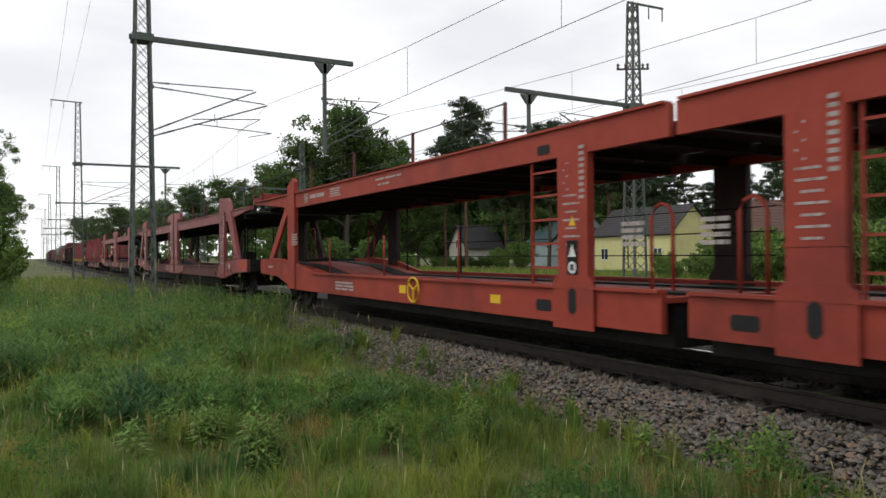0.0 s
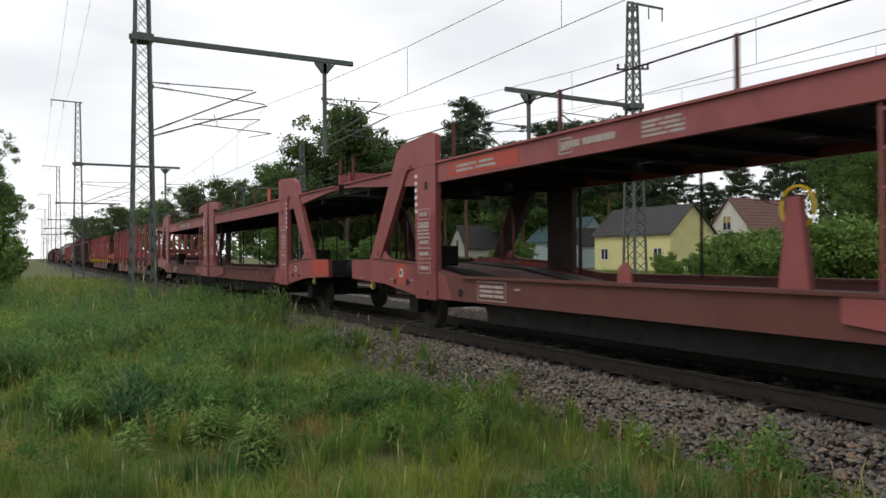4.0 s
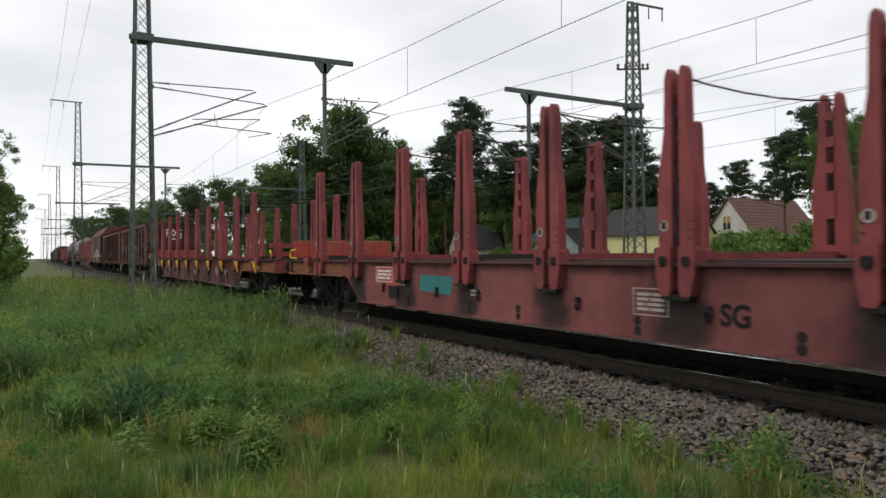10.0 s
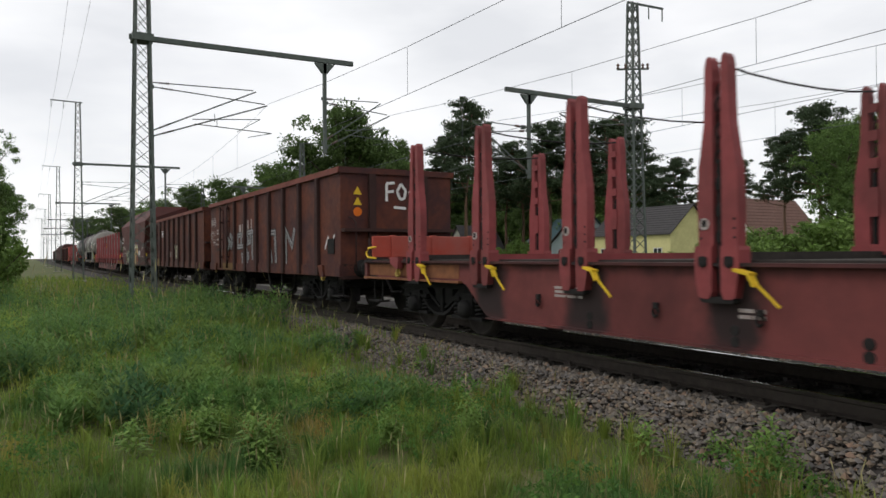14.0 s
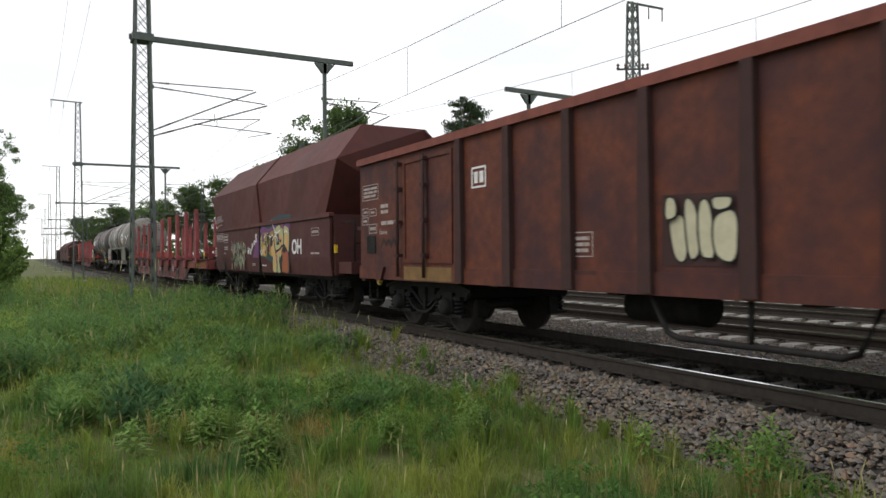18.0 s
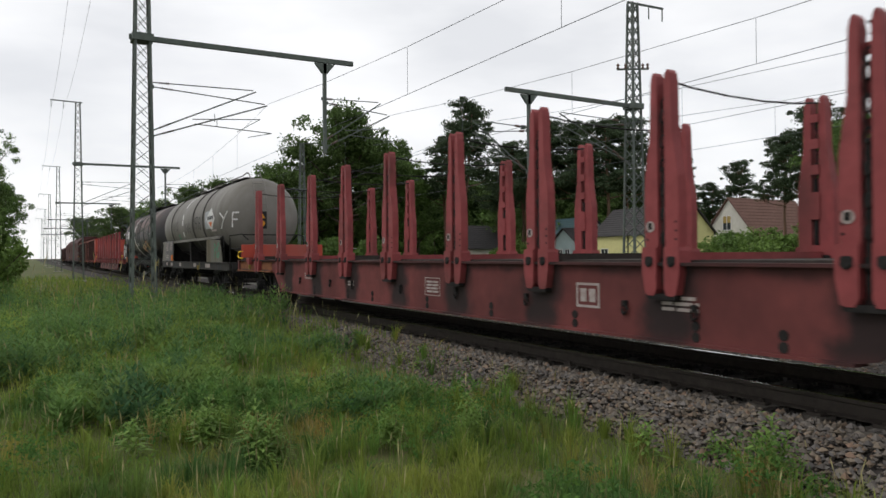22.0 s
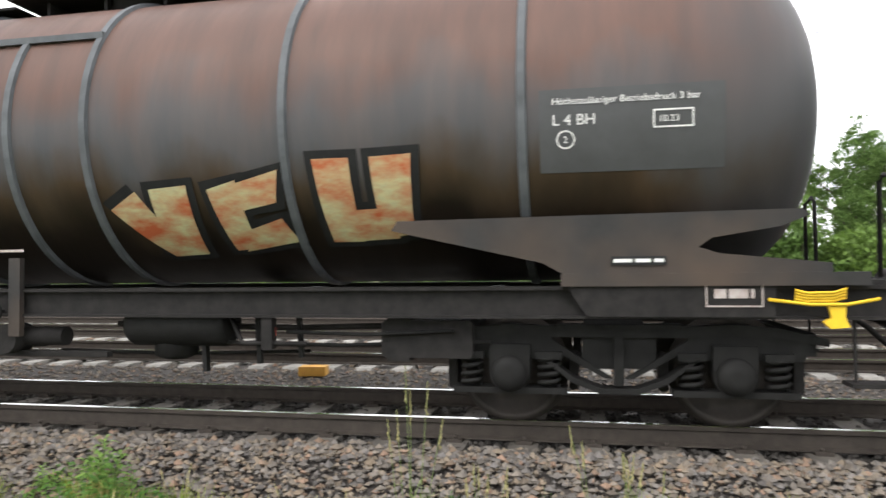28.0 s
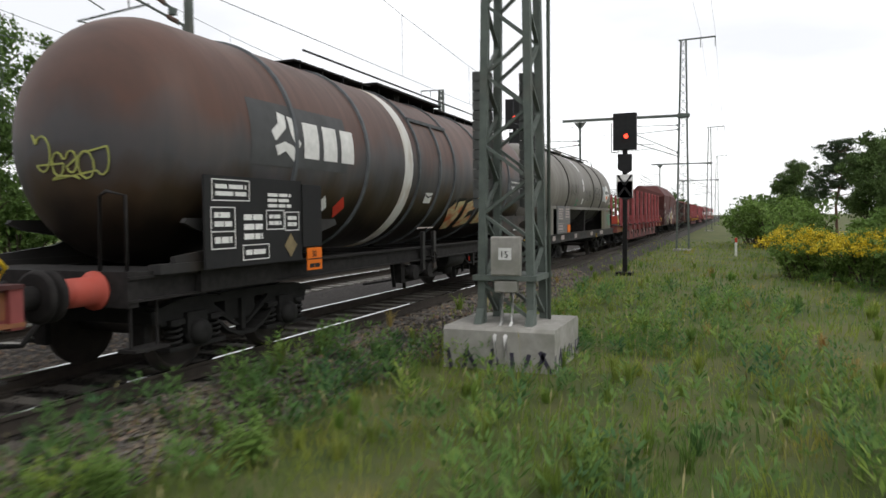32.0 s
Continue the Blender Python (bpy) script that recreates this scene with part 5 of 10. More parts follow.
    for i in range(6):
        part("company_mark", wrapped([bar_quad(-0.5 + i * 0.17, -0.38 + i * 0.17, b - 0.02, b + 0.12, 0.03)], -198.35 - c, NEAR, r, zc, 0.018), BLACK, w)
    part("company_arrow", wrapped([[(-0.3, b - 0.1), (0.3, b - 0.1), (0.1, b - 0.22), (0.0, b - 0.3)]], -198.35 - c, NEAR, r, zc, 0.018), SIGNORANGE, w)
    marks(w, -197.75 - c, -1.45, 2.29, 0.75, 0.11, 1, PALE, False)
    # scrawled letters
    GREEN = mat("green_spray", (0.05, 0.22, 0.12), (0.06, 0.25, 0.14), 8, 0.6)

    def scrawl(lines, x, z, material, size=1.0, wdt=0.05):
        b0 = girth(z, r, zc)
        qs = []
        for (a0, c0, a1, c1) in lines:
            dx, dy = a1 - a0, c1 - c0
            n = math.hypot(dx, dy) or 1
            ox, oy = -dy / n * wdt / 2, dx / n * wdt / 2
            qs.append([(a0 * size + ox, b0 + c0 * size + oy), (a0 * size - ox, b0 + c0 * size - oy), (a1 * size - ox, b0 + c1 * size - oy), (a1 * size + ox, b0 + c1 * size + oy)])
        for q1 in qs:
            part("scrawl", wrapped([q1], x - c, NEAR, r, zc, 0.014, 6, 1), material, w, "scrawled graffiti stroke")
    Y = [(0, 0.55, 0.16, 0.28), (0.36, 0.55, 0.16, 0.28), (0.16, 0.28, 0.1, 0)]
    F = [(0.55, 0, 0.55, 0.55), (0.55, 0.53, 0.85, 0.55), (0.55, 0.28, 0.75, 0.3)]
    dash = [(0.38, 0.28, 0.5, 0.28)]
    N = [(1.0, 0, 1.02, 0.5), (1.2, 0.02, 1.2, 0.5), (1.2, 0.5, 1.4, 0.5), (1.4, 0.5, 1.4, 0), (1.4, 0, 1.2, 0.02), (1.2, 0.26, 1.4, 0.26)]
    scrawl(Y + F + dash + N, -201.5, 2.42, UNDER, 0.9, 0.045)
    loops = ([(-197.62, 1.38), (-197.6, 1.6), (-197.66, 1.78), (-197.56, 1.86), (-197.44, 1.8), (-197.44, 1.68), (-197.58, 1.62)],
             [(-197.3, 1.42), (-197.32, 1.62), (-197.2, 1.76), (-197.08, 1.66), (-197.2, 1.58)],
             [(-197.1, 1.78), (-196.98, 1.9), (-196.88, 1.82), (-196.98, 1.74)],
             [(-197.2, 1.5), (-197.05, 1.46), (-196.9, 1.56), (-196.82, 1.46), (-197.0, 1.38), (-197.22, 1.4)])
    for line in loops:
        strokes(sk, [(a - c - 0.35, b2 - 0.06) for a, b2 in line], 0.05, -1.402, GREEN, 'tag', 'green sprayed tag')
    scrawl([(0.3 * i, 0.0, 0.3 * i + 0.04, 0.5) for i in range(5)], -203.4, 2.35, UNDER, 0.8, 0.05)
    scrawl([(0.34 * i, 0.0, 0.34 * i + 0.04, 0.5) for i in range(5)], -206.2, 2.5, UNDER, 0.8, 0.05)
    scrawl([(0, 0.0, 0.5, 0.02), (0.02, 0.12, 0.5, 0.14), (0.1, 0.25, 0.45, 0.3), (0.3, 0.0, 0.2, 0.4)], -205.3, 2.05, GREEN, 1.0, 0.05)
    # letters on the domed end
    s = Shape()
    for y0, z0, y1, z1 in ((-1.3, 3.0, -1.15, 2.75), (-1.0, 3.05, -1.15, 2.75), (-1.15, 2.75, -1.2, 2.35), (-0.75, 2.4, -0.75, 3.0), (-0.75, 3.0, -0.45, 3.0), (-0.75, 2.72, -0.52, 2.72)):
        q = [(-1.32 + (y + 1.15) * 0.6, 2.62 + (z - 2.7) * 0.86) for y, z in ((y0, z0), (y1, z1))]
        p3 = []
        for y, z in q:
            ang = math.asin(min(0.999, math.hypot(y, z - zc) / r) ** (1 / 0.72))
            p3.append((x1 - 1.0 * (1 - math.cos(ang)) + 0.01, y, z))
        s.bar(p3[0], p3[1], 0.06, 0.02, (1, 0, 0))
    part("scrawl", s, WHITE, w, "pale scrawled letters on the tank end")
    return w


def tank_brown(u0, u1, label):
    c, L = (u0 + u1) / 2, (u1 - u0) / 2
    w = rolling("oil_tank_wagon", label, "railway wagon", c)
    r, zc = 1.48, 2.70
    x0, x1 = -211.83 - c, -226.45 - c
    x0, x1 = min(x0, x1), max(x0, x1)
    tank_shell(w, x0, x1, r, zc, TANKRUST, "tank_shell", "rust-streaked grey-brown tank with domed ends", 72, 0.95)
    for ux in (-214.29, -216.32, -218.23, -220.06, -222.1, -224.14):
        hoop(w, ux - c, r, zc, 0.09, 0.035, UNDERBLUE, "hoop", "grey reinforcing hoop", 0, math.tau)
    hoop(w, -219.03 - c, r, zc, 0.09, 0.035, UNDERBLUE, "hoop", "grey reinforcing hoop", math.pi * 0.80, math.pi * 1.5)
    hoop(w, -220.51 - c, r, zc, 0.35, 0.006, WHITEBAND, "white_band", "white band with rusty streaks", 0, math.tau)
    s = Shape()
    s.bar((-218.2 - c, -r * math.cos(0.62) - 0.03, zc + r * math.sin(0.62)), (-220.1 - c, -r * math.cos(0.62) - 0.03, zc + r * math.sin(0.62)), 0.06, 0.06)
    part("drip_rail", s, UNDERBLUE, w)
    # top walkway
    s = Shape()
    s.box(-219.9 - c, -216.6 - c, -0.55, 0.55, zc + r + 0.1, zc + r + 0.14)
    s.box(-216.6 - c, -213.0 - c, -0.42, 0.1, zc + r + 0.05, zc + r + 0.08)
    s.box(-222.5 - c, -219.9 - c, -0.42, 0.1, zc + r + 0.05, zc + r + 0.08)
    for i in range(14):
        x = -222.3 - c + i * 0.7
        s.box(x - 0.02, x + 0.02, -0.4, 0.3, zc + r - 0.04, zc + r + 0.1)
    part("walkway", s, UNDER, w, "grating walkway on the tank top")
    s = Shape()
    s.rod([(-222.5 - c, -0.58, zc + r + 0.2), (-213.0 - c, -0.58, zc + r + 0.2)], 0.018, 5)
    part("walkway_rail", s, DARK, w)
    s = Shape()
    s.lathe([(zc + r - 0.05, 0.38), (zc + r + 0.22, 0.38), (zc + r + 0.25, 0.3), (zc + r + 0.3, 0.1)], "z", (-218.6 - c, 0, 0), 18)
    part("manhole", s, UNDER, w)
    # frame
    s = Shape()
    for y in (-1.22, 1.22):
        s.box(-L, L, y - 0.04, y + 0.04, 0.93, 1.19)
        s.box(-L, L, y - 0.1, y + 0.1, 1.16, 1.19)
        s.box(-L, L, y - 0.1, y + 0.1, 0.93, 0.955)
    for k in (-1, 1):
        s.box(min(k * L, k * (L - 0.14)), max(k * L, k * (L - 0.14)), -1.3, 1.3, 0.88, 1.24)
        s.box(min(k * L, k * (L - 0.9)), max(k * L, k * (L - 0.9)), -1.3, 1.3, 1.19, 1.23)
    for i in range(7):
        x = -L + 1.2 + i * (2 * L - 2.4) / 6
        s.box(x - 0.07, x + 0.07, -1.2, 1.2, 0.95, 1.15)
    part("underframe", s, DARK, w, "grey-black channel-steel underframe")
    for k in (-1, 1):
        for y in (-1.33, 1.33):
            s = Shape()
            pr = [(k * (L - 0.6), 1.27), (k * (L - 2.55), 1.27), (k * (L - 2.75), 1.38), (k * (L - 4.0), 1.66), (k * (L - 3.95), 1.74), (k * (L - 0.8), 1.77), (k * (L - 0.75), 1.72), (k * (L - 0.95), 1.64), (k * (L - 1.45), 1.56), (k * (L - 1.55), 1.49), (k * (L - 1.4), 1.44), (k * (L - 0.6), 1.36)]
            s.prism_y(pr[::-1] if k > 0 else pr, y - 0.03, y + 0.03)
            s.box(min(k * (L - 2.6), k * (L - 0.35)), max(k * (L - 2.6), k * (L - 0.35)), y - 0.06, y + 0.1, 1.19, 1.29)
            part("saddle", s, SADDLE, w, "grey saddle plate under the tank end")
        s = Shape()
        s.prism_y([(k * (L - 1.5), 0.95), (k * (L - 1.85), 0.95), (k * (L - 1.95), 1.26), (k * (L - 1.4), 1.26)][::-k], -1.36, -1.28)
        s.prism_y([(k * (L - 1.0), 0.95), (k * (L - 2.4), 0.95), (k * (L - 2.6), 1.26), (k * (L - 1.0), 1.26)][::-k], -1.36, -1.28)
        part("gusset", s, DARK, w)
        bogie(w, k * (L - 2.15))
        buffers(w, k * L, k, 1.05, True)
        foot_steps(w, k * (L - 0.25), k)
        for y in (-1.2, 1.2):
            s = Shape().rod([(k * (L - 0.1), y, 1.2), (k * (L - 0.1), y, 2.0), (k * (L - 0.1), y * 0.8, 2.05), (k * (L - 0.1), y * 0.72, 2.0), (k * (L - 0.1), y * 0.7, 1.2)], 0.02, 6)
            part("grab_rail", s, DARK, w)
    xh = L - 0.68
    s = Shape()
    for i in range(4):
        s.rod([(xh - 0.2, -1.39 - i * 0.008, 1.09 + i * 0.022), (xh - 0.12, -1.4 - i * 0.008, 1.075 + i * 0.02), (xh + 0.06, -1.4 - i * 0.008, 1.075 + i * 0.021), (xh + 0.15, -1.39 - i * 0.008, 1.1 + i * 0.022)], 0.011, 5)
    s.rod([(xh - 0.38, -1.38, 1.085), (xh - 0.1, -1.42, 1.05), (xh + 0.15, -1.42, 1.05), (xh + 0.38, -1.38, 1.09)], 0.014, 5)
    part("looped_rope", s, YELLOW, w, "looped yellow-black rope")
    s = Shape().prism_y([(xh + 0.02, 1.06), (xh + 0.15, 1.06), (xh + 0.14, 0.96), (xh + 0.17, 0.88), (xh + 0.04, 0.87), (xh - 0.01, 0.92), (xh + 0.05, 0.95)][::-1], -1.41, -1.36)
    part("rope_hook", s, YELLOW, w, "yellow rope hook")
    s = Shape().box(-213.61 - c, -213.19 - c, -1.375, -1.362, 1.355, 1.425)
    pq = part("builder_plaque", s, BLACK, w, "small black plaque with white characters")
    marks(pq, -213.4 - c, -1.378, 1.39, 0.38, 0.045, 1, WHITE)
    marks(w, -212.7 - c, -1.366, 1.13, 0.29, 0.12, 1, PALE, True)
    s = Shape()
    s.lathe([(-0.6, 0.18), (-0.55, 0.21), (0.35, 0.21), (0.4, 0.18)], "x", (-217.4 - c, -1.05, 0.86), 16)
    s.box(-217.9 - c, -217.0 - c, -1.1, -0.9, 1.03, 1.12)
    part("air_tank", s, UNDER, w, "grey brake air reservoir")
    for ux in (-219.6, -219.05):
        s = Shape()
        s.box(ux - c - 0.06, ux - c + 0.06, -1.36, -1.3, 0.75, 1.48)
        part("bracket", s, SADDLE, w)
    s = Shape()
    s.rod([(-219.25 - c + 0.11 * math.cos(a * math.tau / 16), -1.42, 0.98 + 0.11 * math.sin(a * math.tau / 16)) for a in range(16)], 0.014, 5, True)
    for a in range(4):
        s.bar((-219.25 - c, -1.42, 0.98), (-219.25 - c + 0.11 * math.cos(a * 1.57), -1.42, 0.98 + 0.11 * math.sin(a * 1.57)), 0.014)
    s.rod([(-219.25 - c, -1.42, 0.98), (-219.25 - c, -1.1, 0.98)], 0.016, 5)
    part("valve_wheel", s, UNDER, w, "small grey valve handwheel")
    s = Shape()
    s.lathe([(-0.75, 0.09), (0.75, 0.09)], "x", (-219.4 - c, -1.15, 0.74), 10)
    for ux in (-219.9, -219.2):
        s.lathe([(-1.32, 0.14), (-1.05, 0.14)], "y", (ux - c, 0, 0.72), 12)
    s.box(-220.3 - c, -220.15 - c, -1.2, -1.05, 0.55, 0.95)
    s.box(-220.3 - c, -218.2 - c, -1.18, -1.1, 0.55, 0.6)
    part("outlet_pipe", s, DARK, w, "black outlet pipe with valves")
    s = Shape()
    s.rod([(-218.2 - c, -1.0, 0.85), (-216.4 - c, -1.0, 0.82), (-215.2 - c, -1.0, 0.85)], 0.03, 6)
    s.rod([(-217.0 - c, -1.1, 0.95), (-216.8 - c, -1.25, 0.7), (-216.2 - c, -1.25, 0.7)], 0.025, 6)
    s.box(-215.5 - c, -215.3 - c, -1.15, -1.0, 0.55, 0.95)
    s.box(-216.6 - c, -216.5 - c, -1.3, -1.2, 0.65, 0.95)
    part("brake_rigging", s, DARK, w)
    # brake gear hanging below the frame
    s = Shape()
    s.lathe([(0.52, 0.1), (0.56, 0.2), (0.8, 0.21), (0.84, 0.16), (0.96, 0.12)], "z", (-217.62 - c, -0.95, 0), 16)
    s.box(-217.95 - c, -217.3 - c, -1.2, -0.7, 0.94, 0.98)
    part("brake_valve", s, UNDER, w, "grey pot-shaped brake valve")
    for ux, z_, wd in ((-217.28, 0.42, 0.07), (-216.75, 0.5, 0.05), (-216.35, 0.56, 0.05), (-215.35, 0.62, 0.06), (-219.95, 0.42, 0.05), (-220.4, 0.48, 0.06)):
        s = Shape().bar((ux - c, -1.05, 0.95), (ux + 0.04 - c, -1.08, z_), wd, 0.04)
        part("hanger", s, UNDER, w)
    for z_, u0_, u1_, y_ in ((0.7, -217.3, -214.6, -1.12), (0.58, -218.9, -216.3, -0.9), (0.8, -216.4, -214.9, -1.2), (0.62, -221.4, -219.0, -1.0)):
        s = Shape().rod([(u0_ - c, y_, z_), ((u0_ + u1_) / 2 - c, y_, z_ - 0.02), (u1_ - c, y_, z_ + 0.02)], 0.018, 6)
        part("brake_rod", s, UNDER, w)
    s = Shape().box(-215.55 - c, -214.75 - c, -1.15, -0.75, 0.58, 0.9, 0.03)
    part("equipment_case", s, DARK, w, "black case below the frame")
    s = Shape().box(-216.62 - c, -216.5 - c, -1.22, -1.2, 0.74, 0.86, 0.02)
    part("tape_mark", s, SIGNRED, w, "red and white tape scrap")
    s = Shape().lathe([(-1.23, 0.012), (-1.2, 0.012)], "y", (-216.56 - c, 0, 0.7), 8)
    part("tape_end", s, WHITE, w)
    cp = c + 0.28
    # big plate with data tables
    s = Shape()
    s.box(-225.75 - cp, -223.85 - cp, -1.54, -1.51, 1.21, 2.24)
    s.box(-223.85 - cp, -223.38 - cp, -1.56, -1.51, 1.38, 2.2)
    p = part("data_plate", s, BLACK, w, "black data plate with white tables")
    rnd = random.Random(3)
    for x, z, ww, hh, n in ((-225.3, 2.08, 0.55, 0.16, 2), (-224.35, 1.98, 0.5, 0.2, 3), (-225.45, 1.75, 0.3, 0.2, 2), (-225.45, 1.52, 0.3, 0.12, 1), (-224.9, 1.66, 0.36, 0.34, 3), (-224.45, 1.74, 0.26, 0.16, 2),
                            (-224.85, 1.36, 0.4, 0.1, 1), (-224.08, 1.72, 0.2, 0.16, 2)):
        marks(p, x - cp, -1.543, z, ww, hh, n, WHITE, n != 3)
    s = Shape()
    s.box(-223.78 - cp, -223.42 - cp, -1.58, -1.565, 1.06, 1.36)
    q = part("hazard_plate", s, SIGNORANGE, w, "orange hazard plate with black figures")
    writing("number", "30", 0.12, q, vertical(-1.584, -223.68 - cp, 1.235), BLACK)
    marks(q, -223.6 - cp, -1.582, 1.12, 0.26, 0.09, 1, BLACK)
    s = Shape()
    s.box(-223.78 - cp, -223.42 - cp, -1.584, -1.581, 1.2, 1.215)
    part("divider", s, BLACK, q)
    s = Shape()
    s.prism_y([(-224.12 - cp, 1.26), (-223.98 - cp, 1.41), (-224.12 - cp, 1.56), (-224.26 - cp, 1.41)], -1.548, -1.542)
    part("diamond_label", s, mat("stained_tan_label", (0.22, 0.17, 0.09), (0.15, 0.12, 0.07), 9, 0.7), p)
    for ux, m_ in ((-223.21, WHITE), (-222.68, SIGNRED)):
        b = girth(1.92, r, zc)
        part("diamond_label", wrapped([[(-0.17, b), (0, b - 0.19), (0, b), (-0.17, b)], [(0, b - 0.19), (0.17, b), (0.17, b), (0, b)], [(-0.17, b), (0.17, b), (0, b + 0.19), (0, b + 0.19)]], ux - c, NEAR, r, zc, 0.012), m_, w, "hazard diamond label")
    # owner's mark: three plain strokes and three blocks
    b = girth(2.86, r, zc)
    arms = ([[(-0.15, 0.32), (0.02, 0.29), (0.0, 0.12), (-0.17, 0.17)], [(-0.17, 0.17), (0.0, 0.12), (-0.25, -0.06), (-0.33, 0.06)]],
            [[(0.06, 0.29), (0.21, 0.27), (0.23, 0.08), (0.1, 0.08)], [(0.1, 0.08), (0.23, 0.08), (0.34, -0.05), (0.25, -0.15)]],
            [[(-0.26, -0.12), (-0.05, -0.05), (-0.03, -0.17), (-0.2, -0.24)], [(-0.05, -0.05), (0.15, -0.09), (0.25, -0.19), (-0.03, -0.17)], [(-0.03, -0.17), (0.25, -0.19), (0.17, -0.29), (0.14, -0.27)]])
    for arm in arms:
        part("owner_emblem", wrapped([[(a_, b_ + b - 0.07) for a_, b_ in q_] for q_ in arm], -224.36 - c, NEAR, r, zc, 0.012, 2, 2), WHITE, w, "white arm of a three-part emblem")
    for i in range(3):
        part("owner_block", wrapped([bar_quad(-0.2 + i * 0.5, 0.18 + i * 0.5, b - 0.3, b + 0.18)], -223.75 - c, NEAR, r, zc, 0.012), WHITE, w, "white block mark")
    # chevron label
    b = girth(2.12, r, zc)
    part("chevron_label", wrapped([bar_quad(-0.17, 0.17, b - 0.1, b + 0.11)], -219.42 - c, NEAR, r, zc, 0.012), WHITE, w)
    part("chevron", wrapped([[(-0.16, b + 0.05), (0, b), (0, b + 0.03), (-0.16, b + 0.08)], [(0, b), (0.16, b + 0.05), (0.16, b + 0.08), (0, b + 0.03)]], -219.42 - c, NEAR, r, zc, 0.018), BLACK, w)
    # graffiti: three fat letters with dark outlines
    def fat(letter, ux, z, wd, hh, lean, out, material, grow=0.0):
        b0 = girth(z, r, zc) - hh / 2
        L2 = {"V": [[(-0.06, 0.74), (0.32, 0.98), (0.68, 0.28), (0.5, -0.06)], [(0.5, -0.06), (0.96, -0.02), (0.98, 1.04), (0.5, 1.0)], [(0.42, 0.05), (0.8, 0.0), (0.7, 0.4), (0.5, 0.4)]],
              "C": [[(0.12, -0.02), (0.46, 0.02), (0.38, 0.94), (-0.02, 0.84)], [(0.02, 0.82), (0.3, 0.55), (0.86, 0.66), (0.95, 1.04)], [(0.25, -0.04), (1.04, 0.12), (0.88, 0.46), (0.38, 0.3)]],
              "U": [[(0.1, -0.04), (0.45, -0.04), (0.38, 1), (-0.02, 1)], [(0.25, -0.04), (0.85, 0.0), (0.8, 0.42), (0.35, 0.4)], [(0.68, 0.0), (1.02, 0.06), (1.04, 1.02), (0.6, 1.0)]]}[letter]
        qs = []
        for q in L2:
            cx, cy = sum(p[0] for p in q) / 4, sum(p[1] for p in q) / 4
            qq = []
            for a, d in q:
                a2, d2 = a * wd, d * hh
                a2 += grow * (1 if a > cx else -1)
                d2 += grow * (1 if d > cy else -1)
                qq.append((a2 + lean * d2, b0 + d2))
            qs.append(qq)
        return part("graffito_letter" if not grow else "graffito_outline", wrapped(qs, ux - c, NEAR, r, zc, out, 8, 3), material, w, "pale yellow sprayed letter" if not grow else "black sprayed outline")
    for lt, ux, z, wd, hh, lean in (("V", -218.05, 1.78, 0.78, 0.72, 0.0), ("C", -217.08, 1.84, 0.72, 0.78, 0.0), ("U", -216.1, 1.93, 0.82, 0.78, 0.05)):
        fat(lt, ux, z, wd, hh, lean, 0.012, BLACK, 0.07)
        fat(lt, ux, z, wd, hh, lean, 0.020, SPRAY)
    patch = mat("blue_grey_repaint", (0.075, 0.077, 0.079), (0.06, 0.061, 0.062), 3, 0.55, bump=0.03)
    part("repaint_patch", wrapped([bar_quad(-0.1, 1.3, girth(2.1, r, zc), girth(2.74, r, zc))], -214.05 - c, NEAR, r, zc, 0.004, 8, 6), patch, w, "blue-grey repainted field behind the lettering")
    part("repaint_patch", wrapped([bar_quad(-0.15, 2.2, girth(2.42, r, zc), girth(3.22, r, zc))], -224.95 - c, NEAR, r, zc, 0.004, 8, 8), patch, w, "blue-grey repainted field behind the owner's mark")
    # readable lettering on the tank
    for txt, size, ux, z in (("Höchstzulässiger Betriebsdruck 3 bar", 0.074, -214.05, 2.62), ("L 4 BH", 0.12, -214.05, 2.46), ("10.23", 0.07, -213.24, 2.455), ("2", 0.075, -213.965, 2.325)):
        th = math.asin((z - zc) / r)
        writing("lettering", txt, size, w, pose(ux - c, -(r + 0.01) * math.cos(th), zc + (r + 0.01) * math.sin(th), 90 - math.degrees(th), 0, 0), WHITE, "white stencilled lettering")
    th = math.asin((2.43 - zc) / r)
    for nm, x0_, x1_, b0_, b1_ in (("frame_bar", -0.06, 0.24, 0.088, 0.1), ("frame_bar", -0.06, 0.24, -0.04, -0.028), ("frame_bar", -0.06, -0.048, -0.028, 0.088), ("frame_bar", 0.228, 0.24, -0.028, 0.088)):
        part(nm, wrapped([bar_quad(x0_, x1_, girth(2.45, r, zc) + b0_, girth(2.45, r, zc) + b1_)], -213.22 - c, NEAR, r, zc, 0.012, 2, 1), WHITE, w)
    ringq = [[(0.062 * math.cos(i * math.tau / 16), 0.062 * math.sin(i * math.tau / 16)), (0.074 * math.cos(i * math.tau / 16), 0.074 * math.sin(i * math.tau / 16)), (0.074 * math.cos((i + 1) * math.tau / 16), 0.074 * math.sin((i + 1) * math.tau / 16)), (0.062 * math.cos((i + 1) * math.tau / 16), 0.062 * math.sin((i + 1) * math.tau / 16))] for i in range(16)]
    part("ring_mark", wrapped([[(a_, b_ + girth(2.35, r, zc)) for a_, b_ in q_] for q_ in ringq], -213.945 - c, NEAR, r, zc, 0.012, 1, 1), WHITE, w)
    marks(w, -219.4 - c, -1.30, 1.55, 0.8, 0.04, 1, PALE)
    # tag on the end
    s = Shape()
    pts = [(0.42, 2.62), (0.5, 2.72)]
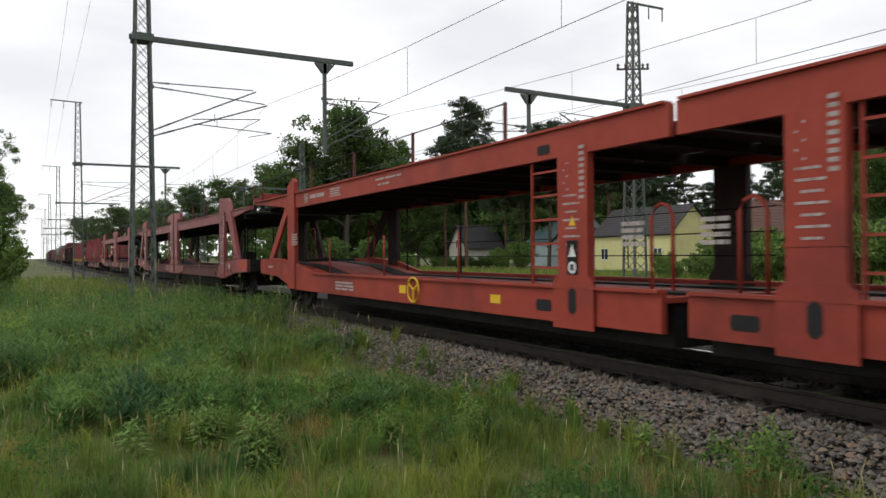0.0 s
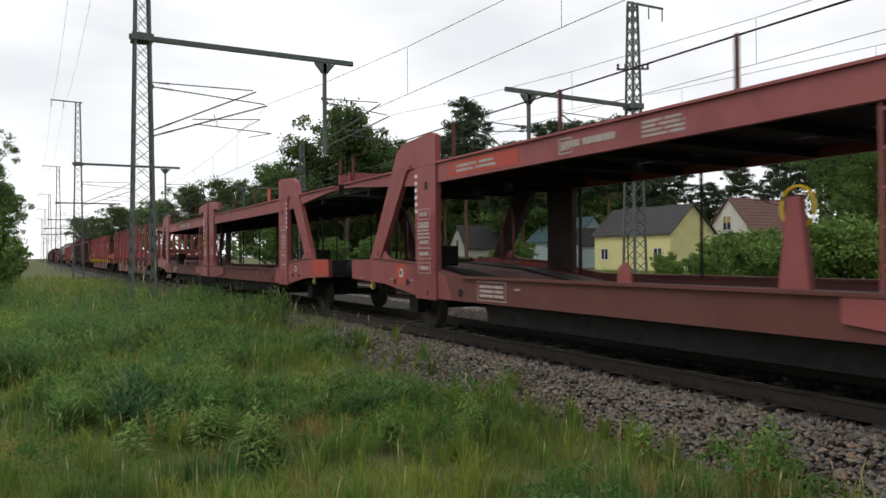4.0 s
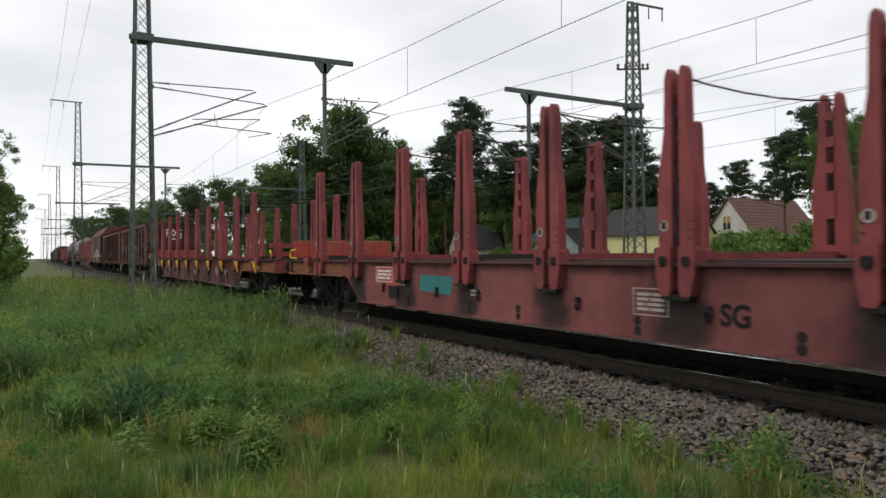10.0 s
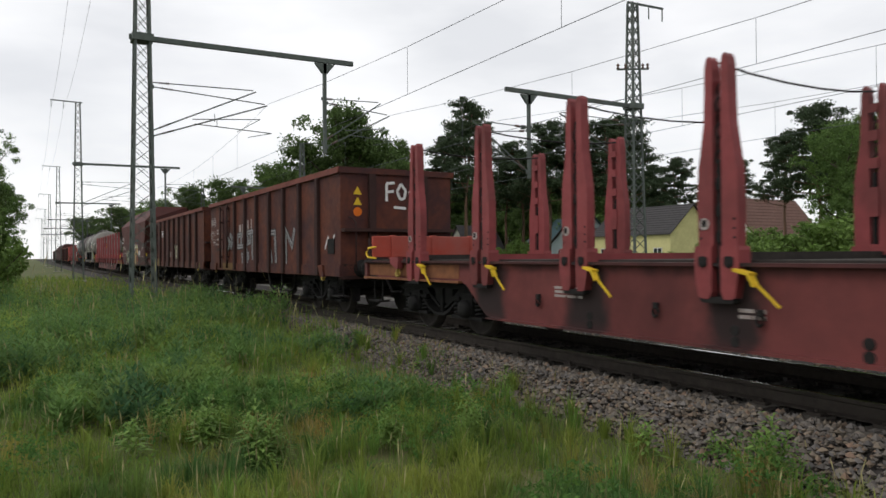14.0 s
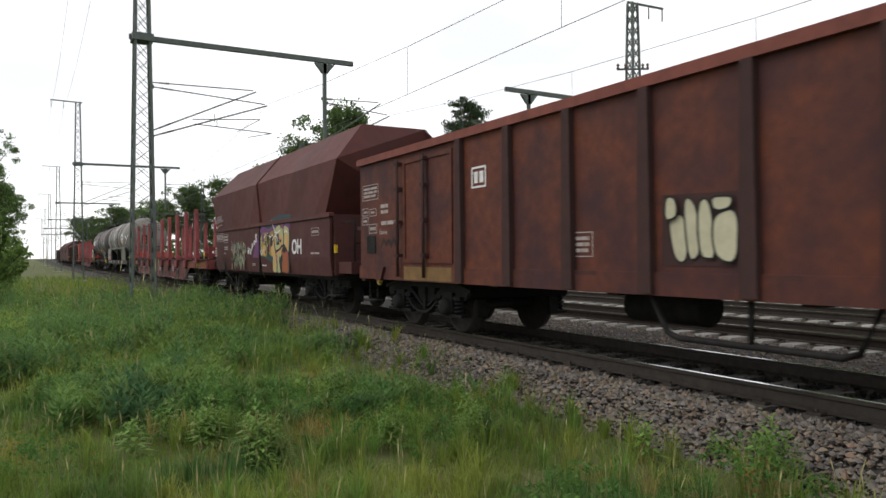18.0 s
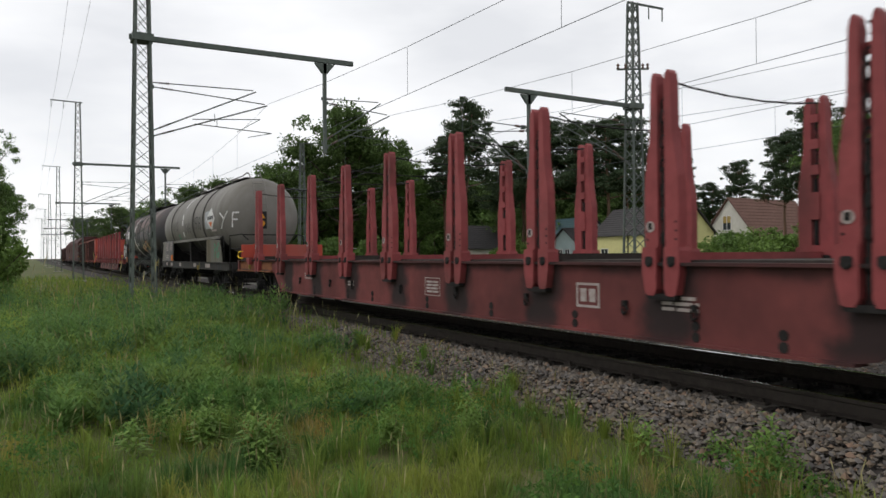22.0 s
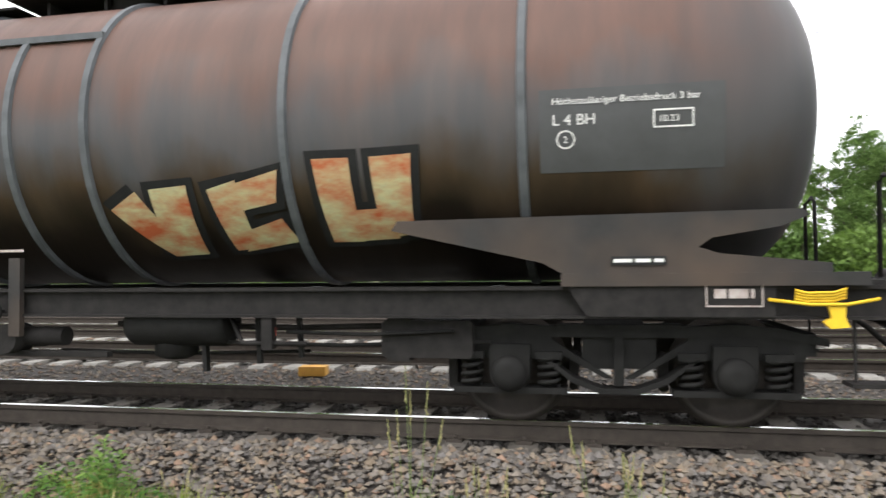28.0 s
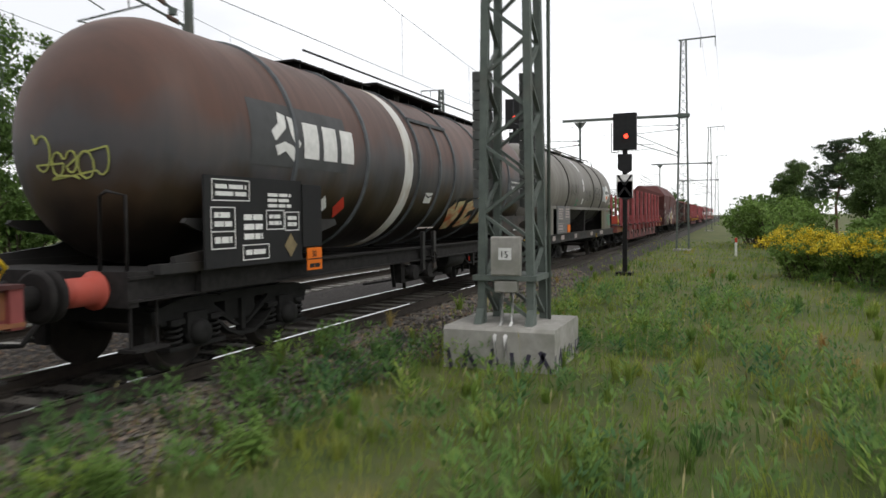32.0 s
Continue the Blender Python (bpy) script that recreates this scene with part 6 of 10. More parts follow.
    for cy_, cz_, ra_, rb_, a0_, a1_ in ((0.34, 2.5, 0.13, 0.2, 0.6, 5.6), (0.1, 2.38, 0.09, 0.13, 3.1, 9.0), (-0.1, 2.4, 0.08, 0.12, 0.3, 5.8), (-0.3, 2.36, 0.11, 0.15, 1.5, 8.2), (-0.5, 2.45, 0.1, 0.2, 2.6, 5.4), (0.0, 2.2, 0.2, 0.05, 0.2, 3.0)):
        pts += [(cy_ + ra_ * math.cos(a0_ + (a1_ - a0_) * i / 10), cz_ + rb_ * math.sin(a0_ + (a1_ - a0_) * i / 10)) for i in range(11)]
    for a, b2 in zip(pts, pts[1:]):
        q = []
        for y, z in (a, b2):
            rad = min(0.999, math.hypot(y, z - zc) / r)
            ang = math.asin(rad ** (1 / 0.72))
            q.append((x0 + 0.95 * (1 - math.cos(ang)) - 0.01, y, z))
        s.bar(q[0], q[1], 0.02, 0.01, (1, 0, 0))
    part("tag", s, mat("lime_spray", (0.36, 0.38, 0.09), (0.25, 0.27, 0.1), 12, 0.6), w, "lime-yellow sprayed tag on the tank end")
    return w


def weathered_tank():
    """Rust-brown paint that has worn to grey in the middle and olive below, in vertical streaks, and darkens towards
    the bottom.
    """
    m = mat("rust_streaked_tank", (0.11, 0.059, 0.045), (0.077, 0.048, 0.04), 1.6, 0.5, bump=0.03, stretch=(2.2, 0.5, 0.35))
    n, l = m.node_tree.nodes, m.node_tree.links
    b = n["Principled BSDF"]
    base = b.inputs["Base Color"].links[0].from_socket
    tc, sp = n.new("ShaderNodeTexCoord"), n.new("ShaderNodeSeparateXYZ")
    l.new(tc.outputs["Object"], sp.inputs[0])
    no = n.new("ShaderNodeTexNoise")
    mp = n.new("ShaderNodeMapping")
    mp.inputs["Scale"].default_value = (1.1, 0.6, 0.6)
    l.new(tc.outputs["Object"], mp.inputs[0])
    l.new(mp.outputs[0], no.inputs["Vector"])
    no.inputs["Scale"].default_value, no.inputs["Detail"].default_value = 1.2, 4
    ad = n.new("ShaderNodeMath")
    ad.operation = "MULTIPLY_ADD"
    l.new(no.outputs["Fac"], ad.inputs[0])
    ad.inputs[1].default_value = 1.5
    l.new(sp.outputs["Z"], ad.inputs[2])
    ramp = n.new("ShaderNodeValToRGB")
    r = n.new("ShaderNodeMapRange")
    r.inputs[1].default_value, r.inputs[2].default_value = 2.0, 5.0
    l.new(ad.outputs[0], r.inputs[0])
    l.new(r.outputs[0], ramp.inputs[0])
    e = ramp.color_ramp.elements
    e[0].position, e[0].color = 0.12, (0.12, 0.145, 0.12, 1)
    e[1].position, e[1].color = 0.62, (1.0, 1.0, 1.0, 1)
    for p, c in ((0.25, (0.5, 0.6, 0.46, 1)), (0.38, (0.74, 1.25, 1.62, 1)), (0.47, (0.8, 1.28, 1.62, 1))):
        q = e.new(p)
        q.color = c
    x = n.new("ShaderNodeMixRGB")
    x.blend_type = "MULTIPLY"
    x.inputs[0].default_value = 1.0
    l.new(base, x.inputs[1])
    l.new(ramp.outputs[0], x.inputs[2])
    # shade of the leading end put into the colour: dark grey, uneven edge
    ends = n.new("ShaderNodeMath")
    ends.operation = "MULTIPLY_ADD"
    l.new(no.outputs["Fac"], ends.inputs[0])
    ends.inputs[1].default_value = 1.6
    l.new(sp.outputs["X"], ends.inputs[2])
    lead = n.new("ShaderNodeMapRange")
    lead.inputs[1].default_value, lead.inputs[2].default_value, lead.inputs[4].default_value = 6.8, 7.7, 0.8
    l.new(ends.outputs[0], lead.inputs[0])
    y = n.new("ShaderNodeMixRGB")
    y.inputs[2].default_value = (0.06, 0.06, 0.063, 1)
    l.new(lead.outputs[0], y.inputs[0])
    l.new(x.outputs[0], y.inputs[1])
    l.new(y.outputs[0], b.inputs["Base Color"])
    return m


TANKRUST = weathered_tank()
UNDERBLUE = mat("blue_grey_hoop", (0.105, 0.112, 0.12), (0.07, 0.075, 0.08), 4, 0.6)
WHITEBAND = mat("rusty_white_band", (0.7, 0.69, 0.66), (0.62, 0.6, 0.56), 6, 0.6, stain=(0.34, 0.22, 0.09), amount=0.36, stretch=(2, 1, 0.5))
SADDLE = mat("grey_saddle_steel", (0.034, 0.032, 0.031), (0.024, 0.0235, 0.023), 3, 0.65, bump=0.05, stain=(0.07, 0.05, 0.038), amount=0.25)
SPRAY2 = mat("cream_spray", (0.5, 0.47, 0.33), (0.4, 0.37, 0.26), 6, 0.6)
SPRAYO = mat("orange_spray", (0.55, 0.25, 0.06), (0.5, 0.38, 0.2), 4, 0.6)
SPRAYG = mat("pale_green_spray", (0.30, 0.32, 0.24), (0.2, 0.24, 0.19), 6, 0.65)
SPRAYV = mat("violet_spray", (0.16, 0.06, 0.16), None, 6, 0.65)
SIGNRED = mat("red_label", (0.6, 0.05, 0.03), (0.5, 0.05, 0.03), 6, 0.5)
SPRAY = mat("yellow_spray_paint", (0.50, 0.46, 0.25), (0.42, 0.40, 0.24), 20, 0.6, stain=(0.4, 0.1, 0.04), amount=0.5, stretch=(0.7, 1, 1.6))

# ---- the train, from its head to its tail ----
carrier(-20.85, 10.1, -5.37, ORANGE, "orange-red double-deck car carrier, empty, with rope rails", True)
carrier(-48.0, -22.35, -35.2, RED, "faded red double-deck car carrier, empty, with A-shaped end frames")
w3 = carrier(-74.3, -49.35, -61.75, RED, "faded red double-deck car carrier, empty, with A-shaped end frames")
part("flag_plate", Shape().box(-54.48 + 61.75, -54.22 + 61.75, -1.36, -1.34, 2.9, 3.24, 0.01), BOARD, w3, "small red plate on a rail post")
part("rail_post", Shape().bar((-54.3 + 61.75, -1.33, 2.83), (-54.3 + 61.75, -1.33, 3.3), 0.05, 0.03), REDBROWN, w3)
s1 = stake_wagon(-99.45, -75.45, -77.76, 2.163, "faded red stake wagon, empty, with tall timber stakes", boards=(1, 0), base=((0.235, 0.078, 0.074), (0.19, 0.062, 0.058)))
s2 = stake_wagon(-124.75, -100.75, -103.05, 2.155, "faded red stake wagon, empty, yellow ratchet levers hanging down", True, boards=(1, 0), gap=0.1)
c1 = (-99.45 - 75.45) / 2
part("sill_plate", Shape().box(-94.19 - c1, -93.11 - c1, -1.322, -1.316, 0.78, 1.13), BOARD, s1, "bright red panel with data table")
marks(s1, -93.75 - c1, -1.323, 0.97, 0.6, 0.2, 3, WHITE, True)
part("label_holder", Shape().box(-93.5 - c1, -93.14 - c1, -1.35, -1.316, 0.54, 0.76, 0.01), DARK, s1, "black label holder")
patches(s1, [[(-92.3 - c1, 0.72), (-91.2 - c1, 0.68), (-91.15 - c1, 0.98), (-92.25 - c1, 1.0)]], -1.318, mat("turquoise_spray", (0.03, 0.2, 0.2), (0.05, 0.16, 0.15), 5, 0.7), "graffito", "faded turquoise sprayed patch")
strokes(s1, [(a - c1, b) for a, b in ((-83.1, 1.02), (-82.75, 1.05), (-82.6, 0.85), (-82.9, 0.72), (-82.5, 0.68), (-82.25, 0.95), (-82.45, 1.08), (-82.3, 0.62))], 0.035, -1.318, BLACK, "tag", "black looping sprayed tag")
strokes(s1, [(a - c1, b) for a, b in ((-81.35, 0.95), (-81.2, 1.05), (-81.1, 0.92), (-80.95, 1.04), (-80.8, 0.95))], 0.03, -1.318, PALE, "tag", "small pale sprayed tag")
marks(s1, -80.6 - c1, -1.318, 0.7, 0.4, 0.22, 3, PALE, True)
for lt, z_ in (("R", 1.42), ("E", 1.58), ("B", 1.74), ("O", 1.9), ("S", 2.06)):
    writing("tag", lt, 0.2, s1, vertical(-1.394, -77.66 + 0.08 - c1, z_), UNDER, "dark sprayed letter")
for lt, z_ in (("E", 1.46), ("S", 1.64), ("C", 1.8), ("H", 1.96)):
    writing("tag", lt, 0.18, s1, vertical(-1.394, -82.03 + 0.07 - c1, z_), WHITE, "white sprayed letter")
writing("tag", "SG", 0.3, s1, vertical(-1.319, -85.92 - c1, 0.62), UNDER, "dark sprayed letters", 0.01)
SILVER = mat("silver_spray", (0.3, 0.3, 0.3), (0.24, 0.24, 0.25), 6, 0.6)
g1 = gondola(-139.05, -126.05, "rusty brown open gondola with silver graffiti and ribbed walls", seed=1)
g2 = gondola(-154.85, -140.3, "rusty brown open gondola with ribbed walls and a small pale graffito", seed=2)


def silver(parent, pts, c, y=-1.384):
    strokes(parent, [(a - c, b) for a, b in pts], 0.2, y, BLACK, "graffito_outline", "black sprayed outline")
    strokes(parent, [(a - c, b) for a, b in pts], 0.14, y - 0.004, SILVER, "graffito", "silver sprayed strokes")
    strokes(parent, [(a - c, b) for a, b in pts], 0.022, y - 0.008, BLACK, "graffito_line", "thin black sprayed line")


cg = (-139.05 - 126.05) / 2
silver(g1, [(-136.21, 1.95), (-135.87, 1.81), (-136.12, 1.61)], cg, -1.43)
silver(g1, [(-135.82, 2.06), (-135.47, 1.88), (-135.75, 1.64)], cg, -1.43)
silver(g1, [(-134.57, 1.79), (-134.54, 2.02), (-134.98, 2.01), (-135.0, 1.65), (-133.93, 1.68), (-133.85, 1.12), (-134.4, 1.12), (-134.46, 1.38), (-134.07, 1.4)], cg, -1.384)
silver(g1, [(-133.19, 2.09), (-133.77, 2.07), (-133.72, 1.76), (-133.47, 1.79), (-133.44, 1.96)], cg, -1.384)
silver(g1, [(-133.23, 1.93), (-133.25, 1.42), (-133.2, 1.29)], cg, -1.384)
silver(g1, [(-133.83, 1.41), (-133.69, 1.41), (-133.67, 1.29)], cg, -1.384)
silver(g1, [(-131.2, 1.2), (-131.5, 2.0), (-130.9, 2.0), (-130.8, 1.2)], cg)
silver(g1, [(-129.9, 1.15), (-129.9, 2.0), (-129.4, 1.6), (-129.2, 2.0)], cg)
for a, b, z0, z1 in ((-134.84, -134.57, 2.06, 2.36), (-134.44, -134.13, 1.93, 2.37), (-134.02, -133.88, 1.93, 2.49), (-133.80, -133.67, 2.14, 2.46), (-133.40, -133.30, 2.17, 2.48)):
    patches(g1, [[(a - cg, z0), (b - cg, z0), (b - cg, z1), (a - cg, z1)]], -1.3835, PALE, "faded_block", "faded pale block lettering")
strokes(g1, [(-127.0 - cg, 1.5), (-126.8 - cg, 1.75), (-126.6 - cg, 1.55), (-126.4 - cg, 1.8)], 0.05, -1.384, WHITE, "tag", "small white tag")
s = Shape()
for pts in ([(-0.28, 2.55), (-0.28, 2.95), (-0.08, 2.97)], [(-0.28, 2.76), (-0.1, 2.78)], [(0.06, 2.6), (-0.02, 2.78), (0.08, 2.95), (0.2, 2.8), (0.16, 2.62), (0.06, 2.6)], [(0.55, 2.92), (0.38, 2.95), (0.3, 2.75), (0.42, 2.62), (0.54, 2.72), (0.44, 2.75)], [(0.54, 2.72), (0.5, 2.4)], [(-0.1, 2.42), (0.2, 2.4)]):
    for (a, b), (c2, d) in zip(pts, pts[1:]):
        s.bar((6.515, a, b), (6.515, c2, d), 0.06, 0.006, (1, 0, 0))
part("tag", s, WHITE, g1, "white sprayed tag on the end wall")
cg = (-154.85 - 140.3) / 2


def bubble(parent, x, z, w, h, y, fill, lean=0.0, seed=0):
    """A sprayed bubble letter: a filled round-cornered patch with a black rim."""
    ph = seed * 1.7
    pts = []
    for i in range(28):
        a = i * math.tau / 28
        ca, sa = math.cos(a), math.sin(a)
        r = (abs(ca) ** 2.8 + abs(sa) ** 2.8) ** (-1 / 2.8) * (1 + 0.06 * math.sin(3 * a + ph))
        pts.append((x + w / 2 * r * ca + lean * h / 2 * r * sa, z + h / 2 * r * sa))
    patches(parent, [pts], y, fill, "graffito", "cream-coloured sprayed bubble letter")
    strokes(parent, pts, 0.022, y - 0.004, BLACK, "graffito_outline", "black sprayed outline", closed=True)


patches(g2, [[(-146.72 - cg, 1.2), (-145.68 - cg, 1.2), (-145.66 - cg, 1.92), (-146.7 - cg, 1.95)]], -1.384, GONDDARK, "graffito_ground")
for i, (ux, z_, w_, h_, ln) in enumerate(((-146.48, 1.5, 0.22, 0.5, -0.12), (-146.3, 1.58, 0.18, 0.62, -0.1), (-146.12, 1.56, 0.2, 0.6, -0.08), (-145.88, 1.5, 0.3, 0.5, 0.0), (-145.92, 1.82, 0.24, 0.14, 0.0), (-146.56, 1.8, 0.16, 0.24, 0.0))):
    bubble(g2, ux - cg, z_, w_, h_, -1.388 - 0.006 * i, SPRAY2, ln, i)
emblem(g2, -150.35 - cg, -1.384, 2.5, 0.4, 0.32, WHITE)
marks(g2, -148.0 - cg, -1.384, 1.45, 0.25, 0.22, 3, PALE, True)
hop = hopper(-168.0, -156.35, "brown covered hopper with a dented folding roof and graffiti")
ch = (-168.0 - 156.35) / 2
yh = -1.484
writing("lettering", "OH", 0.5, hop, vertical(yh - 0.004, -159.02 - ch, 1.4), WHITE, "white block letters", 0.012)
TEAL = mat("dark_teal_spray", (0.03, 0.055, 0.06), (0.045, 0.07, 0.075), 6, 0.7)
CREAM = mat("cream_yellow_spray", (0.42, 0.40, 0.19), (0.36, 0.36, 0.2), 5, 0.65)
OLIVE = mat("olive_yellow_spray", (0.30, 0.23, 0.05), (0.25, 0.2, 0.05), 5, 0.65)
PINK = mat("pink_spray", (0.5, 0.08, 0.16), None, 6, 0.6)
MINT = mat("mint_spray", (0.20, 0.34, 0.22), (0.15, 0.27, 0.19), 5, 0.65)
SOOT = mat("sooty_spray", (0.03, 0.024, 0.03), (0.02, 0.018, 0.022), 6, 0.7)
BURNT = mat("burnt_orange_spray", (0.28, 0.10, 0.035), (0.22, 0.07, 0.04), 3, 0.65)


def blob(u, z, w, h, layer, material, name="graffito", label="", sq=2.6, lean=0.0, seed=0, ring=0.0):
    """A sprayed round-cornered patch, or its outline where ring is wide."""
    rnd = random.Random(seed * 31 + int(abs(u) * 97))
    ph, k = rnd.uniform(0, 6.3), rnd.uniform(0.02, 0.07)
    pts = []
    for i in range(36):
        a = i * math.tau / 36
        ca, sa = math.cos(a), math.sin(a)
        r = (abs(ca) ** sq + abs(sa) ** sq) ** (-1 / sq) * (1 + k * math.sin(3 * a + ph))
        pts.append((u - ch + w / 2 * r * ca + lean * h / 2 * r * sa, max(0.9, z + h / 2 * r * sa)))
    y = yh - 0.003 * layer
    if ring:
        return strokes(hop, pts, ring, y, material, name, label, closed=True)
    return patches(hop, [pts], y, material, name, label)


def spray_line(pts, width, layer, material, name="graffito_line", label=""):
    return strokes(hop, [(a - ch, b) for a, b in pts], width, yh - 0.003 * layer, material, name, label)


patches(hop, [[(-161.86 - ch, 1.36), (-159.2 - ch, 0.9), (-159.2 - ch, 2.2), (-161.86 - ch, 2.2)]], yh, TEAL, "graffito_ground", "dark teal sprayed ground")
spray_line([(-161.86 + i * 0.19, 2.05 + 0.05 * math.sin(i * 1.1)) for i in range(15)], 0.17, 1, SPRAYV, "graffito", "violet sprayed cloud edge")
blob(-161.52, 1.66, 0.62, 0.66, 2, OLIVE, label="olive-yellow sprayed letter", sq=5, seed=1)
blob(-161.50, 1.5, 0.3, 0.28, 3, SPRAYO, label="orange sprayed fill", sq=4, seed=2)
blob(-161.58, 1.86, 0.2, 0.24, 3, SPRAYV, sq=4, seed=3)
for u_, z_, w_, h_ in ((-161.36, 1.72, 0.13, 0.14), (-161.13, 1.9, 0.12, 0.2), (-161.36, 1.48, 0.1, 0.13), (-161.1, 1.6, 0.18, 0.24)):
    blob(u_, z_, w_, h_, 4, SOOT, "graffito_dot", "black sprayed dot", 2)
    spray_line([(u_ - 0.05, z_), (u_ - 0.03, z_ + h_ * 0.33), (u_ + 0.02, z_ + h_ * 0.38)], 0.02, 5, WHITE)
blob(-160.74, 1.68, 0.62, 0.68, 2, OLIVE, label="olive-yellow sprayed letter", sq=4, seed=4)
blob(-160.62, 1.64, 0.36, 0.6, 3, SPRAYO, label="orange sprayed fill", sq=3.5, seed=5)
blob(-160.76, 1.76, 0.22, 0.32, 4, SOOT, "graffito_hole", sq=4, lean=0.1, seed=6)
spray_line([(-161.02, 1.36), (-160.98, 1.6), (-161.0, 1.85), (-160.95, 2.02)], 0.045, 5, SOOT, "graffito_line", "black sprayed outline")
blob(-160.2, 1.52, 0.62, 1.24, 2, CREAM, label="cream sprayed letter", sq=4, seed=7)
blob(-159.92, 1.64, 0.6, 0.86, 3, CREAM, label="cream sprayed letter", sq=3.5, seed=8)
blob(-160.17, 1.78, 0.24, 0.3, 4, SOOT, "graffito_hole", sq=4, seed=9)
blob(-159.9, 1.74, 0.2, 0.34, 4, SPRAYO, label="orange sprayed fill", sq=2.4, seed=10)
blob(-159.93, 1.74, 0.13, 0.1, 5, SOOT, "graffito_dot", sq=2, seed=11)
blob(-159.45, 1.72, 0.46, 0.8, 4, CREAM, label="cream sprayed letter", sq=3, seed=12)
blob(-159.42, 1.74, 0.24, 0.54, 5, SPRAYO, label="orange sprayed fill", sq=3, seed=13)
spray_line([(-159.7, 2.08), (-159.64, 1.85), (-159.68, 1.6), (-159.8, 1.45)], 0.05, 6, SOOT, "graffito_line", "black sprayed outline")
spray_line([(-160.48, 2.05), (-160.52, 1.8), (-160.42, 1.55), (-160.3, 1.35), (-160.22, 1.1), (-160.25, 0.92)], 0.05, 6, SOOT, "graffito_line", "black sprayed outline")
blob(-160.45, 1.14, 0.36, 0.48, 3, CREAM, sq=4, seed=14)
blob(-160.48, 1.14, 0.2, 0.4, 5, SPRAYO, label="orange sprayed fill", sq=2.3, lean=0.2, seed=15)
blob(-159.55, 1.17, 0.62, 0.52, 5, BURNT, label="burnt orange sprayed figure", sq=5, seed=16)
blob(-159.62, 1.46, 0.44, 0.26, 6, BURNT, sq=2.2, seed=17)
blob(-159.6, 1.5, 0.3, 0.15, 7, SOOT, "graffito_dot", sq=2, lean=-0.3, seed=18)
blob(-159.92, 1.12, 0.2, 0.42, 6, SOOT, "graffito_dot", sq=2, lean=-0.25, seed=19)
blob(-159.82, 1.28, 0.16, 0.2, 7, SOOT, "graffito_dot", sq=2, seed=20)
spray_line([(-160.3, 1.46), (-160.0, 1.52), (-159.8, 1.6), (-159.6, 1.62), (-159.4, 1.5), (-159.25, 1.4)], 0.06, 7, SOOT, "graffito_line", "black sprayed outline")
spray_line([(-160.3, 1.42), (-160.1, 1.46), (-159.9, 1.5)], 0.12, 6, SPRAYO)
for pts in ([(-160.72, 2.3), (-160.5, 2.1), (-160.32, 1.88)], [(-160.62, 1.78), (-160.45, 1.88), (-160.25, 1.86), (-160.12, 1.72)], [(-161.83, 1.5), (-161.7, 1.38), (-161.52, 1.52)], [(-160.98, 1.9), (-160.8, 1.86), (-160.62, 1.92)],
            [(-161.76, 1.9), (-161.78, 1.6), (-161.72, 1.5)], [(-160.4, 1.98), (-160.2, 1.96), (-159.95, 2.02)], [(-159.58, 1.96), (-159.45, 2.0), (-159.32, 1.94)], [(-161.45, 1.86), (-161.28, 1.95)]):
    spray_line(pts, 0.028, 8, WHITE, "graffito_line", "thin white sprayed highlight")
for u_, z_ in ((-160.08, 1.84), (-159.75, 2.12), (-160.25, 1.3), (-160.9, 1.56), (-161.28, 1.97), (-159.32, 1.38)):
    blob(u_, z_, 0.09, 0.11, 8, PINK, "graffito_dot", "pink sprayed bubble", 2)
patches(hop, [[(-161.2 - ch, 2.305), (-159.2 - ch, 2.305), (-159.2 - ch, 2.42), (-160.2 - ch, 2.44), (-161.0 - ch, 2.36)]], -1.455, TEAL, "graffito_ground")
# angular pale green tangle
rg = random.Random(12)
for i in range(120):
    u_, z_ = -165.35 + 1.9 * rg.random(), 0.98 + 0.78 * rg.random() ** 0.9
    a_, w_, h_ = rg.choice((-0.5, 0.15, 0.5, 0.9)) + rg.uniform(-0.25, 0.25), rg.uniform(0.012, 0.05), rg.uniform(0.12, 0.36)
    q = [(-w_, -h_ / 2), (w_ * 0.5, -h_ * 0.4), (w_ * 0.9, h_ / 2), (-w_ * 0.2, h_ * 0.35)]
    q = [(u_ - ch + p * math.cos(a_) - r_ * math.sin(a_), max(0.92, min(1.92, z_ + p * math.sin(a_) + r_ * math.cos(a_)))) for p, r_ in q]
    patches(hop, [q], yh - 0.002 - 0.00015 * i, (SPRAYG, MINT, SPRAYG, SOOT, SPRAY2, PALE, SOOT, OLIVE)[i % 8], "graffito", "slim pale sprayed stroke")
patches(hop, [[(-162.75 - ch, 1.3), (-162.1 - ch, 1.3), (-162.1 - ch, 1.98), (-162.3 - ch, 1.8)]], yh, SPRAYV, "graffito_ground", "violet sprayed patch")
for i, (lt, u_, z_, sz) in enumerate((("H", -163.28, 1.42, 0.26), ("U", -163.02, 1.42, 0.2), ("B", -162.84, 1.52, 0.28), ("O", -162.62, 1.68, 0.2), ("S", -162.43, 1.75, 0.34))):
    writing("tag", lt, sz, hop, vertical(yh - 0.005, u_ - ch, z_), WHITE, "white sprayed letter", 0.012)
s = Shape()
tl = math.atan2(0.1, 1.17)
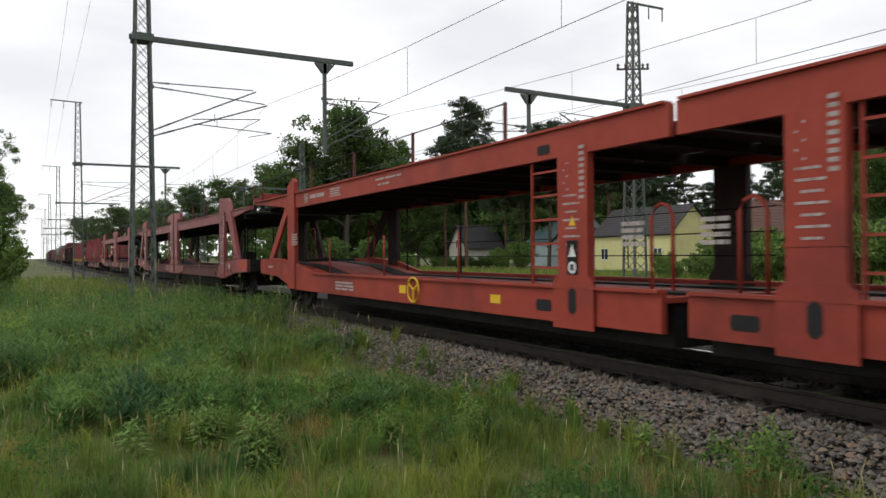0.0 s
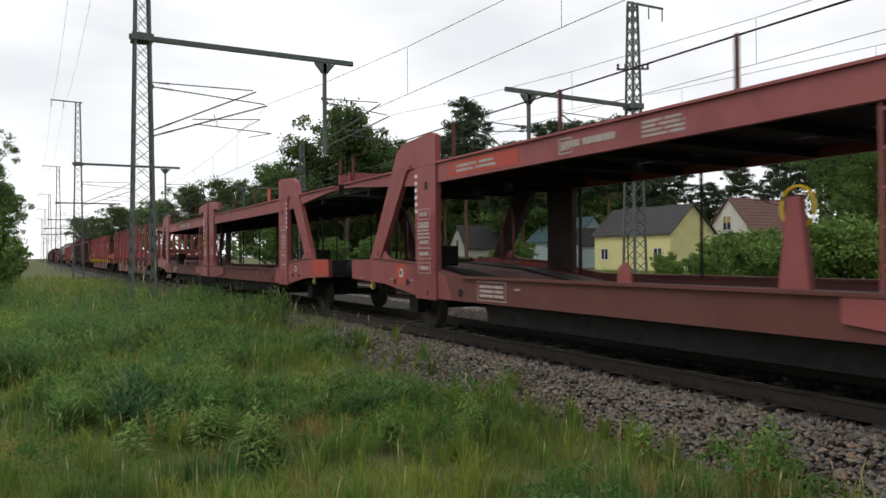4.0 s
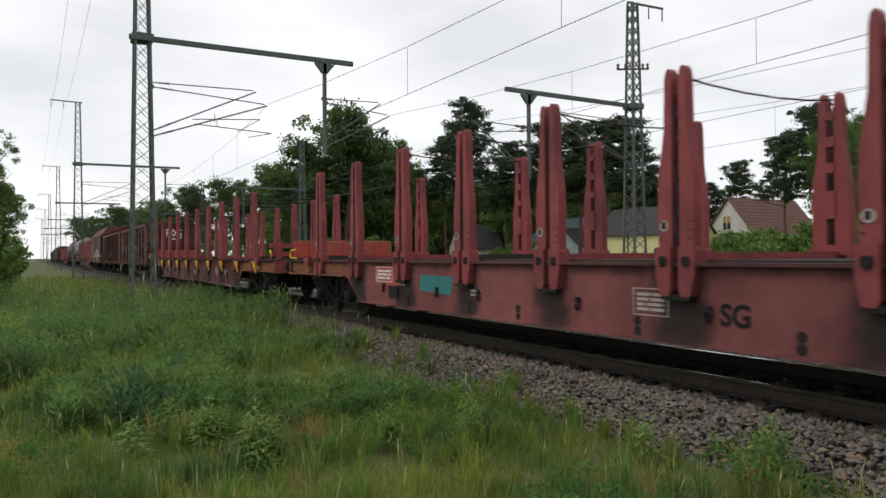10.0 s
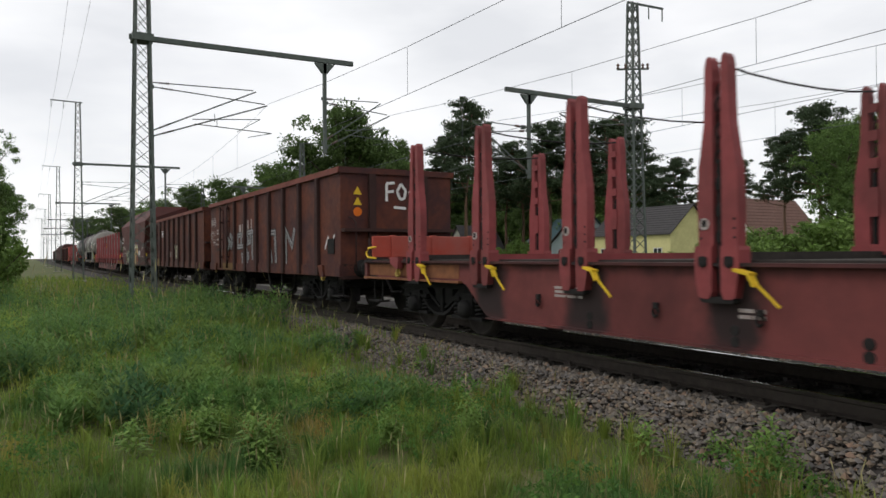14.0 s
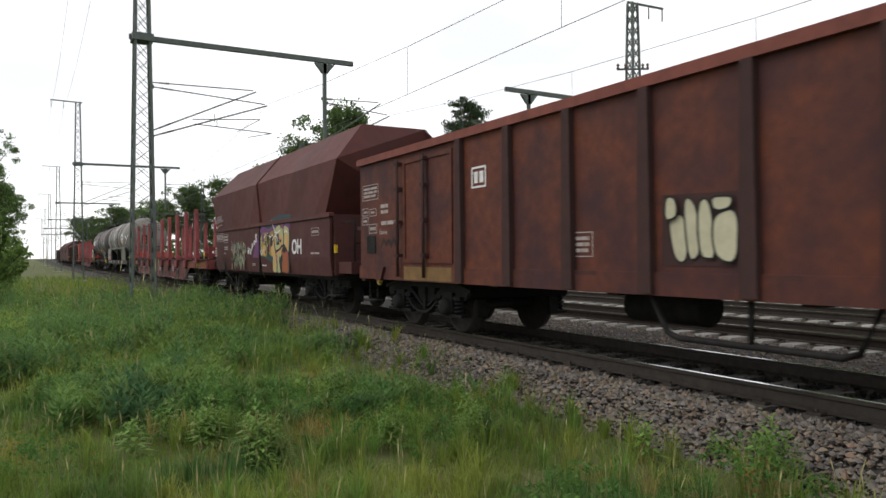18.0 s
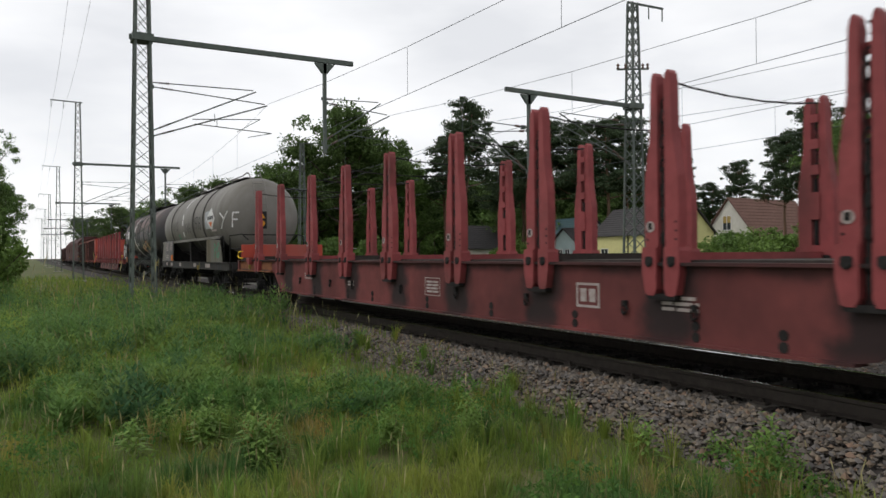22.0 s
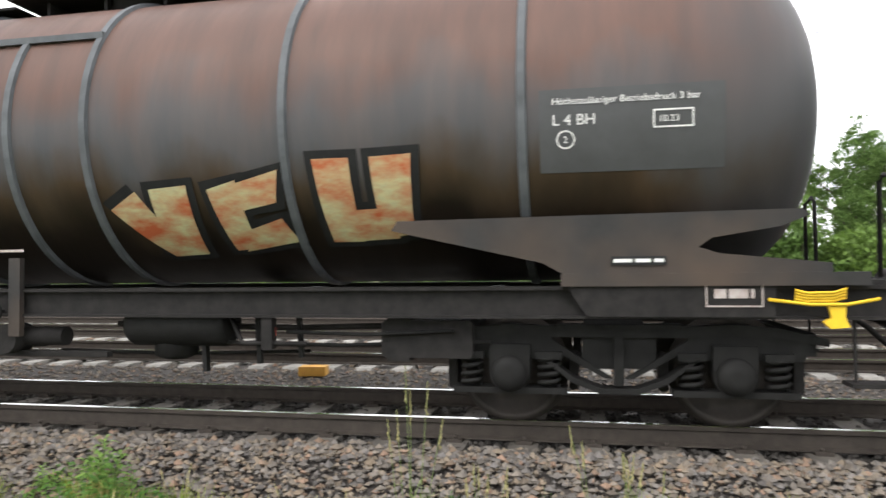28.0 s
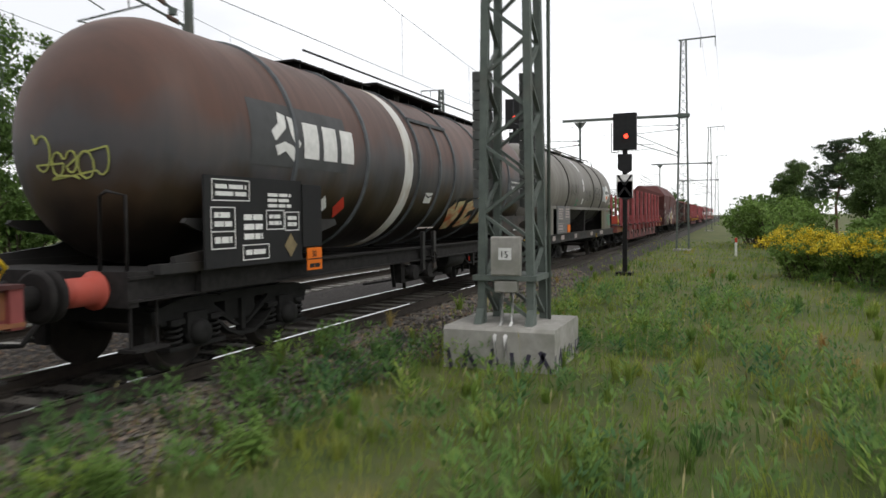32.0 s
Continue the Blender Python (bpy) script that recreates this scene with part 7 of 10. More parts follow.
for pts in ([(0, 0), (0.02, 0.32), (0.14, 0.26), (0.03, 0.17), (0.16, 0.08), (0, 0)], [(0.24, 0), (0.33, 0.3), (0.42, 0)], [(0.27, 0.12), (0.4, 0.12)], [(0.5, 0), (0.52, 0.3), (0.64, 0.02), (0.66, 0.32)], [(0.73, 0.02), (0.82, 0.32), (0.9, 0.02)], [(0.76, 0.13), (0.88, 0.13)], [(0.98, 0.34), (1.0, 0.06), (1.16, 0.1)], [(0.45, -0.12), (0.75, -0.08), (0.95, -0.1)]):
    for (a, b), (c2, d) in zip(pts, pts[1:]):
        f = lambda p, z: (-167.75 + p * 1.08 - ch, -1.447 - (z - 2.26) * 0.0855 - 0.012, z)
        s.bar(f(a, 2.5 + b * 0.78), f(c2, 2.5 + d * 0.78), 0.03, 0.006, (0, 1, 0))
part("tag", s, PALE, hop, "pale chalked letters on the roof shell")
marks(hop, -167.0 - ch, yh, 2.0, 0.9, 0.2, 4, PALE, True)
marks(hop, -167.6 - ch, yh, 1.5, 0.3, 0.35, 4, PALE)
writing("lettering", "Falns", 0.1, hop, vertical(yh - 0.002, -166.35 - ch, 1.42), PALE, "pale stencilled lettering")
part("vent_grille", Shape().box(-166.6 - ch, -166.25 - ch, yh - 0.006, yh, 0.93, 1.2), BLACK, hop, "small black grille")
marks(hop, -166.15 - ch, yh, 1.95, 0.6, 0.2, 2, PALE, True)
marks(hop, -166.1 - ch, yh, 1.62, 0.5, 0.14, 2, PALE)
marks(hop, -161.5 - ch, yh, 1.08, 0.4, 0.05, 1, WHITE)
marks(hop, -162.6 - ch, yh, 1.1, 0.3, 0.09, 2, PALE)
marks(hop, -157.3 - ch, yh, 1.9, 0.4, 0.1, 1, PALE, True)
marks(hop, -157.3 - ch, yh, 1.4, 0.6, 0.07, 1, PALE)
stake_wagon(-194.6, -169.8, -172.0, 2.19, "faded red stake wagon, empty, with tall timber stakes", boards=(1, 0), gap=0.28, tail=0.28)
tank_grey(-210.1, -195.9, "dusty grey silo tank wagon with domed ends")
tank_brown(-226.9, -211.4, "rust-streaked brown tank wagon with hoops and graffiti")
stake_wagon(-252.3, -228.1, -231.0, 2.16, "faded red stake wagon, empty, with tall timber stakes", boards=(0, 1))
gondola(-266.6, -253.6, "bright red open gondola", paint=BOARD, rimpaint=RIM, seed=1)
gondola(-280.9, -267.9, "rusty brown open gondola with ribbed walls", seed=2)
for i in range(3):
    hopper(-294.6 - 13.4 * i, -282.9 - 13.4 * i, "dark brown covered hopper", HOPLOW, HOPLOW)
gondola(-336.0, -323.0, "rusty brown open gondola with ribbed walls", seed=1)
gondola(-350.3, -337.3, "rusty brown open gondola with ribbed walls", seed=2)

# ---- ground and tracks ----
SOIL = mat("grassy_soil", (0.085, 0.105, 0.03), (0.11, 0.10, 0.045), 2.5, 0.95, bump=0.6, stain=(0.055, 0.075, 0.022), amount=0.4)
STONE = mat("grey_brown_ballast", (0.175, 0.152, 0.128), (0.118, 0.103, 0.089), 5, 0.9, bump=0.4, island=0.33)
sn, sl_ = STONE.node_tree.nodes, STONE.node_tree.links      # some stones tan or reddish
old = sn["Principled BSDF"].inputs["Base Color"].links[0].from_socket
tint, mixer, far_noise = sn.new("ShaderNodeValToRGB"), sn.new("ShaderNodeMixRGB"), sn.new("ShaderNodeNewGeometry")
for k_, (p_, c_) in enumerate(((0.0, (0.8, 0.85, 0.95, 1)), (0.5, (1, 1, 1, 1)), (0.85, (1.15, 1.05, 0.9, 1)), (0.98, (1.3, 1.0, 0.85, 1)))):
    el = tint.color_ramp.elements[k_] if k_ < 2 else tint.color_ramp.elements.new(p_)
    el.position, el.color = p_, c_
mixer.blend_type = "MULTIPLY"
mixer.inputs[0].default_value = 1.0
scramble = sn.new("ShaderNodeMath")
scramble.operation = "FRACT"
scaled = sn.new("ShaderNodeMath")
scaled.operation = "MULTIPLY"
scaled.inputs[1].default_value = 17.3
sl_.new(far_noise.outputs["Random Per Island"], scaled.inputs[0])
sl_.new(scaled.outputs[0], scramble.inputs[0])
sl_.new(scramble.outputs[0], tint.inputs[0])
sl_.new(old, mixer.inputs[1])
sl_.new(tint.outputs[0], mixer.inputs[2])
sl_.new(mixer.outputs[0], sn["Principled BSDF"].inputs["Base Color"])
BED = mat("dirty_ballast_bed", (0.06, 0.052, 0.046), (0.03, 0.027, 0.025), 14, 0.95, bump=0.9)


def axis(near, far, fine, steps):
    a = list(np.arange(-near, near + 0.01, fine))
    b = [near * (far / near) ** (i / steps) for i in range(1, steps + 1)]
    return np.array([-v for v in b[::-1]] + a + b)


gx, gy = axis(40, 2500, 0.8, 16), axis(16, 2500, 0.5, 20)
s = Shape()
vs = [(x, y, lumpy(x, y)) for x in gx for y in gy]
n = len(gy)
s.add(vs, [(i * n + j, (i + 1) * n + j, (i + 1) * n + j + 1, i * n + j + 1) for i in range(len(gx) - 1) for j in range(n - 1)], True)
solo("ground", s, SOIL, "grassy flat ground reaching the horizon", "ground", "", "structure")

TRACKS = (D, 12.1, 16.2, 20.4)
s = Shape()
prof = [(5.05, -0.7), (5.05, -0.52), (5.72, -0.235), (8.75, -0.225), (9.5, -0.32), (10.5, -0.22), (18.2, -0.22), (22.9, -0.24), (23.9, -0.55), (23.9, -0.7)]
s.prism_x(prof[::-1], -900, 900)
solo("ballast_bed", s, BED, "dark dirty track ballast", "track bed", "", "structure")


def rail_shape(x0, x1):
    pr = [(-0.0735, -0.172), (0.0735, -0.172), (0.0735, -0.162), (0.01, -0.145), (0.009, -0.05), (0.034, -0.038), (0.036, -0.006), (0.03, -0.001), (-0.03, -0.001), (-0.036, -0.006), (-0.034, -0.038), (-0.009, -0.05), (-0.01, -0.145), (-0.0735, -0.162)]
    return Shape().prism_x(pr, x0, x1)


tie = Shape()
tie.prism_x([(-1.3, -0.36), (1.3, -0.36), (1.3, -0.2), (1.25, -0.185), (-1.25, -0.185), (-1.3, -0.2)], -0.125, 0.125)
tie_mesh = tie.mesh("tie", TIE)
tie2 = Shape()
tie2.prism_x([(-1.3, -0.36), (1.3, -0.36), (1.3, -0.21), (1.24, -0.175), (0.5, -0.185), (0.2, -0.2), (-0.2, -0.2), (-0.5, -0.185), (-1.24, -0.175), (-1.3, -0.21)], -0.13, 0.13)
tie2_mesh = tie2.mesh("tie", TIE2)
clip = Shape()
for yy in (-0.75, 0.75):
    for k in (-1, 1):
        clip.box(-0.07, 0.07, yy + k * 0.12 - 0.05, yy + k * 0.12 + 0.05, -0.19, -0.155)
        clip.lathe([(-0.16, 0.022), (-0.125, 0.022)], "z", (0.0, yy + k * 0.12, 0), 6)
clip_mesh = clip.mesh("rail_clip", RAILSIDE)
RUSTTOP = mat("dull_rail_head", (0.16, 0.12, 0.10), (0.11, 0.085, 0.07), 9, 0.6, 0.5)
for i, ty in enumerate(TRACKS):
    tr = thing("railway_track", "near track on weathered ties" if not i else "parallel track on pale concrete ties", "railway track", "parallel tracks", "structure", pose(0, ty, 0))
    for y in (-0.75, 0.75):
        rl = part("rail", rail_shape(-900, 900), RAILSIDE, tr, "rusty rail with a polished head", pose(0, y, 0))
        hd = Shape().box(-900, 900, -0.027, 0.027, -0.0015, 0.0015)
        part("rail_head", hd, TREAD if i != 3 else RUSTTOP, rl, "shiny worn running surface")
    far = Shape()
    me = tie_mesh if i == 0 else tie2_mesh
    for q in range(-180, 181):
        x = q * 0.6 + 0.13 * i
        if abs(x) < (27 if i == 0 else 24) and i < 3:
            t = part("tie", me, None, tr, "", pose(x, random.uniform(-0.02, 0.02), 0, 0, 0, random.uniform(-0.6, 0.6)))
            if i == 0 and abs(x) < 14:
                part("rail_clip", clip_mesh, None, t)
        else:
            far.box(x - 0.125, x + 0.125, -1.3, 1.3, -0.36, -0.185)
    tagged(part("far_ties", far, TIE if i == 0 else TIE2, tr), kind="stuff")


def scatter_stones(name, boxes, material, label, seed):
    """Loose broken stones, each a squashed eight-sided lump."""
    rng = np.random.default_rng(seed)
    V, F = [], []
    base = np.array([(1, 0, 0), (-1, 0, 0), (0, 1, 0), (0, -1, 0), (0, 0, 1), (0, 0, -1)], float)
    tri = np.array([(0, 2, 4), (2, 1, 4), (1, 3, 4), (3, 0, 4), (2, 0, 5), (1, 2, 5), (3, 1, 5), (0, 3, 5)])
    for x0, x1, y0, y1, count, size, zf in boxes:
        p = np.stack([rng.uniform(x0, x1, count), rng.uniform(y0, y1, count)], 1)
        z = np.array([zf(a, b) for a, b in p])
        sc = size * rng.uniform(0.55, 1.35, (count, 1, 1)) * rng.uniform(0.7, 1.2, (count, 1, 3))
        v = base[None] * sc + rng.uniform(-0.3, 0.3, (count, 6, 3)) * size
        a = rng.uniform(0, 6.283, count)
        c, s_ = np.cos(a)[:, None], np.sin(a)[:, None]
        v = np.stack([v[..., 0] * c - v[..., 1] * s_, v[..., 0] * s_ + v[..., 1] * c, v[..., 2] * 0.75], -1)
        v += np.concatenate([p, z[:, None]], 1)[:, None]
        k = sum(len(q) for q in V)
        V.append(v.reshape(-1, 3))
        F.append((tri[None] + (np.arange(count) * 6)[:, None, None] + k).reshape(-1, 3))
    me = bpy.data.meshes.new(name)
    me.from_pydata(np.concatenate(V), [], np.concatenate(F))
    me.materials.append(material)
    return tagged(new(name, me), label, "ballast", "", "stuff")


def bed_z(x, y):
    pts = [(4.6, -0.56), (5.05, -0.5), (5.7, -0.2), (8.75, -0.2), (9.5, -0.31), (10.5, -0.21), (24, -0.22)]
    for (a, b), (c, d) in zip(pts, pts[1:]):
        if y < c:
            return b + (d - b) * (y - a) / (c - a)
    return -0.22


def lifted(x, y):
    """The top of the uneven stone heap."""
    return bed_z(x, y) + 0.02


def sunken(x, y):
    """Between the ends of the ties."""
    return bed_z(x, y) - 0.025


scatter_stones("ballast_stones", [
    (-15, 15, 4.9, 6.1, 30000, 0.024, bed_z), (-15, 15, 5.0, 6.2, 9000, 0.036, lifted), (-20, 20, 8.2, 11.0, 16000, 0.032, bed_z),
    (-34, -15, 4.9, 6.4, 5000, 0.042, bed_z), (15, 34, 4.9, 6.4, 5000, 0.042, bed_z), (-28, 28, 11.0, 17.0, 9000, 0.05, bed_z)], STONE, "loose grey-brown broken ballast stones", 4)
scatter_stones("oily_ballast_stones", [(-18, 18, 6.3, 8.3, 9000, 0.034, bed_z), (-18, 18, 5.95, 6.5, 12000, 0.026, sunken)], mat("oily_dark_ballast", (0.05, 0.045, 0.04), (0.026, 0.024, 0.022), 5, 0.85, bump=0.4, island=0.4), "dark oily ballast stones between the rails", 5)
for (x, y, c, z) in ((-3.86, 5.0, (0.55, 0.12, 0.05), -0.44), (-3.55, 5.05, (0.33, 0.24, 0.17), -0.43)):
    st = Shape().lathe([(-0.05, 0.03), (-0.03, 0.07), (0.02, 0.075), (0.05, 0.03)], "z", (0, 0, 0), 7)
    solo("loose_stone", st, mat("stone%.2f" % c[0], c, None, 9, 0.9, bump=0.3), "reddish brick fragment in the ballast" if c[0] > 0.5 else "large tan stone in the ballast", "stone", m=pose(x, y, z, 10, 5, 30))
crate = Shape().box(-0.2, 0.2, -0.13, 0.13, -0.2, -0.06, 0.01)
solo("cable_box", crate, mat("orange_wood", (0.55, 0.30, 0.06), (0.42, 0.22, 0.05), 8, 0.8), "small orange-yellow box between the tracks", "box", m=pose(-4.08, 10.33, -0.02, 0, 0, 8))

# ---- masts and overhead line ----
def lattice(s, x, y, z0, z1, w0, w1, step, leg=0.06, brace=0.035):
    """Four tapering corner legs with crossed bracing on all sides."""
    def corner(i, z):
        t = (z - z0) / (z1 - z0)
        w = (w0 + (w1 - w0) * t) / 2
        return (x + w * (1 if i in (1, 2) else -1), y + w * (1 if i > 1 else -1), z)
    for i in range(4):
        s.bar(corner(i, z0), corner(i, z1), leg)
    n = max(2, int((z1 - z0) / step))
    for k in range(n):
        a, b = z0 + (z1 - z0) * k / n, z0 + (z1 - z0) * (k + 1) / n
        for i in range(4):
            j = (i + 1) % 4
            s.bar(corner(i, a), corner(j, b), brace, 0.012)
            s.bar(corner(j, a), corner(i, b), brace, 0.012)


def cantilever(parent, x, y, z, reach, k, twin=True):
    """A pair of swivelling brackets that hold the wires over a track; k: which way they point along y."""
    ob = None
    porcelain = mat("brown_porcelain", (0.12, 0.07, 0.05), None, 5, 0.3)
    for dx, dz, f, tip in ((0.0, 0.0, 1.0, 0.0), (-0.35, 0.22, 0.92, 0.32))[:2 if twin else 1]:
        s = Shape()
        xx, zz, e = x + dx, z + dz, y + k * reach * f
        s.bar((xx, y, zz + 1.7), (xx, e - k * 0.1, zz + 1.46 + tip), 0.032)
        s.bar((xx, y, zz), (xx, e, zz + 1.42 + tip), 0.045)
        s.bar((xx, y + k * reach * 0.36, zz + 0.55), (xx, e + k * 0.15, zz + 0.42 + tip), 0.03)
        s.bar((xx, y + k * reach * 0.55, zz + 0.52), (xx, y + k * reach * 0.55, zz + 0.8), 0.02)
        s.bar((xx, e + k * 0.15, zz + 0.42 + tip), (xx, e - k * 0.7, zz + 0.22), 0.024)
        s.box(xx - 0.05, xx + 0.05, min(y, y + 0.12 * k), max(y, y + 0.12 * k), zz - 0.06, zz + 0.06)
        s.box(xx - 0.05, xx + 0.05, min(y, y + 0.12 * k), max(y, y + 0.12 * k), zz + 1.64, zz + 1.76)
        arm = part("cantilever", s, MASTGREEN, parent, "swivelling tube bracket of the overhead line")
        s = Shape()
        for i in range(5):
            p = Vector((xx, y, zz)).lerp(Vector((xx, e, zz + 1.42 + tip)), 0.1 + i * 0.02)
            s.lathe([(-0.014, 0.03), (0.0, 0.06), (0.014, 0.03)], "y", tuple(p), 8)
            p = Vector((xx, y, zz + 1.7)).lerp(Vector((xx, e - k * 0.1, zz + 1.46 + tip)), 0.1 + i * 0.02)
            s.lathe([(-0.014, 0.03), (0.0, 0.055), (0.014, 0.03)], "y", tuple(p), 8)
        part("insulator", s, porcelain, arm)
        ob = ob or arm
    return ob


def line_mast(x, y, k, top=14.0, w0=0.74, w1=0.3, arm_z=9.2, arm=7.6, drop=True, crown=True, fine=True, group="overhead line masts"):
    m = thing("overhead_line_mast", "grey-green lattice mast with a long cross arm", "mast", group, "", pose(x, y, -0.5))
    s = Shape()
    lattice(s, 0, 0, 0.0, top, w0, w1, 0.5 if fine else 1.0, 0.08 if fine else 0.09, 0.045 if fine else 0.055)
    part("lattice_shaft", s, MASTGREEN, m)
    s = Shape()
    s.box(-w0 * 0.75, w0 * 0.75, -w0 * 0.75, w0 * 0.75, -0.4, 0.1, 0.03)
    part("footing", s, CONCRETE, m, "pale concrete footing")
    if arm:
        s = Shape()
        e = k * arm
        s.bar((0, -0.4 * k, arm_z), (0, e, arm_z + 0.05), 0.13, 0.17)
        s.box(-0.33, 0.33, -0.33, 0.33, arm_z - 0.14, arm_z + 0.1)
        part("cross_arm", s, MASTGREEN, m)
        if drop:
            q = e - k * 1.15
            s = Shape()
            s.bar((0, q, arm_z), (0, q, arm_z - 3.5), 0.12)
            s.prism_x([(q - 0.4, arm_z - 0.08), (q + 0.4, arm_z - 0.08), (q + 0.1, arm_z - 0.45), (q - 0.1, arm_z - 0.45)][::-1], -0.06, 0.06)
            part("drop_post", s, MASTGREEN, m)
            cantilever(m, 0, q, arm_z - 3.25, 2.7, k)
    cantilever(m, 0, 0.25 * k, 5.9, 4.0, k)
    if crown:
        s = Shape()
        s.bar((0, 0.3 * k, top), (0, -1.9 * k, top + 0.05), 0.08)
        for yy in (-1.85 * k, -1.0 * k):
            s.bar((0, yy, top), (0, yy, top - 0.55), 0.04)
        part("feeder_arm", s, MASTGREEN, m)
    if k < 0 and fine:
        s = Shape().bar((0, -0.95, 10.0), (0, 0.95, 10.25), 0.07)
        sa = part("switch_arm", s, MASTGREEN, m, "short tilted arm with insulators")
        for yy in (-0.9, -0.45, 0.6, 0.9):
            s = Shape().lathe([(0.0, 0.03), (0.06, 0.075), (0.12, 0.03), (0.18, 0.075), (0.26, 0.03)], "z", (0, yy, 10.12 + 0.13 * yy), 8)
            part("insulator", s, mat("brown_porcelain", (0.12, 0.07, 0.05), None, 5, 0.3), sa)
    return m


MAST_X = (18.6, 55.8, 113.0, 165.0, -26.2, -63.6, -109.7, -158.0, -206.0, -256.0)
for i, mx in enumerate(MAST_X):
    if i == 0:
        continue
    line_mast(mx, 3.29, 1, 13.1 if mx == 55.8 else 14.0, arm_z=8.45 if mx == 55.8 else 9.2, arm=7.6, fine=abs(mx) < 80)


def tension_mast(x, y):
    """The broad tapered mast by the footing with graffiti, with its balance weights."""
    m = thing("tension_mast", "broad grey-green lattice mast on a graffitied concrete block", "mast", "overhead line masts", "", pose(x, y, -0.6))
    s = Shape()
    w0, w1, top = 0.78, 0.42, 13.5
    for i in range(4):
        cx, cy = (1 if i in (1, 2) else -1), (1 if i > 1 else -1)
        s.bar((cx * w0 / 2, cy * w0 / 2, 0.7), (cx * w1 / 2, cy * w1 / 2, top), 0.115, 0.115)
    n = 24
    for k in range(n):
        a, b = 0.8 + (top - 0.8) * k / n, 0.8 + (top - 0.8) * (k + 1) / n
        wa, wb = (w0 + (w1 - w0) * (a - 0.5) / (top - 0.5)) / 2, (w0 + (w1 - w0) * (b - 0.5) / (top - 0.5)) / 2
        sg = 1 if k % 2 else -1
        for f in (-1, 1):
            s.bar((-sg * wa, f * wa, a), (sg * wb, f * wb, b), 0.06, 0.045)
            s.bar((f * wa, sg * wa, a), (f * wb, -sg * wb, b), 0.06, 0.045)
    part("lattice_shaft", s, MASTGREEN, m)
    s = Shape()
    for f in (-1, 1):
        for g in (-1, 1):
            s.prism_y([(f * 0.4 - 0.06, 0.72), (f * 0.4 + 0.06, 0.72), (f * 0.4 + 0.06, 1.1), (f * 0.4 + 0.2 * f, 0.72)][::f], g * 0.4 - 0.06, g * 0.4 + 0.06)
    s.box(-0.5, 0.5, -0.5, 0.5, 1.38, 1.46)
    part("base_frame", s, MASTGREEN, m)
    s = Shape()
    s.box(-0.85, 0.85, -0.85, 0.85, -0.3, 0.72, 0.05)
    fb = part("footing", s, CONCRETE, m, "pale concrete block with black graffiti")
    rnd = random.Random(8)
    s = Shape()
    for i in range(9):
        yy = -0.8 + i * 0.19
        s.bar((-0.855, yy, 0.08 + rnd.uniform(0, 0.1)), (-0.855, yy + rnd.uniform(-0.12, 0.18), 0.42 - rnd.uniform(0, 0.1)), 0.06, 0.004, (1, 0, 0))
    for i in range(9):
        xx = -0.8 + i * 0.19
        s.bar((xx, -0.855, 0.08 + rnd.uniform(0, 0.1)), (xx + rnd.uniform(-0.12, 0.18), -0.855, 0.42 - rnd.uniform(0, 0.1)), 0.06, 0.004, (0, 1, 0))
    part("graffito", s, mat("dark_spray", (0.06, 0.055, 0.08), None, 8, 0.8), fb)
    # weights hanging beside the shaft
    for yy, xx in ((-0.1, 0.62), (0.55, 0.2)):
        s = Shape()
        for i in range(14):
            s.box(xx - 0.13, xx + 0.13, yy - 0.13, yy + 0.13, 2.5 + i * 0.155, 2.64 + i * 0.155)
        s.rod([(xx, yy, 2.4), (xx, yy, 8.0)], 0.02, 6)
        part("balance_weight", s, mat("weathered_cast_weights", (0.12, 0.125, 0.12), (0.08, 0.083, 0.08), 5, 0.8, bump=0.1), m, "stack of grey balance weights")
    s = Shape()
    s.rod([(0.3, -0.5, 0.6), (0.3, -0.5, 12)], 0.03, 6)
    part("conduit", s, MASTGREEN, m)
    # junction boxes towards the field
    s = Shape()
    s.box(-0.52, -0.4, -0.25, 0.2, 1.46, 2.05, 0.02)
    bx = part("switch_box", s, CONCRETE, m, "grey switch box with a number")
    s = Shape()
    s.box(-0.525, -0.522, -0.12, 0.08, 1.7, 1.88)
    pl = part("number_plate", s, WHITE, bx)
    writing("number", "15", 0.14, pl, pose(-0.53, 0.06, 1.735, 90, 0, -90), BLACK)
    s = Shape()
    s.box(-0.5, -0.4, -0.2, 0.15, 1.2, 1.42, 0.02)
    s.box(-0.505, -0.5, -0.12, 0.06, 1.27, 1.35)
    part("small_box", s, CONCRETE, m)
    s = Shape()
    for yy in (-0.12, 0.04):
        s.rod([(-0.46, yy, 1.22), (-0.5, yy, 0.75), (-0.87, yy, 0.6), (-0.88, yy, 0.2)], 0.03, 6)
    part("cable", s, WHITE, m)
    cantilever(m, 0, 0.3, 5.9, 3.6, 1)
    s = Shape()
    s.bar((0, -0.4, 8.9), (0, 7.6, 8.95), 0.12, 0.15)
    part("cross_arm", s, MASTGREEN, m)
    s = Shape()
    s.bar((0, 6.2, 8.9), (0, 6.2, 5.6), 0.12)
    s.prism_x([(5.85, 8.85), (6.55, 8.85), (6.28, 8.5), (6.12, 8.5)][::-1], -0.05, 0.05)
    part("drop_post", s, MASTGREEN, m)
    cantilever(m, 0, 6.2, 5.9, 2.6, 1)
    return m


tension_mast(18.6, 3.6)
# masts on the far side of the yard
for mx in (-24.2, 17.3, 66.0, -70.0, -118.0, -166.0):
    line_mast(mx, 23.6, -1, 13.1, arm_z=8.45, arm=6.95, fine=abs(mx) < 60, crown=True)

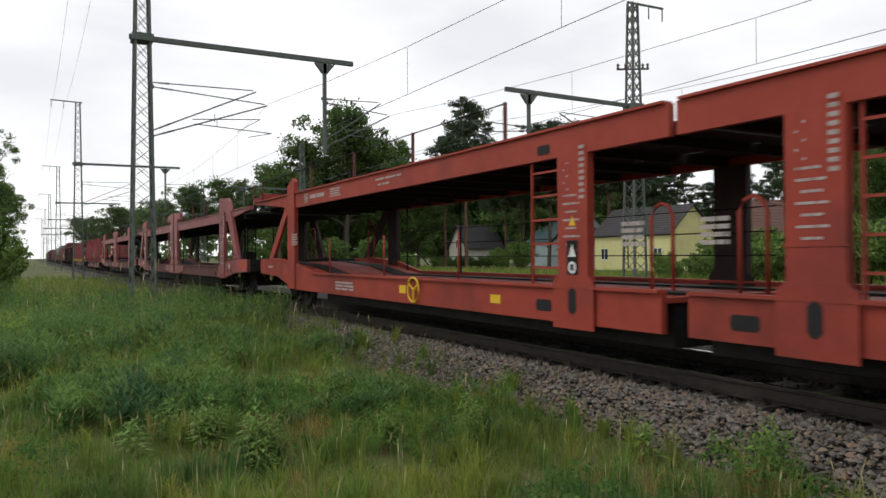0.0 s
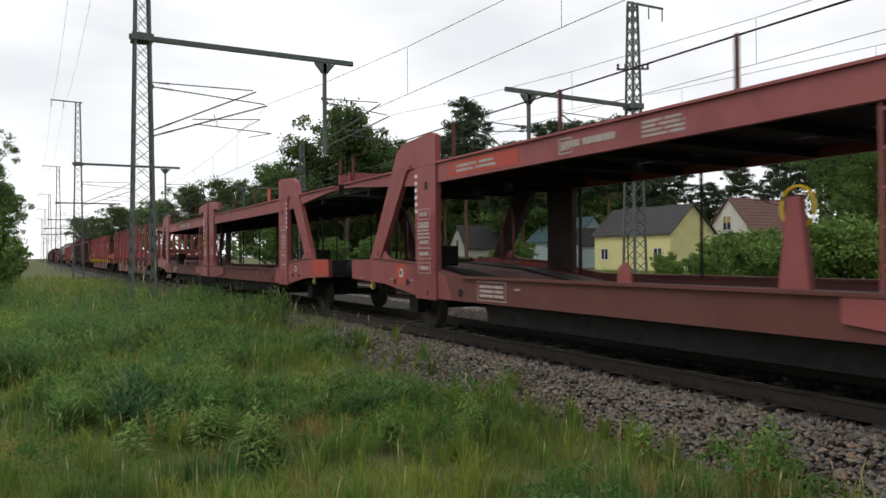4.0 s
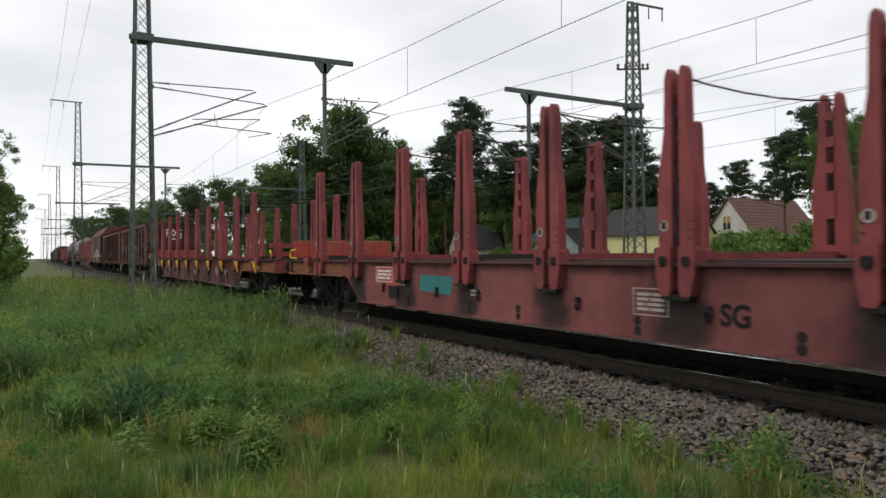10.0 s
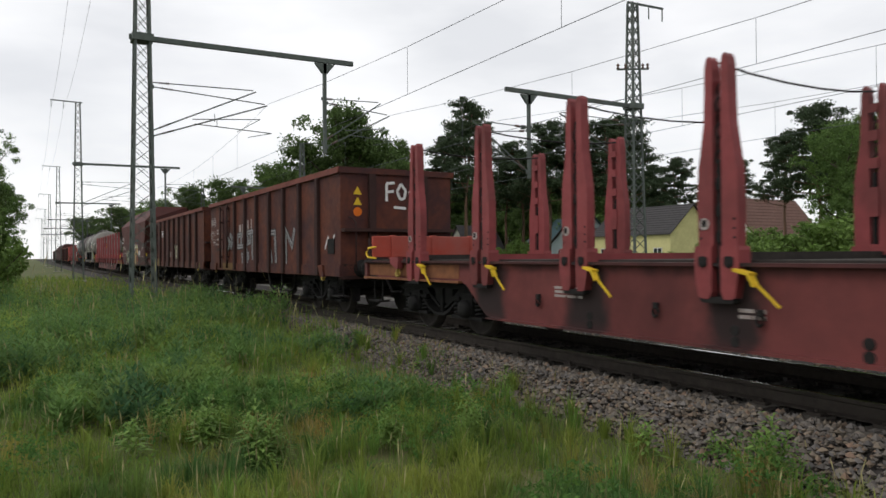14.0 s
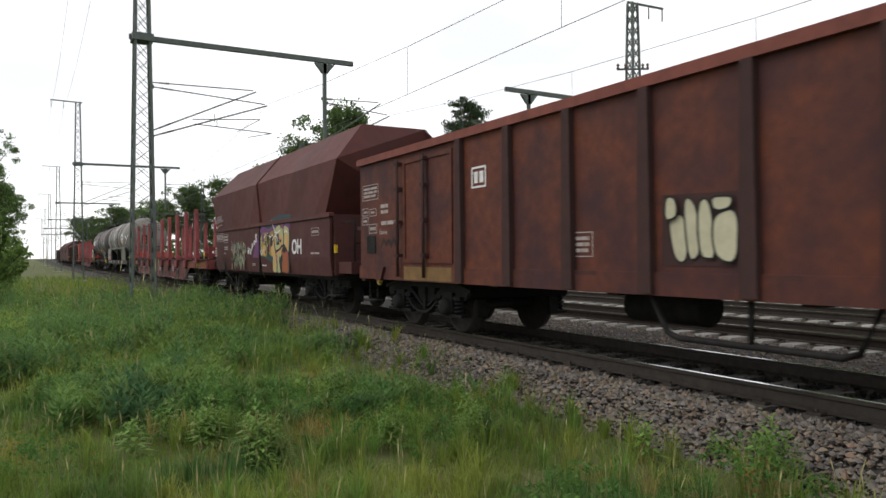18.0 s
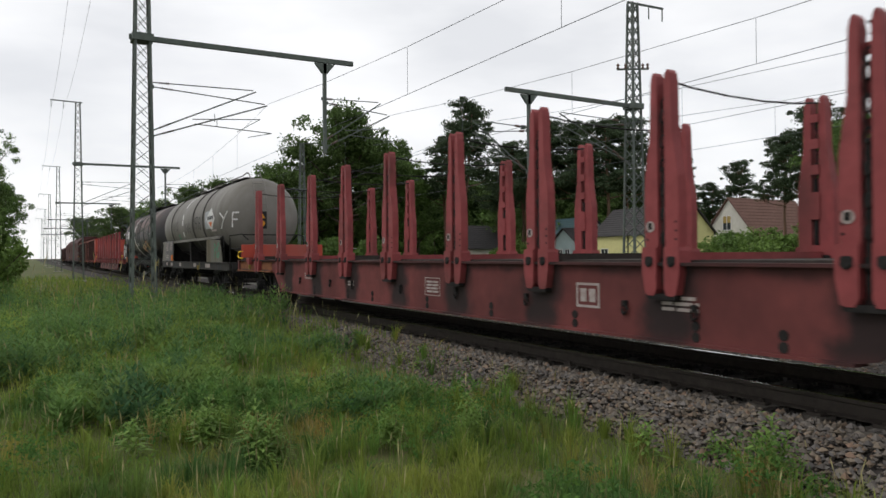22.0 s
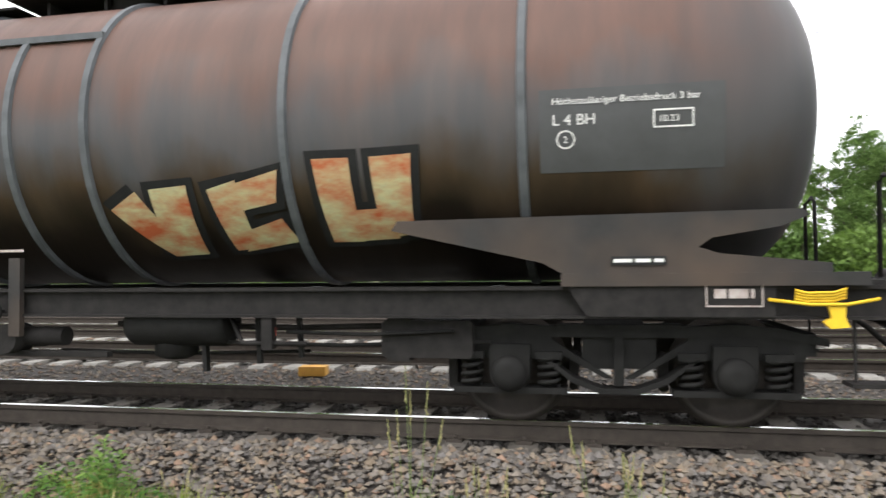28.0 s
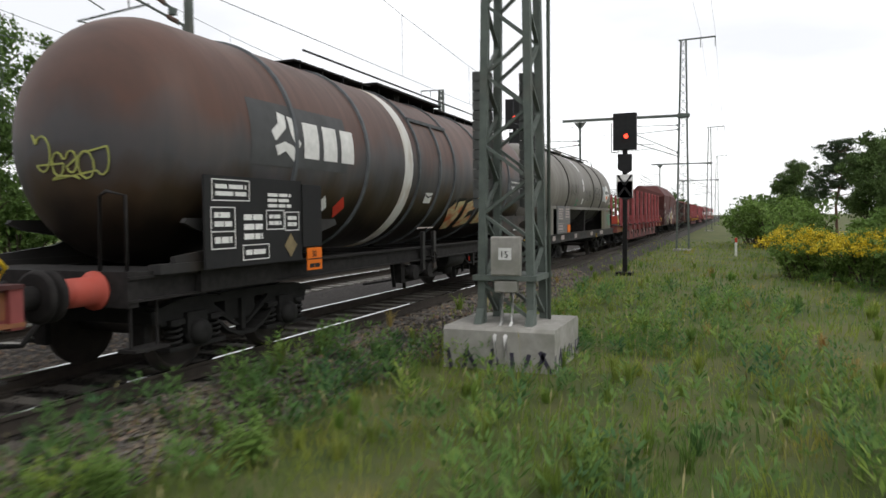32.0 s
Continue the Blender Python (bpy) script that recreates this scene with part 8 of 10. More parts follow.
# wires: messenger, contact wire and droppers over each track; feeders on the mast tops
xs_mast = sorted(MAST_X)
s_all = []
for ty in TRACKS:
    wire = thing("overhead_line", "thin overhead contact line with droppers", "overhead line", "overhead lines", "structure")
    s = Shape()
    s.rod([(-256, ty + 0.35, 5.05), (165, ty + 0.35, 5.05)], 0.007, 4)
    part("contact_wire", s, WIRE, wire)
    s, d = Shape(), Shape()
    for a, b in zip(xs_mast, xs_mast[1:]):
        pts = []
        for i in range(9):
            t = i / 8
            z = 6.9 - 1.0 * 4 * t * (1 - t)
            pts.append((a + (b - a) * t, ty + 0.35, z))
        s.rod(pts, 0.007, 4)
        for x, y, z in pts[1:-1]:
            d.bar((x, y, 5.05), (x, y, z), 0.007)
    part("messenger_wire", s, WIRE, wire)
    part("dropper", d, WIRE, wire)
for y, z in ((3.29 - 1.85, 12.95), (3.29 - 1.0, 12.95)):
    s = Shape()
    for a, b in zip(xs_mast, xs_mast[1:]):
        s.rod([(a + (b - a) * i / 8, y, z - 0.8 * 4 * (i / 8) * (1 - i / 8)) for i in range(9)], 0.006, 4)
    solo("feeder_wire", s, WIRE, "thin high feeder wire", "wire", "feeder wires", "structure")

# ---- signals ----
LAMP = mat("red_signal_lamp", (1.0, 0.06, 0.03), (1.0, 0.06, 0.03), 5, 0.3, glow=3.0)


def signal(x, y, h, board):
    m = thing("railway_signal", "black colour-light signal showing red", "railway signal", "signals", "", pose(x, y, -0.5))
    s = Shape()
    s.bar((0, 0, 0), (0, 0, h - 0.6), 0.16)
    s.box(-0.3, 0.3, -0.3, 0.3, -0.2, 0.15)
    part("post", s, UNDER, m)
    s = Shape()
    s.box(-0.12, 0.1, -0.42, 0.42, h - 1.35, h, 0.02)
    hd = part("signal_head", s, BLACK, m, "black signal screen")
    s = Shape()
    s.lathe([(-0.19, 0.075), (-0.12, 0.085)], "x", (0, -0.05, h - 0.85), 14)
    part("red_lamp", s, LAMP, hd, "lit red lamp")
    s = Shape()
    arc = [(0.1 * math.cos(math.pi * a / 8), 0.1 * math.sin(math.pi * a / 8)) for a in range(9)]
    s.prism_x([(-0.05 + y2, h - 0.85 + z2) for y2, z2 in arc] + [(-0.05 + y2 * 0.9, h - 0.85 + z2 * 0.9) for y2, z2 in arc[::-1]], -0.3, -0.1)
    part("hood", s, BLACK, hd)
    for i, w in enumerate((0.5, 0.55)):
        s = Shape()
        zt = h - 1.5 - i * 1.0
        s.prism_x([(-w / 2, zt), (-w / 2, zt - 0.6), (-0.05, zt - 0.72), (w / 2, zt - 0.55), (w / 2, zt)], -0.1, 0.05)
        part("extra_screen", s, BLACK, m)
    s = Shape()
    for y2 in (0.5, 0.9):
        s.rod([(0.1, y2 * 0.6, h - 1.4), (0.35, y2 * 0.6, h - 1.4), (0.35, y2 * 0.6, h - 0.3)], 0.015, 5)
    part("service_cage", s, UNDER, m)
    if board:
        s = Shape()
        s.box(-0.1, -0.08, -0.3, 0.3, 2.9, 3.75)
        b = part("sign_board", s, WHITE, m, "white board with two black angles")
        s = Shape()
        for sg in (1, -1):
            for f in (-1, 1):
                s.bar((-0.105, 0.25 * f, 3.325 + sg * 0.4), (-0.105, 0, 3.325 + sg * 0.04), 0.07, 0.006, (1, 0, 0))
        part("angle_mark", s, BLACK, b)
    return m


signal(35.2, 4.1, 6.0, True)
signal(40.0, 9.67, 7.6, False)


# ---- houses beyond the tracks ----
def house(name, x0, x1, y0, y1, eave, ridge, ridge_x, wall, roof, label, gable_window=None, doors=()):
    """A gabled house; ridge_x: the ridge runs along x, else along y."""
    g = -0.6
    h = thing(name, label, "house", "houses beyond the railway")
    wx, wy = (x1 - x0) / 2, (y1 - y0) / 2
    cx, cy = (x0 + x1) / 2, (y0 + y1) / 2
    t = 0.3
    s = Shape()
    if ridge_x:
        for xa in (x0, x1 - t):
            s.prism_x([(y0, g), (y1, g), (y1, eave), (cy, ridge), (y0, eave)], xa, xa + t)
        for ya in (y0, y1 - t):
            s.box(x0 + t, x1 - t, ya, ya + t, g, eave)
    else:
        for ya in (y0, y1 - t):
            s.prism_y([(x0, g), (x1, g), (x1, eave), (cx, ridge), (x0, eave)], ya, ya + t)
        for xa in (x0, x1 - t):
            s.box(xa, xa + t, y0 + t, y1 - t, g, eave)
    part("wall", s, wall, h)
    o = 0.35
    for k in (-1, 1):
        s = Shape()
        if ridge_x:
            sl = (ridge - eave) / wy
            s.prism_x([(cy, ridge + 0.12), (cy + k * (wy + o), eave - o * sl + 0.12), (cy + k * (wy + o), eave - o * sl), (cy, ridge)][::k], x0 - o, x1 + o)
        else:
            sl = (ridge - eave) / wx
            s.prism_y([(cx, ridge + 0.12), (cx + k * (wx + o), eave - o * sl + 0.12), (cx + k * (wx + o), eave - o * sl), (cx, ridge)][::-k], y0 - o, y1 + o)
        rf = part("roof", s, roof, h, "tiled pitched roof")
        # tile courses
        s = Shape()
        n = 12
        for i in range(n):
            f = (i + 0.5) / n
            if ridge_x:
                yy, zz = cy + k * (wy + o) * f, ridge + 0.12 - (ridge - eave + o * sl) * f
                s.box(x0 - o, x1 + o, yy - 0.03, yy + 0.03, zz - 0.03, zz + 0.035)
            else:
                xx, zz = cx + k * (wx + o) * f, ridge + 0.12 - (ridge - eave + o * sl) * f
                s.box(xx - 0.03, xx + 0.03, y0 - o, y1 + o, zz - 0.03, zz + 0.035)
        part("tile_course", s, roof, rf)
    return h


def window(parent, x, y, z, w, h, side="-y", blind=None):
    """A window on a wall that faces -y or +x."""
    rot = pose(x, y, z) if side == "-y" else pose(x, y, z, 0, 0, 90)
    s = Shape()
    for a, b, c, d in ((-w / 2 - 0.07, w / 2 + 0.07, h / 2, h / 2 + 0.08), (-w / 2 - 0.07, w / 2 + 0.07, -h / 2 - 0.08, -h / 2), (-w / 2 - 0.07, -w / 2, -h / 2, h / 2), (w / 2, w / 2 + 0.07, -h / 2, h / 2), (-0.03, 0.03, -h / 2, h / 2)):
        s.box(a, b, -0.06, 0.02, c, d)
    f = part("window", s, WHITE, parent, "white-framed window", rot)
    s = Shape().box(-w / 2, w / 2, -0.02, 0.01, -h / 2, h / 2)
    part("pane", s, mat("dark_glass", (0.03, 0.035, 0.04), (0.05, 0.055, 0.06), 2, 0.12, spec=0.8), f)
    if blind:
        s = Shape().box(-w / 2, w / 2, -0.04, -0.025, 0.0, h / 2)
        part("blind", s, blind, f, "half-lowered ochre blind")


YELLOWWALL = mat("pale_yellow_plaster", (0.66, 0.62, 0.30), (0.60, 0.56, 0.27), 3, 0.9, bump=0.1)
WHITEWALL = mat("off_white_plaster", (0.66, 0.64, 0.58), (0.58, 0.56, 0.5), 3, 0.9, bump=0.1)
BLUEWALL = mat("pale_blue_plaster", (0.42, 0.52, 0.52), (0.38, 0.47, 0.48), 3, 0.9, bump=0.1)
SLATE = mat("dark_grey_tiles", (0.075, 0.07, 0.07), (0.05, 0.048, 0.05), 6, 0.8, bump=0.4)
BROWNTILE = mat("weathered_brown_tiles", (0.17, 0.095, 0.075), (0.12, 0.07, 0.058), 5, 0.85, bump=0.4)
TEALROOF = mat("blue_green_roof", (0.055, 0.10, 0.11), (0.045, 0.08, 0.09), 5, 0.7)

hs = house("yellow_house", -68.3, -56.2, 60.0, 66.8, 3.7, 6.7, True, YELLOWWALL, SLATE, "pale yellow house with a dark grey tiled roof")
s = Shape().rod([(-62.5, 59.9, 3.6), (-62.5, 59.9, -0.4)], 0.06, 6)
part("downpipe", s, UNDER, hs)
for x in (-66.5, -58.0):
    window(hs, x, 59.99, 1.3, 1.1, 1.2)
hs = house("white_house", -61.8, -54.8, 72.0, 84.0, 3.5, 7.8, False, WHITEWALL, BROWNTILE, "white gabled house with a brown tiled roof")
window(hs, -58.6, 71.99, 4.9, 1.1, 1.6, blind=mat("ochre_blind", (0.45, 0.33, 0.12), None, 5, 0.8))
s = Shape().box(-58.6, -57.9, 78, 78.7, 7.0, 8.5, 0.03)
part("chimney", s, BROWNTILE, hs)
hs = house("small_blue_house", -84.8, -78.3, 66.0, 74.0, 2.6, 5.0, False, BLUEWALL, SLATE, "small pale blue house with a grey roof")
for x in (-82.4, -80.8):
    window(hs, x, 65.99, 1.2, 0.9, 1.6)
house("teal_roofed_house", -101.0, -89.0, 74.0, 82.0, 3.6, 7.2, True, BLUEWALL, TEALROOF, "house with a blue-green roof behind the trees")
hs = house("grey_house", -120.2, -114.0, 69.5, 77.5, 2.8, 6.8, False, WHITEWALL, SLATE, "off-white gabled house with a grey roof")
window(hs, -117.1, 69.49, 3.4, 0.9, 1.5)

# ---- trees and bushes ----
BARK = mat("grey_brown_bark", (0.10, 0.08, 0.062), (0.06, 0.05, 0.04), 5, 0.95, bump=0.8, stretch=(1, 1, 0.3))
PINEBARK = mat("reddish_pine_bark", (0.17, 0.10, 0.065), (0.09, 0.065, 0.05), 5, 0.95, bump=0.8, stretch=(1, 1, 0.3))
LEAF = mat("green_leaves", (0.125, 0.20, 0.05), (0.08, 0.145, 0.035), 0.6, 0.65, island=0.35, leafy=0.35, spec=0.25)
LEAFDARK = mat("deep_green_leaves", (0.10, 0.155, 0.045), (0.065, 0.11, 0.03), 0.6, 0.65, island=0.35, leafy=0.35, spec=0.25)
LEAFLIGHT = mat("fresh_green_leaves", (0.16, 0.245, 0.055), (0.10, 0.175, 0.04), 0.8, 0.65, island=0.35, leafy=0.35, spec=0.25)
NEEDLE = mat("dark_pine_needles", (0.07, 0.10, 0.05), (0.045, 0.07, 0.036), 0.8, 0.7, island=0.35, leafy=0.35, spec=0.2)
BROOM = mat("yellow_broom_flowers", (0.62, 0.46, 0.02), (0.5, 0.40, 0.03), 2, 0.7, island=0.25, spec=0.2)


def leaf_cloud(centres, per, spread, size, seed, squash=0.7):
    """Small leaf facets round many twig ends."""
    rng = np.random.default_rng(seed)
    c = np.repeat(np.array(centres), per, 0)
    n = len(c)
    g = rng.normal(0, 1, (n, 3))
    g /= np.linalg.norm(g, axis=1)[:, None]
    own = np.repeat(rng.uniform(0.55, 1.75, (len(centres), 1)), per, 0)
    p = c + g * spread * own * rng.uniform(0.0, 1, (n, 1)) ** 0.75 * np.array([1, 1, squash])
    a = rng.normal(0, 1, (n, 3))
    a /= np.linalg.norm(a, axis=1)[:, None]
    b = np.cross(a, rng.normal(0, 1, (n, 3)))
    b /= np.linalg.norm(b, axis=1)[:, None]
    sz = size * rng.uniform(0.6, 1.4, (n, 1))
    v = np.stack([p - a * sz, p + b * sz * 0.5, p + a * sz, p - b * sz * 0.5], 1).reshape(-1, 3)
    f = np.arange(n * 4).reshape(-1, 4)
    return v, f


def cloud_mesh(name, v, f, material):
    me = bpy.data.meshes.new(name)
    me.from_pydata(v, [], f)
    me.materials.append(material)
    return me


def limb(s, pts, r0, r1, seg=7):
    pts = [Vector(p) for p in pts]
    n = len(pts)
    vs = []
    for i, p in enumerate(pts):
        t = (pts[min(i + 1, n - 1)] - pts[max(i - 1, 0)]).normalized()
        u = Vector((0, 0, 1)) if abs(t.z) < 0.9 else Vector((1, 0, 0))
        a = t.cross(u).normalized()
        b = a.cross(t)
        r = r0 + (r1 - r0) * i / (n - 1)
        vs += [p + (a * math.cos(k * math.tau / seg) + b * math.sin(k * math.tau / seg)) * r for k in range(seg)]
    s.add(vs, [(i * seg + k, i * seg + (k + 1) % seg, (i + 1) * seg + (k + 1) % seg, (i + 1) * seg + k) for i in range(n - 1) for k in range(seg)], True)


def tree(name, label, kind, h, width, seed, leaf, per=26, size=0.16):
    """kind: broad, pine or bush. Built at the origin."""
    rnd = random.Random(seed)
    t = thing(name, label, "tree" if kind != "bush" else "bush", "trees round the railway" if kind != "bush" else "bushes round the railway")
    s = Shape()
    tips = []
    if kind == "broad":
        trunk = [(0, 0, -0.3), (rnd.uniform(-.2, .2), rnd.uniform(-.2, .2), h * 0.25), (rnd.uniform(-.5, .5), rnd.uniform(-.5, .5), h * 0.55), (rnd.uniform(-.6, .6), rnd.uniform(-.6, .6), h * 0.9)]
        limb(s, trunk, h * 0.022, h * 0.005)
        for i in range(26):
            z0 = h * rnd.uniform(0.18, 0.75)
            a = rnd.uniform(0, math.tau)
            f = (z0 / h)
            reach = width / 2 * (1.05 - abs(f - 0.45) * 0.9) * rnd.uniform(0.65, 1.05)
            e = (reach * math.cos(a), reach * math.sin(a), min(h * 0.97, z0 + h * rnd.uniform(0.08, 0.28)))
            m = (e[0] * 0.5, e[1] * 0.5, z0 + (e[2] - z0) * 0.35)
            limb(s, [(0, 0, z0), m, e], h * 0.008, h * 0.0015, 5)
            for q in range(13):
                w = rnd.uniform(0.35, 1.08)
                tips.append((e[0] * w + rnd.gauss(0, width * 0.05), e[1] * w + rnd.gauss(0, width * 0.05), z0 + (e[2] - z0) * w + rnd.gauss(0, h * 0.035)))
        for q in range(40):
            a, w = rnd.uniform(0, math.tau), rnd.uniform(0, 0.36)
            tips.append((width * w * math.cos(a), width * w * math.sin(a), h * rnd.uniform(0.72, 0.97)))
        v, f = leaf_cloud(tips, per, width * 0.075, size, seed)
    elif kind == "pine":
        limb(s, [(0, 0, -0.3), (0.15, 0, h * 0.4), (rnd.uniform(-.4, .4), rnd.uniform(-.4, .4), h * 0.95)], h * 0.014, h * 0.004)
        for i in range(24):
            z0 = h * (0.5 + 0.47 * i / 24)
            a = i * 2.4 + rnd.uniform(-.4, .4)
            reach = width / 2 * (1.1 - 0.75 * max(0, (z0 / h - 0.62) / 0.38)) * rnd.uniform(0.55, 1.05)
            e = (reach * math.cos(a), reach * math.sin(a), z0 + h * rnd.uniform(-0.01, 0.05))
            limb(s, [(0, 0, z0 - 0.3), (e[0] * 0.5, e[1] * 0.5, z0 - 0.1), e], h * 0.005, h * 0.0015, 5)
            for q in range(11):
                w = rnd.uniform(0.3, 1.08)
                tips.append((e[0] * w + rnd.gauss(0, 0.3), e[1] * w + rnd.gauss(0, 0.3), e[2] + rnd.gauss(0.1, 0.2)))
        v, f = leaf_cloud(tips, per, width * 0.085, size, seed, 0.5)
    else:
        for i in range(14):
            a, w = rnd.uniform(0, math.tau), rnd.uniform(0.2, 1.0)
            e = (width / 2 * w * math.cos(a), width / 2 * w * math.sin(a), h * (1.05 - 0.55 * w * w) * rnd.uniform(0.75, 1.0))
            limb(s, [(e[0] * 0.15, e[1] * 0.15, -0.2), (e[0] * 0.6, e[1] * 0.6, e[2] * 0.5), e], 0.05, 0.012, 5)
            for q in range(9):
                w2 = rnd.uniform(0.3, 1.03)
                tips.append((e[0] * w2 + rnd.gauss(0, width * 0.05), e[1] * w2 + rnd.gauss(0, width * 0.05), max(0.1, e[2] * w2 + rnd.gauss(0, h * 0.06))))
        v, f = leaf_cloud(tips, per, width * 0.09, size, seed)
    part("trunk" if kind != "bush" else "stem", s, PINEBARK if kind == "pine" else BARK, t)
    part("crown", cloud_mesh("crown", v, f, leaf), None, t, "dense leafy crown" if kind != "pine" else "tufted needle crown")
    return t


def put(proto, x, y, sc, turn=0.0, wide=1.0, z=-0.55):
    return copy_thing(proto, pose(x, y, z, 0, 0, turn) @ Matrix.Diagonal((sc * wide, sc * wide, sc, 1)))


OAK = tree("broadleaf_tree", "full-crowned green broadleaf tree", "broad", 10, 8, 11, LEAFDARK, 95, 0.11)
ASH = tree("broadleaf_tree", "leafy green broadleaf tree with a loose crown", "broad", 10, 6.5, 23, LEAF, 80, 0.1)
PINE = tree("pine_tree", "tall Scots pine with a dark tufted crown", "pine", 10, 4.6, 31, NEEDLE, 100, 0.07)
PINE2 = tree("pine_tree", "slender Scots pine with a sparse dark crown", "pine", 10, 3.8, 37, NEEDLE, 85, 0.07)
BIRCH = tree("broadleaf_tree", "tall leafy tree close beside the tracks", "broad", 10, 6.5, 67, LEAF, 110, 0.075)
BUSH = tree("bush", "dense dark green wild bush", "bush", 3, 3.6, 41, LEAF, 60, 0.085)
BUSH2 = tree("bush", "fresh pale green leafy bush", "bush", 3, 4.0, 43, LEAFLIGHT, 60, 0.085)
GORSE = tree("flowering_bush", "broom bush covered in yellow flowers", "bush", 2, 2.8, 47, LEAFLIGHT, 60, 0.05)
gv, gf = leaf_cloud([(1.25 * math.cos(i * 2.4) * (i / 60) ** 0.5, 1.25 * math.sin(i * 2.4) * (i / 60) ** 0.5, 1.9 - 0.75 * (i / 60)) for i in range(60)], 45, 0.24, 0.035, 5)
part("blossom", cloud_mesh("blossom", gv, gf, BROOM), None, GORSE, "bright yellow flowers")
HEDGE = tree("hedge_bush", "clipped dense green hedge bush", "bush", 1.6, 3.0, 53, LEAF, 60, 0.07)


def spot(az, d):
    """A place d metres off in the direction az (degrees, to the left of straight across the tracks)."""
    return -d * math.sin(radians(az)), d * math.cos(radians(az))


